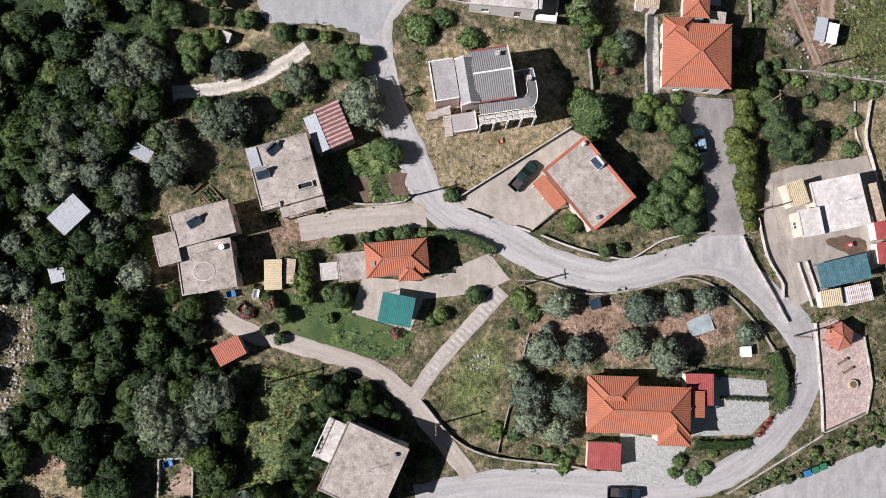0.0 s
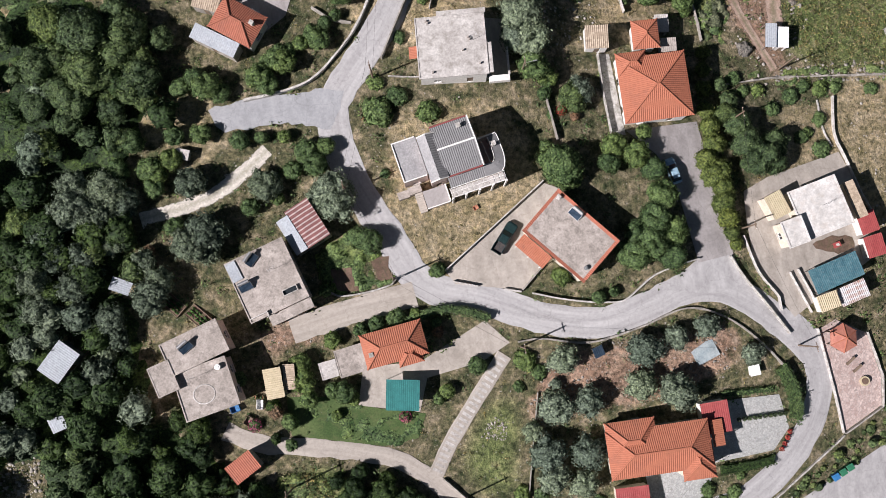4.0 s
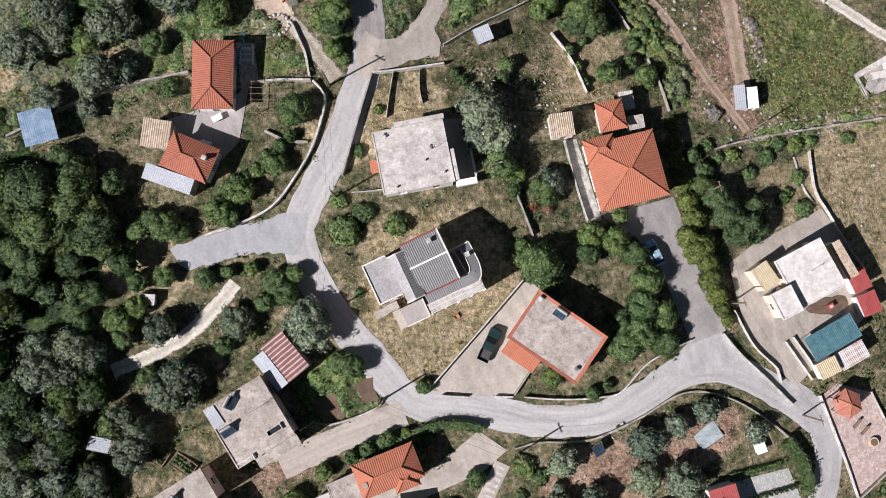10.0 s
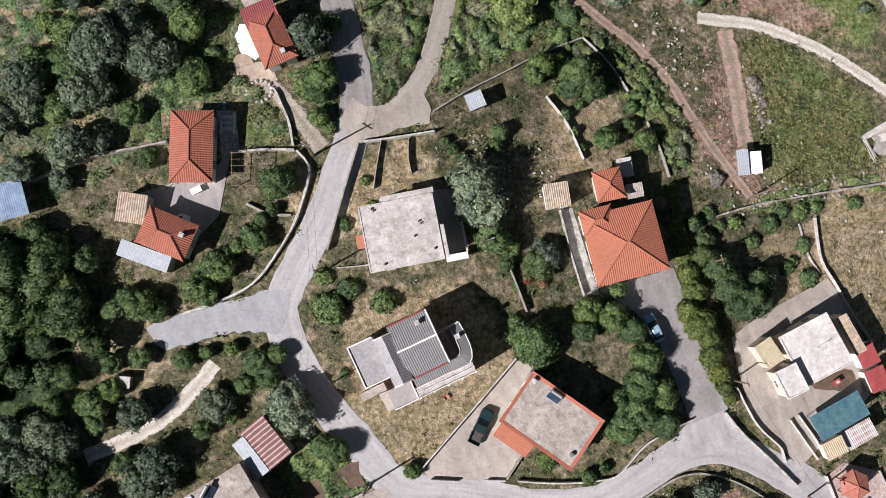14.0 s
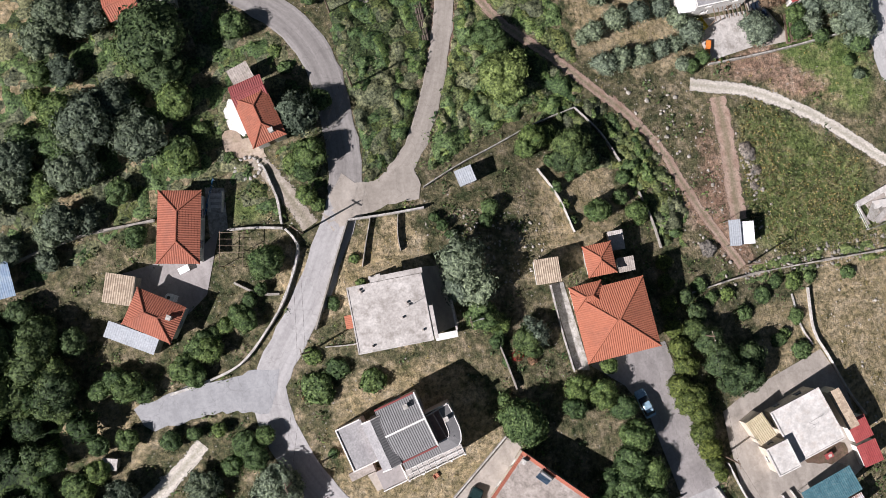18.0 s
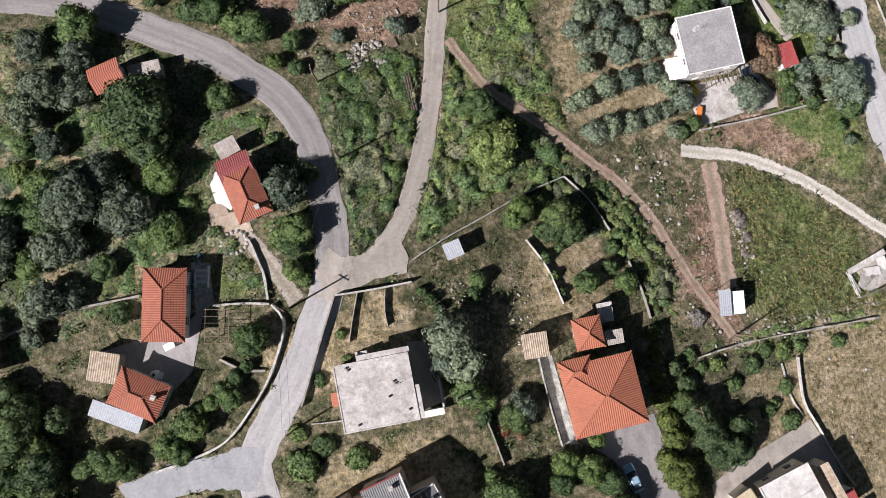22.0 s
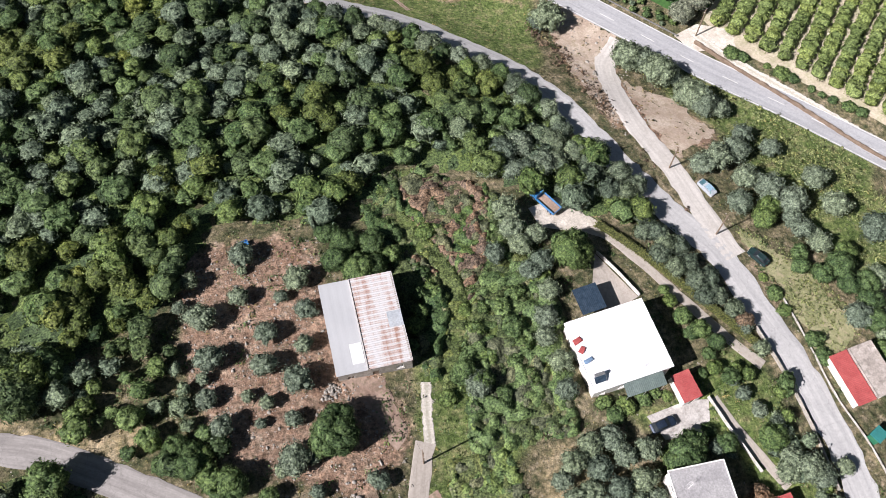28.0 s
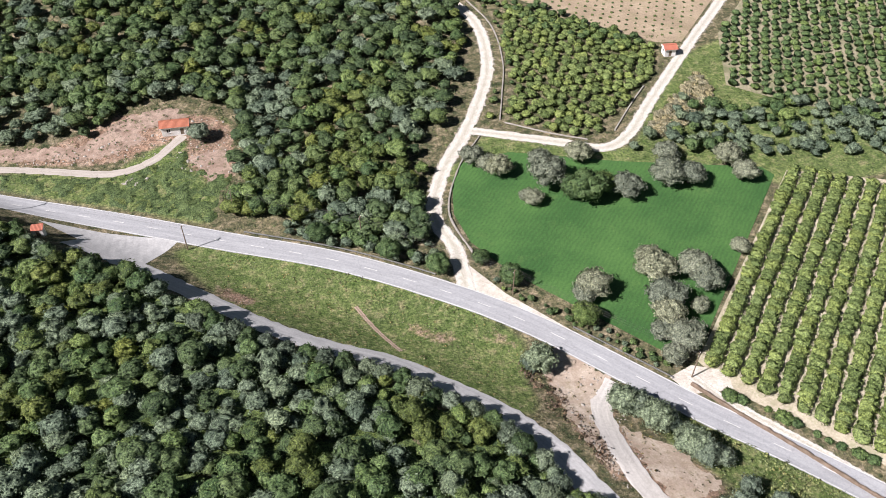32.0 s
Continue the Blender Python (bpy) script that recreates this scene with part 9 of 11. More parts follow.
# dark walled-plot trees
for x, y, r in ((39.8, 64.6, 3.0), (40.9, 62.3, 2.5), (38.5, 62.9, 2.1), (42.4, 65.4, 1.8), (25.6, 39.9, 2.2), (26.0, 38.5, 1.7),):
    plant("dark", x, y, r, group="dark walled-plot trees")
# bright round trees
for x, y, r in ((33.3, 76.7, 3.6), (34.7, 77.7, 2.9), (32.7, 78.2, 2.8), (33.5, 75.1, 2.8),):
    plant("citrus", x, y, r, "large bright green round-crowned tree", group="bright round trees")
# scrub trees across the road
for x, y, r in ((0.7, 105.1, 2.4), (2.1, 106.2, 2.0), (-0.1, 107.2, 1.9), (5.4, 101.9, 2.2), (6.3, 100.9, 1.8), (4.0, 101.1, 1.7), (10.0, 98.4, 1.6), (-1.0, 108.3, 1.9), (-3.2, 106.5, 1.4), (7.0, 96.2, 1.3), (9.8, 94.6, 1.3), (-4.0, 109.6, 1.5)):
    plant("broad", x, y, r, group="scrub trees across the road")
# olives across the road
for x, y, r in ((14.1, 102.9, 2.5), (24.4, 97.7, 1.3), (16.6, 97.8, 1.2), (12.4, 101.8, 1.3), (16.7, 102.6, 1.2),):
    plant("olive", x, y, r, group="olives across the road")
# olives of the terraced grove
for x, y, r in ((52.8, 93.5, 2.3), (56.4, 91.9, 2.3), (60.9, 92.7, 2.2), (64.7, 92.8, 2.2), (62.5, 88.8, 2.2), (58.6, 88.3, 2.2), (54.2, 88.9, 2.1), (51.4, 88.7, 1.8), (56.6, 86.1, 2.1), (60.7, 85.7, 2.0), (63.6, 85.9, 1.8), (51.0, 85.7, 1.7), (50.5, 91.5, 1.8), (56.2, 95.5, 2.2), (59.9, 95.6, 2.2), (49.0, 80.8, 1.9), (53.0, 81.8, 2.1), (56.8, 82.1, 2.0), (60.6, 82.2, 1.8), (62.7, 79.8, 2.0), (64.2, 77.2, 2.2), (47.2, 80.4, 1.4), (49.2, 75.4, 2.1), (52.0, 75.7, 2.1), (55.2, 75.4, 1.9), (58.7, 75.9, 1.8), (61.2, 76.2, 1.6), (61.7, 72.9, 1.3),):
    plant("olive", x, y, r, group="olives of the terraced grove")
# trees at the grey-roofed house
for x, y, r in ((75.0, 74.8, 2.8), (74.4, 76.5, 2.1), (84.6, 77.0, 2.1), (88.6, 84.2, 2.6), (86.6, 86.3, 2.2), (90.1, 82.5, 2.4), (90.7, 73.8, 3.2), (91.8, 71.4, 2.4), (85.1, 84.4, 2.0), (87.9, 76.3, 1.8), (83.7, 74.1, 1.9), (88.2, 72.5, 1.6), (94.7, 83.1, 1.6),):
    plant("olive", x, y, r, group="trees at the grey-roofed house")
# green trees at the grey-roofed house
for x, y, r in ((69.7, 90.3, 3.4), (71.7, 91.5, 2.6), (68.5, 90.1, 2.2), (77.5, 90.8, 1.9), (62.9, 72.3, 1.3), (65.1, 73.1, 1.3), (81.6, 76.1, 1.7), (81.7, 73.3, 1.7), (84.7, 71.7, 1.4), (84.7, 89.9, 2.4),):
    plant("broad", x, y, r, group="green trees at the grey-roofed house")
# russet tree by the grey-roofed house
for x, y, r in ((78.9, 81.6, 2.0), (79.9, 80.0, 2.1), (78.4, 79.2, 1.8), (79.4, 82.8, 1.5)):
    plant("russet", x, y, r, "tall tree with dry rust-coloured foliage", group="russet tree by the grey-roofed house")
# olives on the red soil
for x, y, r in ((11.8, 137.3, 2.2), (4.6, 127.3, 2.5), (10.5, 129.9, 1.8), (13.4, 123.1, 2.0), (4.9, 120.4, 2.4), (12.4, 117.8, 2.2), (18.7, 120.0, 1.7), (20.0, 125.7, 2.0), (19.5, 131.4, 2.3), (16.8, 114.3, 2.6), (3.7, 114.5, 1.7), (9.4, 113.7, 1.1), (5.2, 109.7, 2.0), (12.0, 112.1, 1.3), (15.1, 108.8, 1.5), (14.3, 102.5, 2.3), (3.4, 134.1, 1.7), (1.4, 130.1, 1.3), (25.3, 97.1, 1.3), (16.6, 128.9, 1.3), (11.5, 134.9, 0.9), (3.5, 117.9, 1.2), (10.6, 109.3, 1.0),):
    plant("olive", x, y, r, group="olives on the red soil")
# large trees by the barn
for x, y, r in ((20.0, 105.4, 3.3), (21.2, 103.9, 2.8), (18.8, 104.1, 2.7), (21.1, 107.2, 2.7), (6.0, 101.1, 2.0), (0.7, 106.3, 2.2), (1.9, 104.8, 1.8), (-1.6, 107.5, 1.7), (10.2, 98.5, 1.5), (29.3, 131.2, 2.8), (26.1, 133.1, 2.4), (32.0, 131.0, 2.2), (27.7, 136.1, 2.4), (35.4, 119.6, 1.6), (37.0, 121.9, 1.4), (37.3, 125.0, 1.3), (32.1, 135.3, 2.3), (35.2, 132.8, 1.7), (34.2, 116.5, 1.2), (25.5, 138.9, 2.1), (41.2, 110.7, 1.9), (43.2, 108.4, 1.9),):
    plant("broad", x, y, r, group="large trees by the barn")
# round tree by the white house
for x, y, r in ((64.2, 126.7, 3.5), (63.9, 128.3, 2.7), (65.1, 125.8, 2.7), (65.9, 128.6, 2.6),):
    plant("broad", x, y, r, "round-crowned bright green tree", group="round tree by the white house")
# large trees at the grove's edge
for x, y, r in ((-20.9, 121.1, 4.2), (-19.4, 122.8, 3.6), (-22.1, 124.0, 3.3), (-20.7, 119.2, 3.2), (-22.9, 121.2, 2.9),):
    plant("dark", x, y, r, group="large trees at the grove's edge")
# fruit trees behind the white house
for x, y, r in ((78.0, 115.3, 1.3), (79.0, 112.2, 1.8), (80.8, 109.4, 1.8), (82.8, 106.6, 1.7), (79.2, 109.1, 1.4), (80.5, 102.6, 1.4), (82.5, 100.6, 1.6), (80.8, 105.1, 1.3), (78.0, 117.6, 1.0), (84.2, 101.9, 1.2), (78.2, 102.2, 1.1), (85.7, 100.5, 1.4),):
    plant("broad", x, y, r, "small dark green orange tree behind the white house", group="fruit trees behind the white house")
# bushes below the white house
for x, y, r in ((64.3, 100.1, 1.6), (62.0, 99.2, 1.6), (67.5, 100.5, 1.3), (60.9, 101.5, 1.3), (70.1, 92.0, 2.0), (71.3, 91.3, 1.8), (68.5, 91.5, 1.6), (75.9, 93.7, 1.3), (71.4, 100.2, 1.1), (69.7, 101.1, 1.1),):
    plant("bush", x, y, r, group="bushes below the white house")
# large trees inside the bend
for x, y, r in ((-11.7, 93.0, 5.2), (-11.7, 88.5, 3.2), (-13.9, 91.3, 3.1)):
    plant("dark", x, y, r, group="large trees inside the bend")
# olives inside the bend
for x, y, r in ((-23.6, 99.5, 3.2), (-20.0, 98.5, 2.9), (-26.4, 96.8, 3.0), (-18.2, 102.9, 2.7), (-23.6, 105.7, 2.6), (-24.5, 92.1, 2.3), (-22.5, 83.6, 4.1), (-24.4, 82.7, 3.3), (-17.0, 79.9, 3.4), (-18.1, 82.1, 2.4), (-26.8, 78.0, 2.9), (4.1, 77.5, 3.3), (3.8, 79.1, 2.3), (-23.2, 83.9, 3.7), (-16.4, 80.4, 3.7), (-17.4, 82.3, 2.9), (-18.8, 86.1, 2.9), (-33.1, 81.4, 3.2), (-24.9, 78.3, 2.9), (-26.1, 71.5, 2.1), (-30.8, 71.0, 2.3)):
    plant("wild", x, y, r, group="olives inside the bend")
# green trees inside the bend
for x, y, r in ((-17.1, 107.0, 3.3), (-10.9, 83.9, 2.8), (-25.8, 86.4, 3.0), (-28.3, 82.7, 2.5), (-12.0, 76.6, 2.5), (-1.3, 92.6, 2.3), (4.3, 72.4, 2.3), (-12.1, 75.8, 2.4), (-30.1, 77.2, 2.3), (-21.2, 73.8, 2.0), (-26.6, 81.4, 2.5), (-31.6, 84.4, 2.4), (2.5, 67.0, 1.5), (3.1, 70.3, 2.0), (-27.6, 92.4, 1.9)):
    plant("broad", x, y, r, group="green trees inside the bend")
# bushes inside the bend
for x, y, r in ((-16.7, 86.4, 1.8), (-17.2, 93.8, 1.8), (-9.2, 79.3, 1.6), (-5.5, 92.7, 1.1), (1.5, 71.9, 1.5), (3.9, 85.4, 1.1), (4.1, 82.5, 1.1), (3.2, 88.2, 1.0), (3.3, 65.4, 1.1), (-20.9, 67.8, 1.6), (-6.5, 74.8, 0.9), (-14.3, 71.0, 1.3), (-29.7, 89.7, 1.7)):
    plant("bush", x, y, r, group="bushes inside the bend")
wood([(-46, 134), (-20, 122), (0, 132), (8, 146), (26, 142), (34, 150), (40, 152), (56, 147), (60, 142), (68, 136), (82, 130), (78, 145), (72.5, 157), (65, 167.5), (49, 181.5), (33, 191.5), (16, 207), (-1, 230), (-20, 241), (-46, 258)], 3.5, 1.4, 3.3, MIX, 21, 160, 0.125)
wood([(21.9, 250.6), (27.4, 290.9), (15.6, 302.7), (-38.1, 315.0), (-52, 320), (-54, 376), (98, 376), (106, 350), (103, 325), (98, 300), (84, 275), (74, 258), (68, 240), (68, 224)], 4.5, 2.1, 3.7, [MIX[0][:4] + (0.22,), MIX[1][:4] + (0.42,), MIX[2][:4] + (0.2,), MIX[3][:4] + (0.16,)], 33, 85, 0.17)
# orange orchard in rows
rows_pts = []
rd = Vector((0.702, 0.712))
for i in range(23):
    s = Vector((116.3, 176.5)) + Vector((0.62, -0.785)) * 3.9 * i
    for k in range(52):
        q = s + rd * (1.6 * k)
        rows_pts.append((q.x + random.uniform(-0.12, 0.12), q.y + random.uniform(-0.12, 0.12)))
rp = np.array(rows_pts)
rp = rp[inside([(113.0, 178.0), (167.5, 231.8), (192, 216.5), (150, 146), (140, 140), (136.7, 146.2), (116.0, 172)], rp[:, 0], rp[:, 1])]
woodland("orange_orchard", "citrus", rp, np.random.uniform(1.7, 2.05, len(rp)), M_CITRUS, "rows of bright green orange trees on bare soil", 75, 0.17, "orchard", 7, (10, 5))
pts = scatter([(114.1, 318.3), (97.0, 273.6), (122.3, 257.4), (150.7, 281.4), (160.6, 296.0), (126, 336)], 3.3, 40, 0.25)
woodland("citrus_grove", "citrus", pts, np.random.uniform(1.5, 2.0, len(pts)), M_CITRUS, "closely planted bright green citrus grove", 45, 0.19, "orchard", 8, (10, 5))
pts = scatter([(172, 272), (184.2, 299.9), (215, 330), (290, 320), (230, 236), (206.5, 246.0), (186, 258)], 3.7, 41, 0.12)
woodland("far_orchard", "citrus", pts, np.random.uniform(1.45, 1.85, len(pts)), M_LEAF, "young orchard trees in open rows", 16, 0.24, "orchard", 9, (8, 4))

# dark trees above the dry slope
for x, y, r in ((-41.4, 58.3, 3.8), (-36.9, 55.5, 3.7), (-35.0, 51.1, 3.1), (-41.3, 52.8, 3.7), (-35.4, 58.2, 2.7), (-44.4, 49.1, 2.9), (-39.6, 47.7, 2.3), (-37.2, 61.9, 2.1)):
    plant("dark", x, y, r, group="dark trees above the dry slope")
# olives above the boundary wall
for x, y, r in ((-29.1, 71.7, 2.8), (-37.1, 70.2, 2.4), (-38.1, 77.3, 3.3), (-34.0, 78.7, 3.1), (-32.3, 67.7, 1.8)):
    plant("wild", x, y, r, group="olives above the boundary wall")

# ---- undergrowth and woods ----
BRAMBLE = ("bush", "scrub", M_BRAMBLE, "bright green bramble and shrub thicket")
BEND = [(-60, 64), (-30, 66), (-14, 72), (2, 63.5), (5.5, 70), (6.5, 84), (3, 92), (-8, 102), (-20, 109), (-60, 114)]
VILLAGE_AREA = [(-80, -45), (100, -45), (104, 60), (100, 130), (85, 130), (40, 150), (0, 145), (-80, 140)]
# a band of tall grass runs down between the bushes
GRASSWAY = [(35.5, 141), (39.5, 134), (41.8, 128), (41.8, 121), (38.6, 115), (37.2, 109), (39.2, 107.5), (41.6, 114), (45.2, 121), (45.2, 127), (43.0, 134), (38.5, 142)]
thicket("tall_grass", GRASSWAY, M_GRASS, "tall yellow-green grass between the bushes", 8100, 0.5, 0.62, 0.5, 2.4, 0.2)
TAKEN.append(("poly", GRASSWAY))
RUSSET = [(39.9, 150.1), (47, 147), (55.0, 144.7), (51.6, 131.1), (44, 120), (42, 127), (38.5, 131.7)]
thicket("russet_scrub", RUSSET, M_RUSSETWEED, "russet brown dried scrub among the green", 7300, 1.2, 0.5, 0.6)
thicket("scrub_grey", RUSSET, M_THORN, "grey-green thorn among the russet scrub", 7350, 1.3, 0.4, 0.6)
thicket("scrub_green", RUSSET, M_LEAF, "green brambles among the russet scrub", 7400, 1.0, 0.46, 0.6)
TAKEN.append(("poly", RUSSET))
CLEARING = [(-26.2, -7.4), (-20.4, -8.2), (-19.2, -11.6), (-22.0, -17.6), (-24.2, -24.8), (-29.4, -25.9), (-28.6, -14.5)]
BARE_WEST = [(-58.3, -18.9), (-51.7, -16.7), (-51.3, -27.0), (-61.7, -27.0)]
YARD_WEST = [(-44.0, -20.0), (-35.7, -20.0), (-35.3, -27.0), (-44.2, -27.0)]
ROCKS_WEST = [(-64, 2), (-57.6, 1), (-57.7, -6.9), (-60.5, -14.9), (-64, -15)]
for ring in (BARE_WEST, YARD_WEST, ROCKS_WEST):
    TAKEN.append(("poly", ring))
TAKEN.append(("poly", CLEARING))
wood([(-68, -36), (-30, -36), (-22, -30), (-22, -14), (-30, -8), (-36, -2), (-42, 4), (-44, 16), (-40, 26), (-36, 30), (-50, 36), (-68, 50)], 3.2, 1.4, 3.0, [("olive", "woodland_olive", M_WILDOLIVE, "old dark olives in the gully", 0.12), ("dark", "woodland_deep", M_DEEPSHADELEAF, "trees crowding the gully, shade put into their deep green", 0.7), MIX[1][:4] + (0.18,)], 51, 190, 0.14)
TAKEN.append(("poly", BEND))
wood([(-62, 66), (-62, 50), (-46, 36), (-30, 42), (-34, 52), (-42, 60), (-46, 72), (-34, 72), (-20, 74), (-14, 82), (-12, 92), (-20, 98), (-26, 108), (-44, 112), (-54, 90)], 5.6, 1.4, 2.7, [MIX[0][:4] + (0.25,), ("dark", "woodland_deep", M_DEEPSHADELEAF, "trees on the dry slope, their deep green carrying shade", 0.4), MIX[1][:4] + (0.35,)], 52, 190, 0.14)
TAKEN.remove(("poly", BEND))
scrubland([(35.2, 111), (43, 108), (43, 128), (37, 150), (31, 148), (34.6, 130)], 7500, 1.3, (0.55, 0.35, 0.6), 0.65)
thicket("gully_undergrowth", [(-68, -36), (-30, -36), (-20, -30), (-20, -14), (-30, -8), (-36, -2), (-42, 4), (-42, 16), (-40, 26), (-46, 36), (-68, 52)], M_DEEPSHADELEAF, "undergrowth below the trees, its deep green holding their shade", 7700, 0.7, 0.75, 0.9, 1.6, 0.28)
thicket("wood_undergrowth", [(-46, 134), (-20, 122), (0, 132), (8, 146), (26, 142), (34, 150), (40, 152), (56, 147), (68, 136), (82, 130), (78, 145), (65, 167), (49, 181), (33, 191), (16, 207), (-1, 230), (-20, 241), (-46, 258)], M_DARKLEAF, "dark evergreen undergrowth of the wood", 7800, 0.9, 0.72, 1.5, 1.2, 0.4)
thicket("slope_undergrowth", [(-62, 66), (-62, 40), (-46, 34), (-40, 40), (-34, 50), (-40, 60), (-44, 72)], M_DEEPSHADELEAF, "undergrowth on the dry slope, shade put into its green", 7900, 0.8, 0.66, 0.9, 1.6, 0.28)
thicket("brushwood", [(66.6, 58.8), (68.4, 58.8), (69.6, 56), (68.4, 52), (66.9, 50.2), (66.2, 52.5), (66.9, 55.5)], M_DEADBRUSH, "heap of dead grey brushwood beside the track", 8200, 0.7, 0.7, 0.4, 2.6, 0.14)
thicket("brushwood", [(55.4, 45.8), (57.2, 46.0), (58.0, 44.4), (56.8, 43.2), (55.2, 43.8)], M_DEADBRUSH, "dead grey brush beside the footpath", 8300, 0.7, 0.8, 0.4, 2.6, 0.14)
thicket("dry_shrubs", [(59.9, 11.7), (63.0, 12.3), (66.6, 11.8), (66.9, 10.1), (64.8, 9.8), (60.4, 11.1)], M_THORN, "dry brownish shrubs in the flower bed", 8400, 0.8, 0.55, 0.3, 2.4, 0.12)
thicket("boundary_scrub", [(51, 40.8), (60, 41), (69, 40.2), (85, 38.4), (85, 35.6), (69, 37.2), (60, 37.8), (51, 37.6)], M_BRAMBLE, "green brambles along the tumbled field wall", 8000, 0.7, 0.4, 0.5)
thicket("bank_scrub", [(-35, 276), (17.8, 249), (24, 266), (12, 272), (14, 286), (8, 279), (-6.8, 273), (-35.8, 282)], M_BRAMBLE, "rough green weeds on the bank", 7600, 0.7, 0.5, 1.0, 2.2, 0.3)
scrubland(BEND, 5500, 0.7, (0.3, 0.44, 0.36), 0.75)
wood([(-42, 122), (-26, 118), (-8, 108), (2, 101), (6, 104), (2, 118), (-2, 130), (-20, 121), (-42, 132)], 3.6, 1.2, 2.4, [MIX[0][:4] + (0.35,), MIX[1][:4] + (0.3,), MIX[2][:4] + (0.35,)], 53, 190, 0.14)
scrubland([(38, 98), (56, 98), (59, 112), (60, 124), (60, 132), (56, 142), (44, 150), (36, 150), (42, 128), (42, 110)], 5400, 1.3, (0.5, 0.42, 0.6), 0.65)
# olives between the scrub and the white house
for x, y, r in ((55.9, 137.3, 2.8), (56.4, 130.3, 2.4), (51.7, 129.5, 2.1), (59.0, 126.4, 2.4), (58.6, 121.2, 2.1), (56.6, 125.3, 2.0), (56.5, 116.6, 2.2), (55.2, 113.3, 1.9), (56.1, 109.0, 2.2), (55.7, 104.4, 2.0), (59.3, 150.1, 3.1), (63.2, 150.6, 2.8), (65.5, 145.9, 2.8), (42.5, 108.0, 2.2), (55.8, 146.8, 2.4), (60.3, 145.3, 2.7), (59.6, 131.7, 2.1), (56.0, 133.8, 2.3)):
    plant("olive", x, y, r, "grey-green olive at the edge of the overgrown slope", group="olives between the scrub and the white house")
# bushes of the overgrown slope
for x, y, r in ((44.8, 117.5, 1.7), (50.2, 120.2, 1.9), (50.7, 116.3, 2.2), (51.4, 113.1, 1.7), (45.4, 112.0, 1.6), (42.5, 113.2, 1.4), (40.0, 110.2, 1.6), (45.7, 105.5, 1.8), (40.5, 124.0, 1.7), (33.2, 132.6, 2.1), (28.6, 134.2, 2.2), (41.5, 136.4, 1.7), (36.2, 120.5, 1.5), (39.0, 128.8, 1.5), (53.1, 122.1, 1.7), (46.9, 120.8, 1.5), (50.9, 107.9, 1.6), (44.1, 120.8, 1.4), (36.5, 136.7, 1.5), (30.0, 130.7, 1.9), (37.5, 107.3, 1.5), (41.1, 104.8, 1.5), (49.5, 110.5, 1.6)):
    plant("bush", x, y, r, "dense dark green bush in rough grass", group="bushes of the overgrown slope")
TERRACES = [(47, 97.5), (58.4, 97.2), (66.3, 92.9), (65.7, 80.8), (64.9, 72.6), (54.2, 72.0), (46.0, 74.7), (45.0, 85.4)]
TAKEN.append(("poly", TERRACES))
# olives between the long hedge and the valley road
for x, y, r in ((79.2, 141.6, 2.4), (75.8, 138.2, 2.2), (78.7, 137.0, 2.2), (79.6, 132.2, 2.3), (80.7, 128.3, 2.3), (78.8, 128.6, 1.9), (81.7, 125.9, 2.3), (79.9, 124.1, 2.1), (81.6, 121.0, 2.2), (83.8, 121.2, 2.1), (83.9, 117.7, 2.2), (86.2, 117.9, 2.2), (84.4, 114.9, 2.1), (86.4, 114.5, 1.9), (83.6, 125.0, 1.9), (81.2, 138.5, 2.1), (74.6, 144.0, 2.5), (73.2, 147.5, 2.5), (68.5, 145.8, 2.2), (69.5, 150.6, 2.5), (77.0, 147.2, 2.4), (62.2, 144.6, 2.4), (88.2, 111.6, 1.8)):
    plant("wild", x, y, r, "grey olive leaning over the valley road", group="olives beside the valley road")
plant("russet", 89.3, 109.3, 1.7, "half-bare reddish shrub beside the valley road")
# trees at the wood's edge along the valley road
rng_edge = random.Random(91)
edge = curve_points([(14, 206), (26, 196.5), (37, 189.5), (47.5, 184.6), (56.2, 176.8), (64.4, 168.2), (70.4, 158), (74.2, 148)], 3.6)
for k, p in enumerate(edge):
    plant(("wild", "broad", "wild", "dark", "olive")[k % 5], p[0] + rng_edge.uniform(-0.7, 0.5), p[1] + rng_edge.uniform(-0.7, 0.7), rng_edge.uniform(2.0, 2.8), "tree at the wood's edge leaning over the road", group="trees at the wood's edge")
# trees between the valley road and the main road
for x, y, r in ((99.1, 141.6, 3.0), (103.9, 142.6, 3.0), (95.8, 140.6, 2.6), (105.8, 133.2, 3.3), (102.4, 136.2, 2.8), (98.9, 131.3, 2.6), (108.8, 129.5, 3.1), (108.1, 123.8, 2.5), (110.2, 120.7, 2.5), (109.6, 105.7, 2.5), (116.4, 133.9, 3.0), (117.4, 127.3, 3.2), (122.0, 121.0, 3.3), (111.6, 142.5, 2.4), (107.6, 126.4, 2.3), (112.6, 100.4, 2.6), (116.0, 104.2, 2.5), (117.5, 112.0, 2.4)):
    plant("olive", x, y, r, "old grey-green olive on the rough verge", group="trees between the two roads")
for x, y, r in ((102.2, 127.4, 2.5), (104.4, 117.0, 1.9), (111.1, 115.4, 2.8), (111.0, 111.8, 2.4), (107.4, 114.8, 2.1), (112.2, 103.9, 2.6), (113.2, 107.8, 2.6), (110.8, 98.4, 2.4), (114.6, 111.2, 2.4), (105.4, 119.4, 1.7), (104.2, 129.6, 2.2), (114.0, 118.0, 2.1)):
    plant("broad", x, y, r, "green tree on the rough verge", group="trees between the two roads")
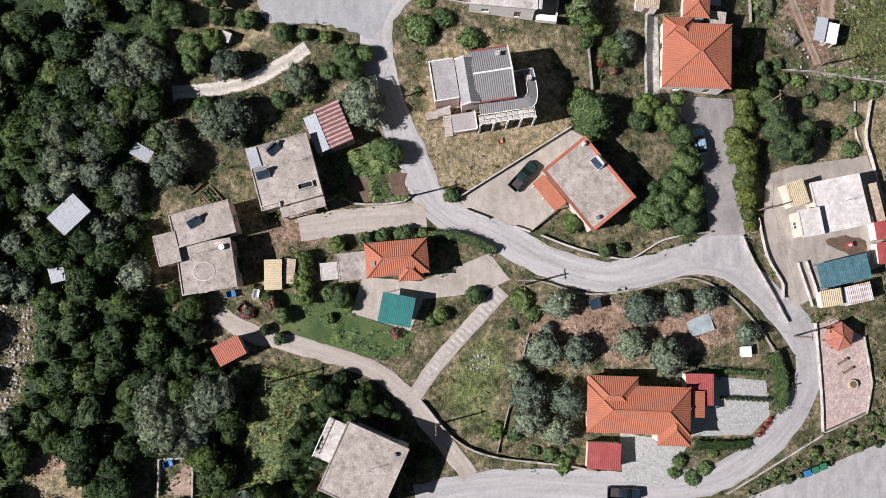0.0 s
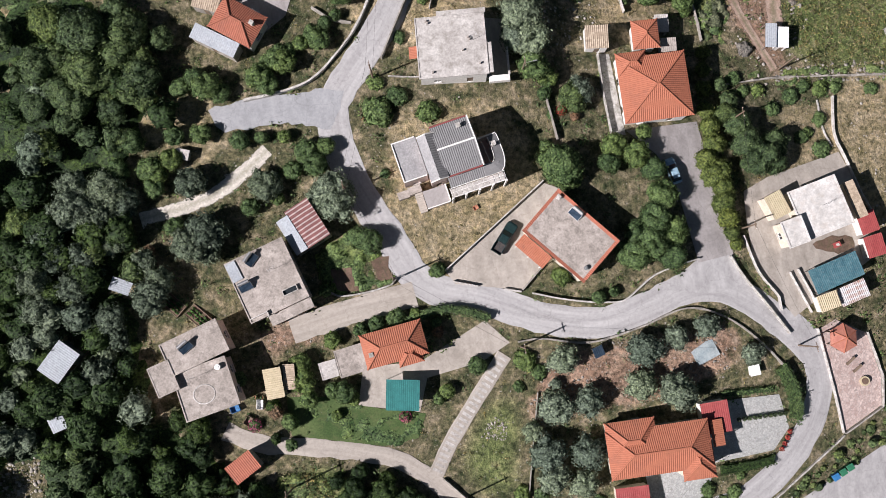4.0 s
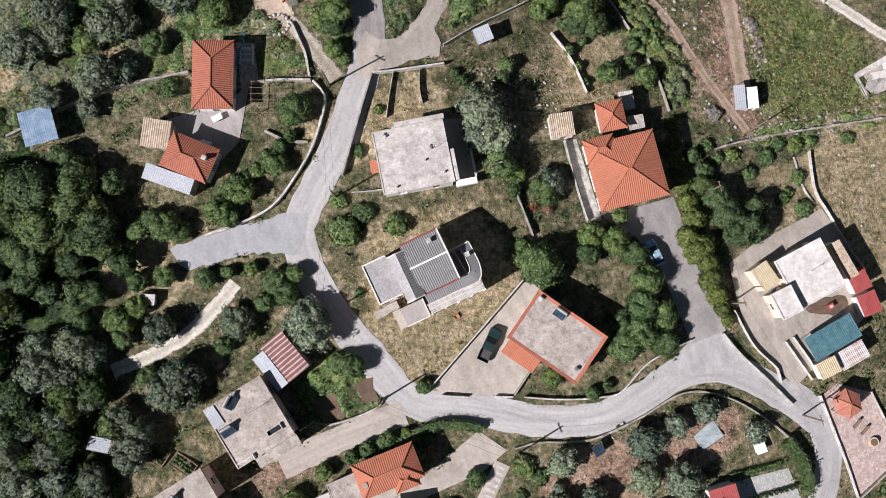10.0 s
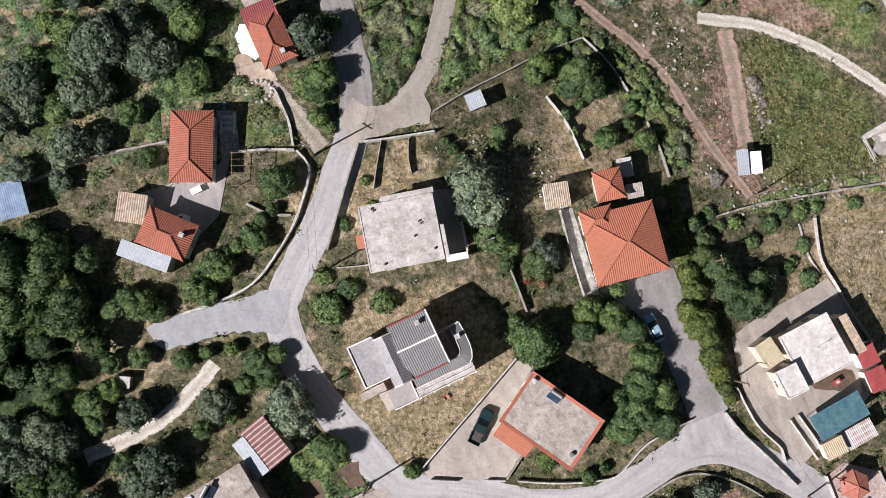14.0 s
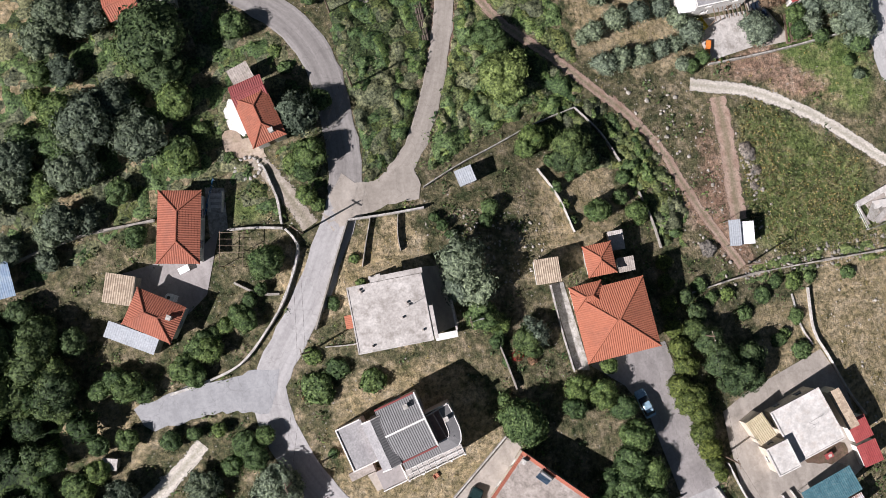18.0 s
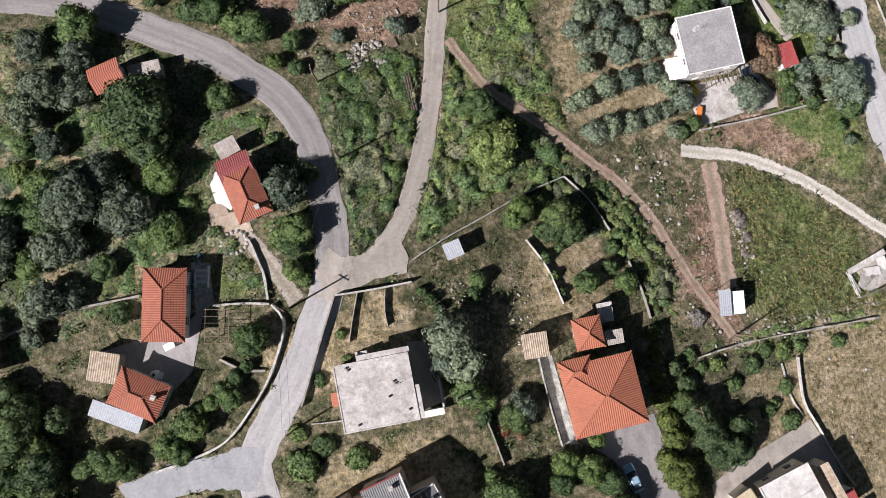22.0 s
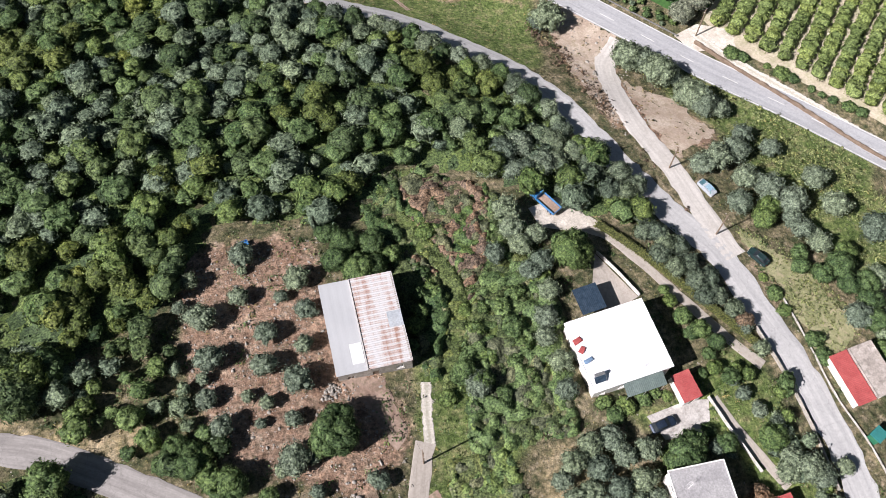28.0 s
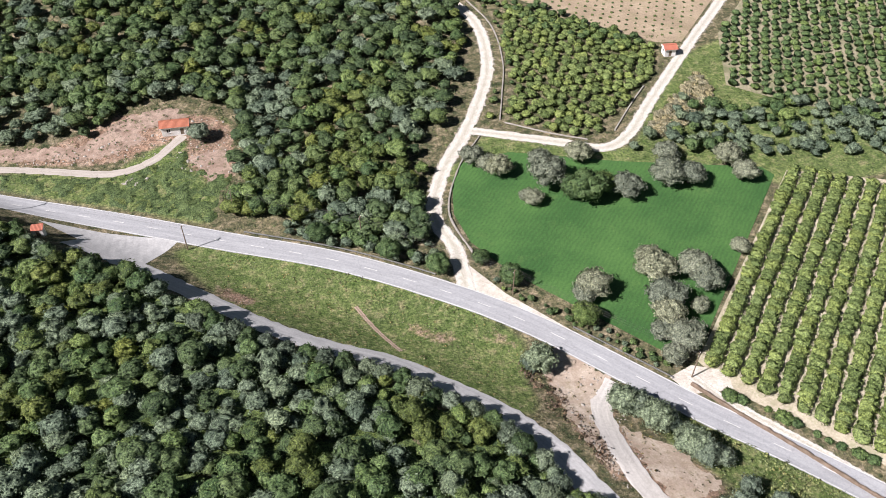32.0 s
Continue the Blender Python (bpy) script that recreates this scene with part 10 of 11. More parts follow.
scrubland([(38, 70), (50, 62), (52, 48), (55, 50), (56, 60), (50, 70), (44, 77), (36, 84), (34, 80)], 5900, 1.3, (0.5, 0.42, 0.55))
scrubland([(10.5, 66.5), (16, 69), (20, 76), (24, 84), (27, 92), (23, 95), (12, 96), (11.5, 82)], 6000, 1.0, (0.55, 0.5, 0.5))
scrubland([(30, 70), (40, 72), (33, 84), (31, 92), (29, 88), (25, 78), (21, 70), (19, 66)], 6100, 1.2, (0.5, 0.42, 0.55))
wood([(88, 100), (91, 100), (92, 78), (90, 62), (85, 64), (86, 76), (84, 86)], 3.0, 1.1, 1.9, [MIX[0][:4] + (0.6,), MIX[2][:4] + (0.4,)], 62, 130, 0.17)
wood([(98, 66), (110, 66), (112, 20), (100, 20), (99, 44)], 3.6, 1.2, 2.0, [MIX[0][:4] + (0.6,), MIX[2][:4] + (0.4,)], 63, 130, 0.17)
wood([(46, -31), (72, -20), (72, -13), (62, -18.5), (52, -24)], 1.7, 0.5, 1.0, [BRAMBLE + (0.8,), MIX[1][:4] + (0.2,)], 64, 70, 0.15)
scrubland([(36, 84), (44, 78), (50, 74), (60, 72), (62, 84), (46, 86), (44, 98), (35, 98), (34, 90)], 6500, 0.9, (0.5, 0.48, 0.4))
scrubland([(40, 62), (47, 60), (50, 47), (53, 46), (54, 52), (50, 62), (44, 72), (36, 70), (33, 69)], 6600, 1.3, (0.5, 0.42, 0.5))
wood([(-29, -9), (-20, -8.5), (-13, -10.5), (-8, -15), (-3, -20), (-6, -30), (-22, -31), (-31, -26), (-34, -14)], 2.2, 0.8, 1.7, [("dark", "woodland_deep", M_DEEPSHADELEAF, "trees crowding the gully, shade put into their deep green", 0.5), ("bush", "scrub_deep", M_DEEPSHADELEAF, "undergrowth in the gully with shade in its deep green", 0.5)], 67, 90, 0.19)
for x, y, r in ((97.5, 113.1, 1.6), (97.7, 109.8, 1.4), (97.0, 116.5, 0.9), (100.4, 103.6, 1.8), (100.6, 100.6, 1.7)):
    plant("bush", x, y, r, "leafy green shrub beside the valley road", group="shrubs beside the valley road")
for x, y, r in ((90.0, 104.0, 1.7), (89.0, 108.2, 1.5), (86.5, 91.4, 1.8), (85.0, 94.5, 1.5), (87.2, 86.0, 1.7), (89.6, 82.6, 1.6), (83.6, 97.6, 1.5), (82.6, 100.3, 1.4), (86.2, 77.2, 1.6), (75.6, 90.6, 1.4), (77.6, 89.6, 1.2)):
    plant("olive", x, y, r, "grey-green olive between the yards and the road", group="olives above the valley road")
# trees on the plain
for x, y, r in ((86.7, 255.7, 3.7), (89.5, 251.9, 3.0), (92.0, 248.6, 4.2), (103.8, 249.8, 3.7), (103.1, 241.8, 5.4), (114.8, 249.0, 4.1), (121.4, 232.3, 5.0), (133.7, 233.9, 5.3), (139.7, 232.5, 4.1), (137.7, 243.3, 3.8), (153.0, 237.5, 4.2), (154.0, 230.2, 3.8), (97.1, 235.3, 2.9), (95.6, 237.1, 2.0), (99.4, 201.9, 4.5), (97.0, 200.8, 3.4), (116.0, 203.4, 5.2), (116.0, 207.5, 3.9), (124.9, 201.2, 5.0), (125.9, 197.5, 4.7), (113.8, 194.3, 4.8), (112.3, 189.7, 4.4), (113.0, 183.0, 4.6), (108.9, 179.5, 3.0), (120.9, 191.1, 2.5), (139.4, 206.0, 2.7), (109.6, 186.5, 3.1),):
    plant("dusty", x, y, r, group="trees round the clover field")
for x, y, r in ((110.7, 233.3, 5.4), (107.6, 235.0, 4.2), (115.5, 235.1, 3.9), (82.7, 210.1, 3.4), (94.4, 194.3, 3.6), (77.7, 218.1, 2.4), (67.3, 218.2, 3.2), (57.5, 225.6, 3.2), (41.7, 236.2, 3.3),):
    plant("broad", x, y, r, group="green trees round the clover field")
for x, y, r in ((80.5, 185.1, 3.9), (78.8, 185.3, 2.4), (93.0, 170.5, 4.0), (95.7, 169.4, 3.3), (97.7, 165.0, 4.0), (99.8, 163.9, 2.8), (101.6, 157.5, 3.9), (103.0, 155.5, 3.5), (101.9, 160.7, 2.6), (106.1, 154.1, 2.5), (107.4, 146.5, 2.3),):
    plant("olive", x, y, r, group="olives beside the main road")
for x, y, r in ((115.9, 167.9, 1.9), (117.8, 166.4, 1.6), (121.9, 163.1, 0.9), (123.9, 160.3, 2.0), (125.5, 158.6, 1.5), (128.2, 155.2, 0.9), (129.6, 153.3, 0.9), (131.1, 151.5, 1.2), (133.5, 149.1, 1.6), (135.4, 147.2, 1.4)):
    plant("bush", x, y, r, "round dark green shrub at the orchard edge", group="shrubs at the orchard edge")
plant("olive", 16.5, 283.0, 3.2, group="trees at the hill house")
wood([(127, 250), (150, 242), (170, 236), (205, 226), (240, 236), (205, 250), (182, 260), (166, 262), (156, 270), (142, 256)], 4.2, 1.6, 2.9, [MIX[0][:4] + (0.7,), MIX[2][:4] + (0.3,)], 71, 90, 0.18)
wood([(70.5, 219), (62, 220), (50, 229), (38, 236.5), (30, 242), (40, 246), (56, 242), (66, 236), (69, 226)], 2.9, 1.3, 2.3, [MIX[0][:4] + (0.6,), MIX[2][:4] + (0.4,)], 72, 90, 0.18)
wood([(76, 216), (84, 206), (96, 194), (108, 180), (106, 177.4), (95, 190), (85, 202), (78, 211)], 2.0, 0.5, 1.1, [MIX[2][:4] + (0.8,), MIX[0][:4] + (0.2,)], 73, 90, 0.18)
wood([(104, 274), (108, 284), (113, 300), (118, 318), (122, 338), (114, 350), (110, 330), (106, 302), (100, 284)], 3.2, 0.8, 1.5, [MIX[2][:4] + (1.0,)], 74, 90, 0.18)
wood([(117, 330), (126, 340), (152, 312), (160, 300), (150, 298), (130, 316)], 4.0, 1.4, 2.0, [MIX[2][:4] + (1.0,)], 75, 90, 0.18)
wood([(-52, 345), (-37.9, 338.4), (8.2, 324.9), (6.8, 299.6), (-3.0, 299.2), (-14.0, 291.5), (-24, 293), (-38.2, 296.0), (-56, 300)], 4.2, 1.8, 3.2, [MIX[0][:4] + (0.3,), MIX[1][:4] + (0.4,), MIX[2][:4] + (0.3,)], 79, 90, 0.17)
wood([(20, 252), (28, 262), (27, 292), (40, 270), (40, 244)], 3.2, 1.4, 2.4, [MIX[1][:4] + (0.6,), MIX[0][:4] + (0.4,)], 76, 90, 0.18)
pts = scatter([(140, 260), (149.4, 266.8), (166.8, 280.4), (166.0, 268.7), (152, 255.8), (141, 252.6)], 1.5, 77)
woodland("reed_bed", "bush", pts, np.random.uniform(0.8, 1.5, len(pts)), M_REED, "dry straw-coloured reeds beside the farm track", 50, 0.32, "reeds", 12)
pts = scatter([(126.8, 340), (150, 314), (162, 303), (170, 301), (196, 326), (190, 366), (150, 368)], 3.2, 78, 0.08)
TAKEN_FIELD = [t for t in TAKEN if t[0] == "poly" and t[1][0] == (126.8, 340)]
for t in TAKEN_FIELD:
    TAKEN.remove(t)
pts = scatter([(126.8, 340), (150, 314), (162, 303), (170, 301), (196, 326), (190, 366), (150, 368)], 3.4, 78, 0.08)
woodland("young_plants", "bush", pts, np.random.uniform(0.4, 0.65, len(pts)), M_LEAF, "young plants in rows on ploughed soil", 14, 0.5, "crop", 13, (8, 4))
TAKEN.remove(("poly", RUSSET))
TAKEN.remove(("poly", CLEARING))
for ring in (BARE_WEST, YARD_WEST, ROCKS_WEST):
    TAKEN.remove(("poly", ring))
TAKEN.remove(("poly", TERRACES))


def tufts(name, poly, count, smin, smax, material, label, leaves=9, seed=3, size=0.42, bare=()):
    """Low weeds and grass: small upright fans of blades."""
    rng = np.random.default_rng(seed)
    poly = np.asarray(poly, float)
    lo, hi = poly.min(0), poly.max(0)
    x, y = rng.uniform(lo[0], hi[0], count), rng.uniform(lo[1], hi[1], count)
    clump = np.array([noise.noise((a * 0.11, b * 0.11, seed)) for a, b in zip(x, y)])
    keep = inside(poly, x, y) & (clump > rng.uniform(-0.55, 0.35, count)) & free(x, y, 0.15)
    for p in bare:
        keep &= ~inside(p, x, y)
    x, y = x[keep], y[keep]
    n = len(x)
    s = rng.uniform(smin, smax, n)
    base = np.stack([x, y, terrain(x, y)], 1)
    d = rng.normal(0, 1, (n, leaves, 3)) * np.array((1, 1, 0.25))
    c = base[:, None, :] + d * s[:, None, None] * 0.5 + np.array((0, 0, 1)) * (s * 0.35)[:, None, None] * rng.uniform(0.2, 1.3, (n, leaves, 1))
    vs, fs = quads(rng, c.reshape(-1, 3), np.tile((0, 0, 1.0), (n * leaves, 1)) + d.reshape(-1, 3) * 0.6, size, 0.55)
    k = np.repeat(s, leaves * 4)[:, None]
    cc = np.repeat(c.reshape(-1, 3), 4, 0)
    up = d.reshape(-1, 3) * 0.45 + np.array((0, 0, 0.75))
    up /= np.linalg.norm(up, axis=1, keepdims=True)
    ob = arrays(name, cc + (vs - cc) * k, fs, material, tone=np.repeat(rng.uniform(0, 1, n), leaves * 4), soft=True, normals=np.repeat(up, 4, 0))
    return tagged(ob, label, "undergrowth", kind="stuff")


LAWN = [(-23.6, 3.8), (-17.0, 2.6), (-10.3, -0.4), (-3.6, -2.4), (-5.6, -6.3), (-10.8, -6.5), (-23.8, -2.5)]
OPEN = HAY + [((-3, -12), (9, 4), (13, -3), (9, -20), (2, -18)), ((62, 42), (68, 64), (86, 50), (88, 36)), ((10, -8), (44, -8), (46, 2), (14, 4)), ((-25, 4), (-3, -2), (-6, -7), (-25, -3)), ((2, 106), (22, 138), (25, 124), (29, 112), (24, 100), (4, 105))]
tufts("weeds", VILLAGE_AREA, 15000, 0.15, 0.45, M_WEED, "dry and green weeds over the rough ground", 8, 3, 0.36, [LAWN])
tufts("brambles", VILLAGE_AREA, 9000, 0.5, 1.2, M_LEAF, "low green brambles and scrub over the slope", 12, 5, 0.22, OPEN + [LAWN, TERRACES, VERGE, GRASSWAY])
GARDEN = [(-16.0, 22.5), (-9.4, 26.0), (-5.8, 22.4), (-4.9, 17.0), (-13.2, 15.9), (-15.2, 17.2)]
thicket("vegetable_rows", GARDEN, M_LEAF, "leafy green vegetables and vines in the kitchen garden", 6800, 0.8, 0.62, 0.45)
thicket("vegetable_rows", GARDEN, M_BRAMBLE, "bright green vegetables in the kitchen garden", 6900, 0.5, 0.5, 0.45)
thicket("glade_grass", GLADE, M_BRAMBLE, "tall yellow-green grass of the glade", 7000, 0.45, 0.85, 0.5)
MEADOW = [(64.5, 47.0), (68, 64), (72, 66), (86, 52), (92, 42), (86, 37.6), (76, 39), (68, 40)]
tufts("fresh_grass", MEADOW, 3200, 0.2, 0.5, M_GRASS, "fresh green grass of the rough meadow", 7, 27, 0.36)
tufts("meadow_grass", MEADOW, 4200, 0.2, 0.5, M_WEED, "rough green grass of the meadow", 7, 20, 0.4)
thicket("lawn_weeds", LAWN, M_LEAF, "darker weeds grown through the lawn", 7200, 0.3, 0.46, 0.5)
tufts("clearing_grass", CLEARING, 900, 0.3, 0.8, M_WEED, "dry pale grass in a clearing of the wood", 9, 19, 0.3)
tufts("verge_grass", [(99.0, 142), (105.2, 146.2), (112, 124), (116, 114), (124, 106), (138, 116), (136, 134), (122, 152), (108, 165), (96, 178), (95, 170), (104, 150)], 9000, 0.3, 0.8, M_PALEGRASS, "fresh green grass on the verge of the main road", 7, 16, 0.4)
tufts("verge_grass", [(96.6, 128), (103.5, 123), (108.5, 117), (110.5, 104), (105.2, 99.6), (100.4, 100.6), (98.6, 112)], 2600, 0.2, 0.5, M_PALEGRASS, "pale yellow-green grass on the valley road verge", 8, 26, 0.4)
tufts("ditch_scrub", [(76.0, 188), (80.8, 188), (83.0, 172), (87.0, 158), (91.0, 142), (94, 126), (91.5, 124), (86.5, 142), (82, 158), (78, 174)], 2600, 0.4, 0.9, M_RUSSETWEED, "dry brown scrub along the dug ditch", 7, 17, 0.4)
tufts("roadside_scrub", [(108.5, 172.6), (110.6, 174.0), (136.5, 136.0), (134.4, 134.6)], 2600, 0.5, 1.0, M_RUSSETWEED, "strip of dry brown scrub along the main road", 8, 18, 0.4)
tufts("meadow_weeds", [(0, 245), (70, 212), (134, 140), (140, 120), (96, 130), (80, 160), (20, 214)], 9000, 0.2, 0.45, M_WEED, "meadow weeds beside the main road", 6, 7, 0.5)
tufts("bank_weeds", [(-60, 292), (20, 250), (70, 215), (80, 260), (100, 290), (30, 300), (-60, 320)], 7000, 0.25, 0.6, M_BRAMBLE, "green weeds on the bank above the main road", 8, 8, 0.42)
tufts("plain_weeds", [(80, 262), (110, 256), (165, 232), (220, 226), (205, 250), (170, 300), (110, 345), (104, 300)], 9000, 0.25, 0.6, M_GRASS, "weeds between the fields of the plain", 7, 9, 0.45)
tufts("clover", [(79.5, 249.5), (83.6, 255.8), (97.8, 257.2), (125.8, 245.6), (161.5, 233.7), (163.2, 229.7), (116.0, 180.6), (108.6, 181.7), (84, 213), (77.6, 225.6), (76.4, 236.6)], 22000, 0.15, 0.3, M_CROP, "dense low clover leaves over the field", 4, 10, 0.5)


# ---- loose stones ----
def stones(poly, count, rmin, rmax, seed, label, simple=False):
    """Loose stones half sunk in the ground: faceted lumps, or plain pebbles."""
    rng = np.random.default_rng(seed)
    poly = np.asarray(poly, float)
    lo, hi = poly.min(0), poly.max(0)
    x, y = rng.uniform(lo[0], hi[0], count), rng.uniform(lo[1], hi[1], count)
    keep = inside(poly, x, y) & free(x, y, 0.1)
    x, y = x[keep], y[keep]
    n, k = len(x), 4 if simple else 6
    r = rmin * (rmax / rmin) ** rng.uniform(0, 1, n) ** 2
    a = 2 * math.pi * np.arange(k) / k
    rings = [(1.0, -0.25)] + ([] if simple else [(0.85, 0.45)])
    pts = [np.stack([q * np.cos(a), q * np.sin(a), np.full(k, z)], 1) for q, z in rings] + [np.array([(0.0, 0.0, 0.75)])]
    base = np.concatenate(pts)
    m = len(base)
    v = base[None] * rng.uniform(0.7, 1.25, (n, m, 1)) * rng.uniform(0.6, 1.25, (n, 1, 3)) * r[:, None, None] + np.stack([x, y, terrain(x, y)], 1)[:, None, :]
    fs = []
    for i in range(k):
        j = (i + 1) % k
        if simple:
            fs.append((i, j, m - 1))
        else:
            fs += [(i, j, k + j), (i, k + j, k + i), (k + i, k + j, m - 1)]
    f = np.array(fs)[None] + (np.arange(n) * m)[:, None, None]
    tagged(arrays("loose_stones", v.reshape(-1, 3), f.reshape(-1, 3), M_STONE), label, "stones", kind="stuff")


stones([(1.8, 139), (24, 139), (29, 112), (30, 94), (12, 92), (1.7, 118)], 1500, 0.07, 0.32, 81, "grey stones scattered on the red soil of the grove")
stones([(10, -8), (42, -6), (46, 2), (30, 3), (14, 3)], 350, 0.08, 0.3, 82, "stones scattered in the olive garden")
stones([(46, 74), (66, 70), (70, 40), (57, 38)], 600, 0.08, 0.4, 83, "stones on the reddish scrub slope")
stones([(68, 36), (84, 37), (92, 16), (74, 8), (70, 20)], 350, 0.06, 0.25, 84, "stones on the dry brown slope")
stones([(-36, 286), (24.4, 293), (24, 264), (12, 271), (-6, 279)], 500, 0.15, 0.5, 85, "stones on the cleared red soil")
stones([(60.5, 41.0), (72, 40.6), (85, 39.4), (85, 36.0), (69, 37.6), (60.5, 38.4)], 520, 0.1, 0.38, 93, "tumbled stones along the field wall")
stones([(66.0, 60), (67.6, 60), (68.4, 51), (66.6, 49.6)], 110, 0.12, 0.4, 94, "stones cleared to the side of the track")
stones([(80.8, 186.8), (93.6, 177.2), (90, 147), (82, 153)], 500, 0.1, 0.4, 86, "rubble along the bank of the link track")
stones([(-64, -20), (-62, 10), (-56, 12), (-56, -30)], 260, 0.1, 0.35, 87, "pale rocks on the western edge")
stones([(-18.4, 10.4), (-21.6, 12), (-21.6, 14.2), (-18, 15.2), (-16.6, 14)], 420, 0.05, 0.22, 88, "heap of pale rubble at the end of the lane")
stones([(20, 60), (32, 58), (33, 50), (24, 47)], 250, 0.08, 0.3, 89, "stones on the rough plot")
stones([(-60, -40), (95, -40), (104, 60), (96, 128), (40, 140), (-40, 130)], 9000, 0.05, 0.22, 94, "small pale stones scattered over the rough ground", True)
tufts("clearing_grass", CLEARING, 1500, 0.25, 0.6, M_BRAMBLE, "tall yellow-green grass in a clearing", 9, 19, 0.3)
stones([(-64, 2), (-57.6, 1), (-57.7, -6.9), (-60.5, -14.9), (-64, -15)], 420, 0.1, 0.4, 95, "grey broken rock along the western cut")


# ---- small loose things ----
M_TERRACOTTA = mottled("terracotta", (0.36, 0.15, 0.09), (0.46, 0.21, 0.13), 2.0, 9.0, None, 0, 0.85, 0.1)
M_PINKFLOWER = foliage("pink_blossom", (0.35, 0.06, 0.14), (0.6, 0.16, 0.3), (1.1, 1.0, 1.0))
M_REDFLOWER = foliage("red_blossom", (0.3, 0.03, 0.03), (0.5, 0.06, 0.05), (1.1, 1.0, 1.0))
M_CLEARSHEET = mottled("weathered_plastic_sheet", (0.26, 0.32, 0.34), (0.42, 0.47, 0.48), 0.8, 4.0, (0.18, 0.21, 0.22), 0.5, 0.35, 0.2)


def flower_pot(x, y, pot, bloom, label, group, r=0.28):
    o = thing("flower_pot", spot(x, y, 0, 0.09), label, "pot", group)
    bm = a_tube((0, 0, 0), (0, 0, r * 1.4), r * 0.7, r, 14)
    tube(bm, (0, 0, r * 1.3), (0, 0, r * 1.5), r * 1.08, r * 1.08, 14)
    part("pot", bm, pot, o)
    rng = np.random.default_rng(int(abs(x * 10 + y)))
    d = rng.normal(0, 1, (70, 3))
    d /= np.linalg.norm(d, axis=1, keepdims=True)
    vs, fs = quads(rng, d * r * 1.15 * rng.uniform(0.7, 1.1, (70, 1)) + (0, 0, r * 2.2), d, r * 0.4)
    arrays("plant", vs, fs, bloom, o)


for k in range(10):
    flower_pot(42.5 + 7.6 * k / 9, -12.5 - 0.5 * k / 9, M_DARKMETAL, M_DARKLEAF, "dark pot with a small green shrub", "pots along the villa terrace", 0.3)
for x, y in ((48.7, -18.4), (49.3, -17.6), (49.9, -16.8), (50.4, -16.0)):
    flower_pot(x, y, M_TERRACOTTA, M_REDFLOWER, "terracotta pot with red flowers", "red flower pots", 0.3)
for x, y in ((66.0, 72.6), (66.9, 72.3), (68.0, 72.0), (69.2, 71.8), (-27.5, 4.2), (-26.4, 4.0), (-5.4, 41.0), (-4.6, 41.6)):
    flower_pot(x, y, M_TERRACOTTA, M_LEAF, "terracotta pot with a leafy plant", "terracotta pots", 0.28)


def flowering_bush(x, y, r, bloom, label):
    o = thing("flowering_bush", spot(x, y, 30), label, "bush")
    vs, fs, ns = crown_arrays(int(abs(x * 7 + y * 3)), 200, 5, 0.12, 0.9, 0.1, 0.4, 12, 6)
    arrays("foliage", vs * r, fs, M_LEAF, o, soft=True)
    rng = np.random.default_rng(7)
    d = rng.normal(0, 1, (150, 3))
    d[:, 2] = abs(d[:, 2])
    d /= np.linalg.norm(d, axis=1, keepdims=True)
    vs, fs = quads(rng, (d * (1.02, 1.02, 0.55) + (0, 0, 0.5)) * r, d, 0.1 * r, 0.8)
    arrays("blossom", vs, fs, bloom, o)


flowering_bush(-28.2, 0.3, 1.0, M_PINKFLOWER, "bush covered in pink blossom beside the wall")
flowering_bush(-7.0, -2.6, 0.9, M_PINKFLOWER, "small bush with pink blossom at the path")
flowering_bush(23.8, 38.0, 0.8, M_REDFLOWER, "bush with red blossom beside the wall")


def crate(x, y, yaw, sx, sy, sz, material, label, group="", dz=0.05):
    """An open slatted box."""
    o = thing("crate", spot(x, y, yaw, dz), label, "crate", group)
    part("base", a_box(0, 0, 0, sx, sy, 0.05), material, o)
    for s in (-1, 1):
        part("side", a_box(0, s * sy / 2, 0, sx, 0.05, sz, 0, 0.01), material, o)
        part("side", a_box(s * sx / 2, 0, 0, 0.05, sy - 0.06, sz, 0, 0.01), material, o)


crate(66.7, 78.3, 20, 1.2, 1.9, 0.8, mottled("yellow_plastic", (0.62, 0.5, 0.03), (0.72, 0.6, 0.05), 2.0, 6.0, None, 0, 0.5, 0.0), "bright yellow plastic bin on the slab terrace")
crate(8.5, 25.7, 20, 0.7, 0.6, 0.3, M_TERRACOTTA, "small terracotta-coloured crate in the dry grass")
for x, y, yaw, m, lb in ((-30.5, 3.1, 10, M_BLUEPAINT, "blue plastic crate beside the house"), (-29.0, 1.1, 50, M_WOOD, "weathered wooden crate beside the house"),
                         (-27.0, 3.1, 80, M_WHITEPAINT, "white plastic crate beside the house"), (-35.3, -2.6, 30, M_WOOD, "old wooden crate in the yard"),
                         (-39.4, -21.2, 20, M_BLUEPAINT, "blue crate in the lower yard"), (-35.8, -23.7, 70, M_WOOD, "wooden crate in the lower yard"),
                         (12.5, 139.9, 15, M_BLUEPAINT, "bright blue harvest crate in the grove"), (60.6, 106.0, 10, M_BLUEPAINT, "blue crate beside the white house")):
    crate(x, y, yaw, 1.3, 0.9, 0.6, m, lb, "yard crates")


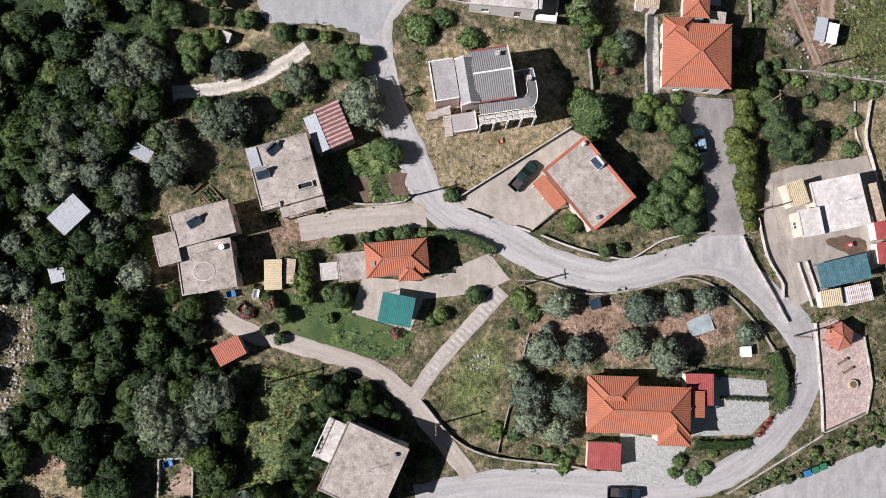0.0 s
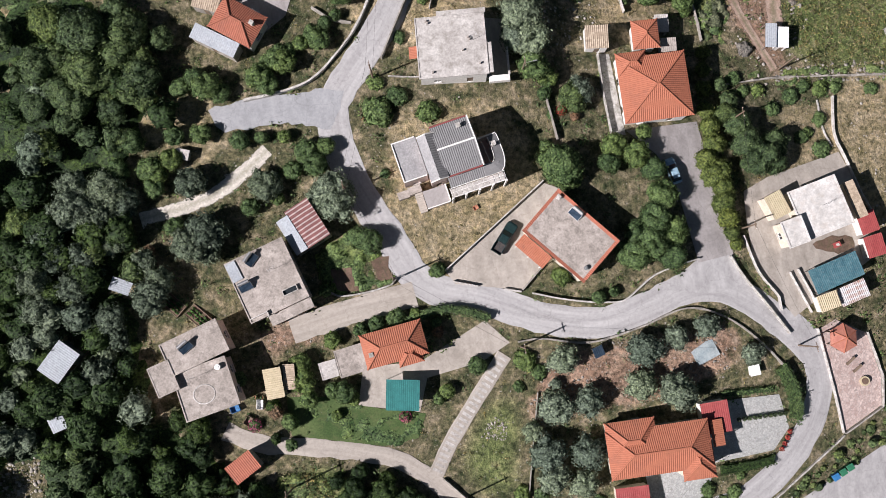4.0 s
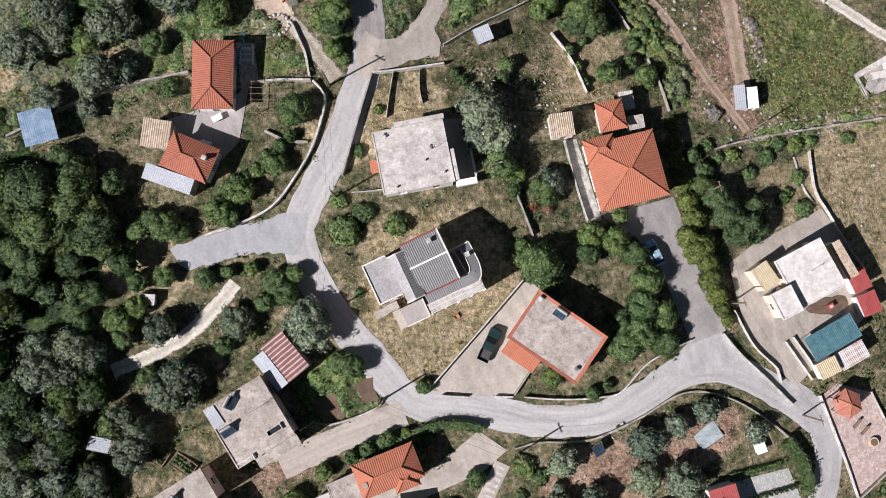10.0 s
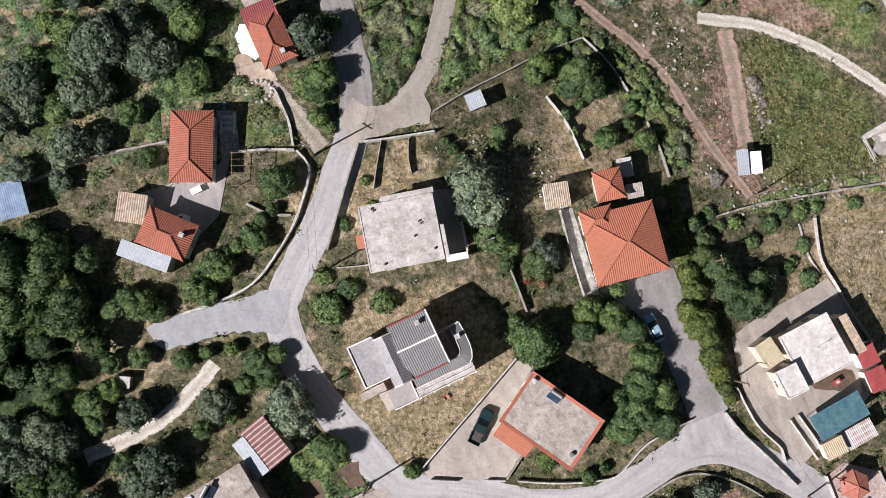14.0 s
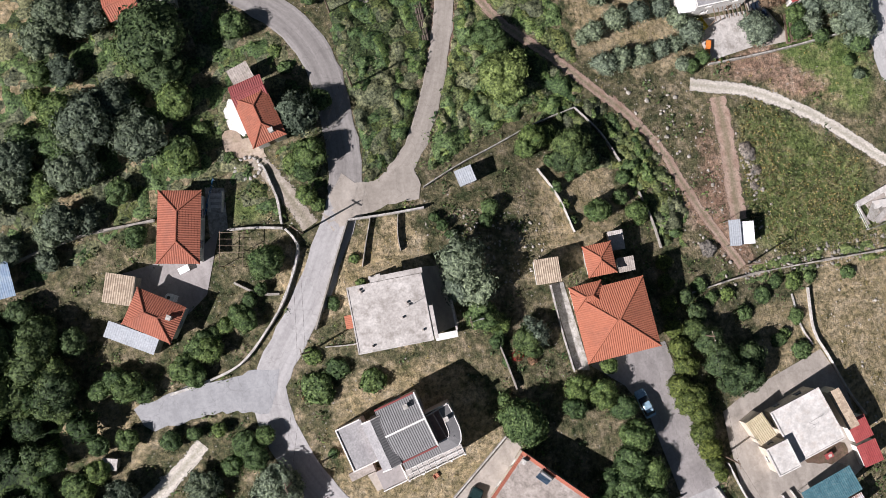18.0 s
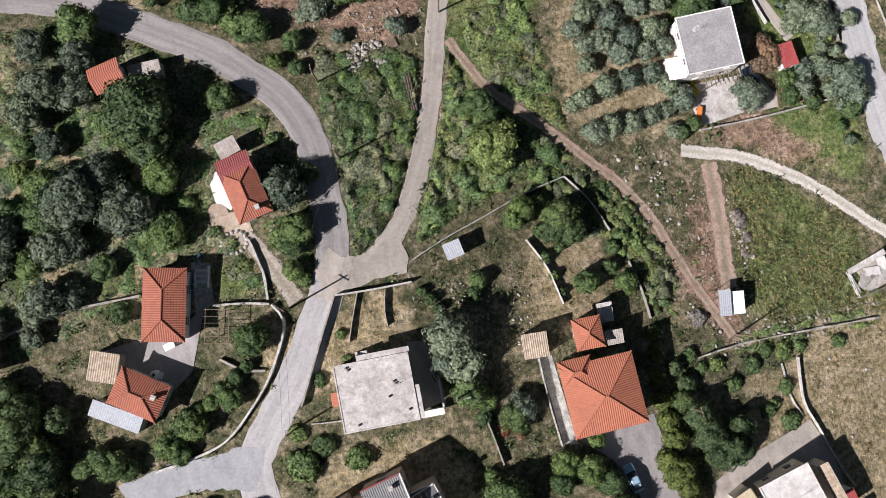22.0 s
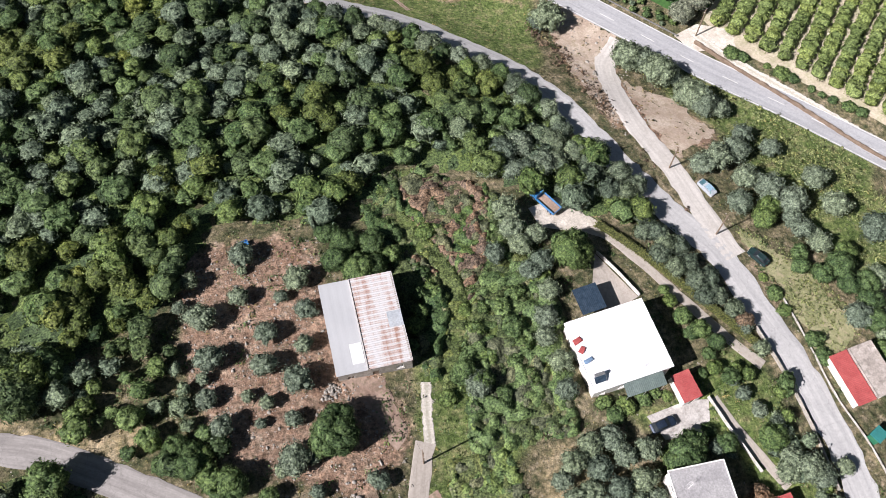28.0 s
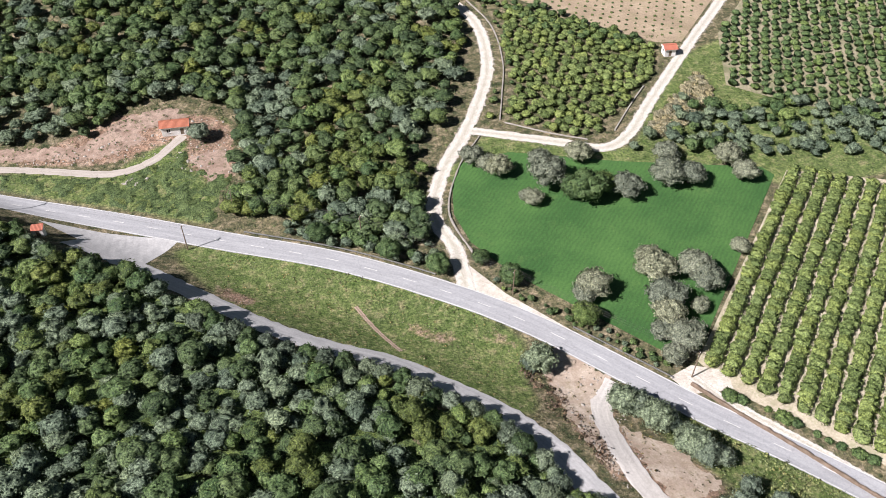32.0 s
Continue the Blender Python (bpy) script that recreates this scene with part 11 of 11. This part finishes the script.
def bed_frame(x, y, yaw, w, d, label):
    """A raised vegetable bed in a timber frame."""
    o = thing("vegetable_bed", spot(x, y, yaw), label, "garden bed", "raised beds")
    for s in (-1, 1):
        part("long_board", a_box(0, s * d / 2, -0.3, w + 0.08, 0.08, 0.62, 0, 0.01), M_WOOD, o)
        part("end_board", a_box(s * w / 2, 0, -0.3, 0.08, d - 0.09, 0.62, 0, 0.01), M_WOOD, o)
    part("soil", a_box(0, 0, -0.3, w - 0.1, d - 0.1, 0.52), M_DARKSOIL, o)
    rng = np.random.default_rng(int(abs(x * 9)))
    n = int(w * d * 22)
    c = np.stack([rng.uniform(-w / 2 + 0.2, w / 2 - 0.2, n), np.round(rng.uniform(-d / 2 + 0.3, d / 2 - 0.3, n) / 0.5) * 0.5, rng.uniform(0.22, 0.5, n)], 1)
    vs, fs = quads(rng, c, np.tile((0, 0, 1.0), (n, 1)), 0.2, 0.7)
    arrays("foliage", vs, fs, M_CROP, o)


bed_frame(-36.5, 19.3, -50, 3.4, 2.0, "timber-framed bed of young vegetables")
bed_frame(-33.3, 16.9, -50, 3.4, 2.0, "timber-framed bed of green vegetables")
for x, y in ((-49.8, 18.3), (-47.4, 17.1), (-49.0, 15.5)):
    bed_frame(x, y, 30, 2.2, 1.4, "small timber-framed bed under the trees")
for k in range(5):
    bed_frame(80.4 + 0.9 * k, 74.3 + 0.05 * k, 78, 4.6, 0.75, "narrow bed of leafy green vines")


def water_tank(x, y, r, h, label):
    o = thing("water_tank", spot(x, y, 0, 0.02), label, "tank", "white water tanks")
    bm = a_tube((0, 0, 0), (0, 0, h), r, r, 22)
    tube(bm, (0, 0, h), (0, 0, h + 0.16), r * 0.97, r * 0.45, 22)
    part("tank", bm, M_WHITEPAINT, o)
    part("lid", a_tube((0, 0, h + 0.16), (0, 0, h + 0.22), 0.24, 0.22, 14), M_DARKMETAL, o)
    part("outlet", a_tube((r - 0.02, 0, 0.2), (r + 0.2, 0, 0.2), 0.05), M_METAL, o)


water_tank(-25.1, 56.0, 0.6, 1.3, "white plastic water tank beside the house")
water_tank(-18.5, 58.6, 0.55, 1.2, "white plastic water tank at the yard wall")

# log pile beside the lane, stacked lengthwise
for j in range(6):
    logs = thing("log_pile", spot(24.4 - 0.06 * j, 90.4 - 1.05 * j, 82), "stacked grey firewood logs beside the lane", "logs", "firewood stacks")
    rng = random.Random(j)
    for k in range(7):
        row, col = divmod(k, 4)
        y0, z0 = -0.55 + 0.34 * col + 0.17 * row, 0.1 + 0.3 * row
        part("log", a_tube((-0.42, y0, z0), (0.42, y0 + rng.uniform(-0.05, 0.05), z0), rng.uniform(0.14, 0.18), rng.uniform(0.13, 0.17), 9), M_BARK, logs)
pallet = thing("pallet", spot(23.6, 95.4, 10, 0.03), "grey timber pallet on the red soil", "pallet")
for k in range(6):
    part("deck_board", a_box(-0.6 + 0.24 * k, 0, 0.12, 0.16, 1.5, 0.03), M_WOOD, pallet)
for k in range(3):
    part("bearer", a_box(0, -0.65 + 0.65 * k, 0, 1.4, 0.1, 0.12), M_WOOD, pallet)
stones([(19.4, 111.2), (21.0, 113.4), (22.6, 112.2), (21.2, 110.4)], 160, 0.15, 0.45, 90, "pile of grey field stones in the grove")
stones([(16.5, 92.5), (22.5, 92.2), (22.0, 96.6), (17.0, 96.0)], 260, 0.15, 0.6, 91, "rough heap of grey boulders below the grove")
stones([(-2.4, 271.4), (0.6, 272.4), (2.6, 270.1), (-1.1, 268.4), (-5, 270.5)], 260, 0.2, 0.6, 92, "pale heap of broken stone beside the hill track")
stones([(3.2, -7.6), (5.6, -5.0), (8.0, -6.4), (6.6, -9.2)], 220, 0.08, 0.25, 93, "grey ash and stones in a burnt ring of grass")

# stacked plastic sheets in the olive garden
sheets = thing("sheet_stack", spot(39.0, -1.5, 18, 0.02), "stack of clouded plastic sheets on the ground", "sheets")
for k in range(5):
    part("sheet", a_box(-0.1 * k, 0.06 * k, 0.06 + 0.05 * k, 3.8 - 0.25 * k, 2.6 - 0.12 * k, 0.025, 2.0 * k), M_CLEARSHEET, sheets)
for k in range(3):
    part("batten", a_box(-1.3 + 1.3 * k, 0, 0, 0.1, 2.6, 0.06), M_WOOD, sheets)

# stripped car body on the scraped earth
wreck = thing("wrecked_car", spot(95.1, 136.2, 112, 0.02), "stripped teal and white car body dumped on bare earth", "car wreck")
part("shell", loft([(-1.9, 0.72, 0.66, 0.2, 0.7), (-1.6, 0.8, 0.74, 0.12, 0.85), (0.7, 0.8, 0.74, 0.1, 0.86), (1.6, 0.78, 0.68, 0.14, 0.74), (1.9, 0.66, 0.58, 0.25, 0.6)]), M_ZINC, wreck)
part("roof_panel", loft([(-1.1, 0.56, 0.5, 1.18, 1.24), (0.2, 0.56, 0.5, 1.2, 1.26)]), M_CARPALE, wreck)
for sx, tx in ((-1.5, -1.05), (0.75, 0.15)):
    for sy in (-0.66, 0.66):
        part("pillar", a_tube((sx, sy, 0.8), (tx, sy * 0.8, 1.2), 0.04), M_TEAL, wreck)
part("bonnet", a_box(1.15, 0, 0.8, 0.95, 1.2, 0.05, 4.0, 0.01), M_DARKNET, wreck)
part("engine_block", a_box(-0.4, 0, 0.8, 0.7, 0.8, 0.22, 0, 0.03), M_DARKMETAL, wreck)

# garden kiosk on the green court beside the valley road
kiosk = thing("kiosk", spot(102.2, 86.2, 25, 0.02), "small green garden kiosk with a flat roof", "kiosk")
part("body", a_box(0, 0, -0.2, 1.9, 1.6, 2.3, 0, 0.02), M_GREENPAINT, kiosk)
part("roof", a_box(0, 0, 2.1, 2.3, 2.0, 0.12, 0, 0.02), M_TEAL, kiosk)
part("counter", a_box(1.06, 0, 0.9, 0.3, 1.3, 0.05), M_WOOD, kiosk)


# things left on the white roof terrace
def roof_bundle(x, y, yaw, sx, sy, material, label):
    """A folded heap of sheeting."""
    px, py, pz, turn = on_roof(H16, x, y, yaw, 4.32)
    o = thing("tarpaulin_bundle", pose(px, py, pz, 0, 0, turn), label, "tarpaulin", "bundles on the white roof")
    for k in range(3):
        part("fold", a_box(0.05 * k, -0.04 * k, 0.12 * k, sx * (1 - 0.18 * k), sy * (1 - 0.15 * k), 0.11, 6 * k, 0.03), material, o)


roof_bundle(-5.8, 2.6, 15, 1.5, 0.9, M_REDSHEET, "folded red sheeting on the white roof")
roof_bundle(-5.7, 1.0, 40, 1.2, 0.8, M_REDSHEET, "crumpled red sheeting on the white roof")
roof_bundle(-5.4, -0.9, 10, 1.6, 0.7, M_BLUESHEET, "folded blue sheeting on the white roof")


# vine trellis beside the long house
trellis = thing("vine_trellis", spot(-8.8, 62.4, -16), "open timber vine trellis beside the long house", "trellis")
for i in (-1, 1):
    for j in (-1, 0, 1):
        part("post", a_tube((1.55 * i, 2.2 * j, -0.8), (1.55 * i, 2.2 * j, 2.2), 0.06), M_WOOD, trellis)
    part("beam", a_box(1.55 * i, 0, 2.2, 0.06, 4.8, 0.1), M_WOOD, trellis)
for k in range(6):
    part("slat", a_box(0, -2.2 + 4.4 * k / 5, 2.31, 3.5, 0.05, 0.05), M_WOOD, trellis)


def patio_table(x, y, yaw, label):
    """A moulded plastic table on four legs."""
    o = thing("patio_table", spot(x, y, yaw, 0.1), label, "table", "white patio tables")
    part("tabletop", a_box(0, 0, 0.7, 1.5, 0.9, 0.05, 0, 0.02), M_WHITEPAINT, o)
    for i in (-1, 1):
        for j in (-1, 1):
            part("leg", a_tube((0.62 * i, 0.34 * j, 0), (0.55 * i, 0.3 * j, 0.7), 0.03, 0.04), M_WHITEPAINT, o)


patio_table(-15.8, 61.7, 10, "white plastic patio table in the shaded court")
patio_table(-18.2, 58.5, -30, "white plastic patio table against the small house")

# painted stair rail at the landing of the long house
rail = thing("stair_rail", spot(-10.2, 70.2, 62, 0.1), "white and blue painted rail along the landing", "railing")
for k in range(7):
    part("baluster", a_tube((-2.4 + 0.8 * k, 0, -0.3), (-2.4 + 0.8 * k, 0, 0.95), 0.05), M_WHITEPAINT, rail)
for z in (0.5, 0.95):
    part("rail", a_tube((-2.5, 0, z), (2.5, 0, z), 0.04), M_BLUEPAINT, rail)

# sunken yard among the western trees
yard = thing("sunken_yard", spot(-38.3, -23.2), "small concrete-walled yard with bare earth floor", "yard")
part("floor", a_box(0, 0, -0.25, 4.7, 5.2, 0.3), M_EARTH, yard)
for i in (-1, 1):
    part("side_wall", a_box(2.45 * i, 0, -0.5, 0.25, 5.4, 1.5), M_PALESTONE, yard)
part("back_wall", a_box(0, 2.75, -0.5, 5.1, 0.25, 1.5), M_PALESTONE, yard)
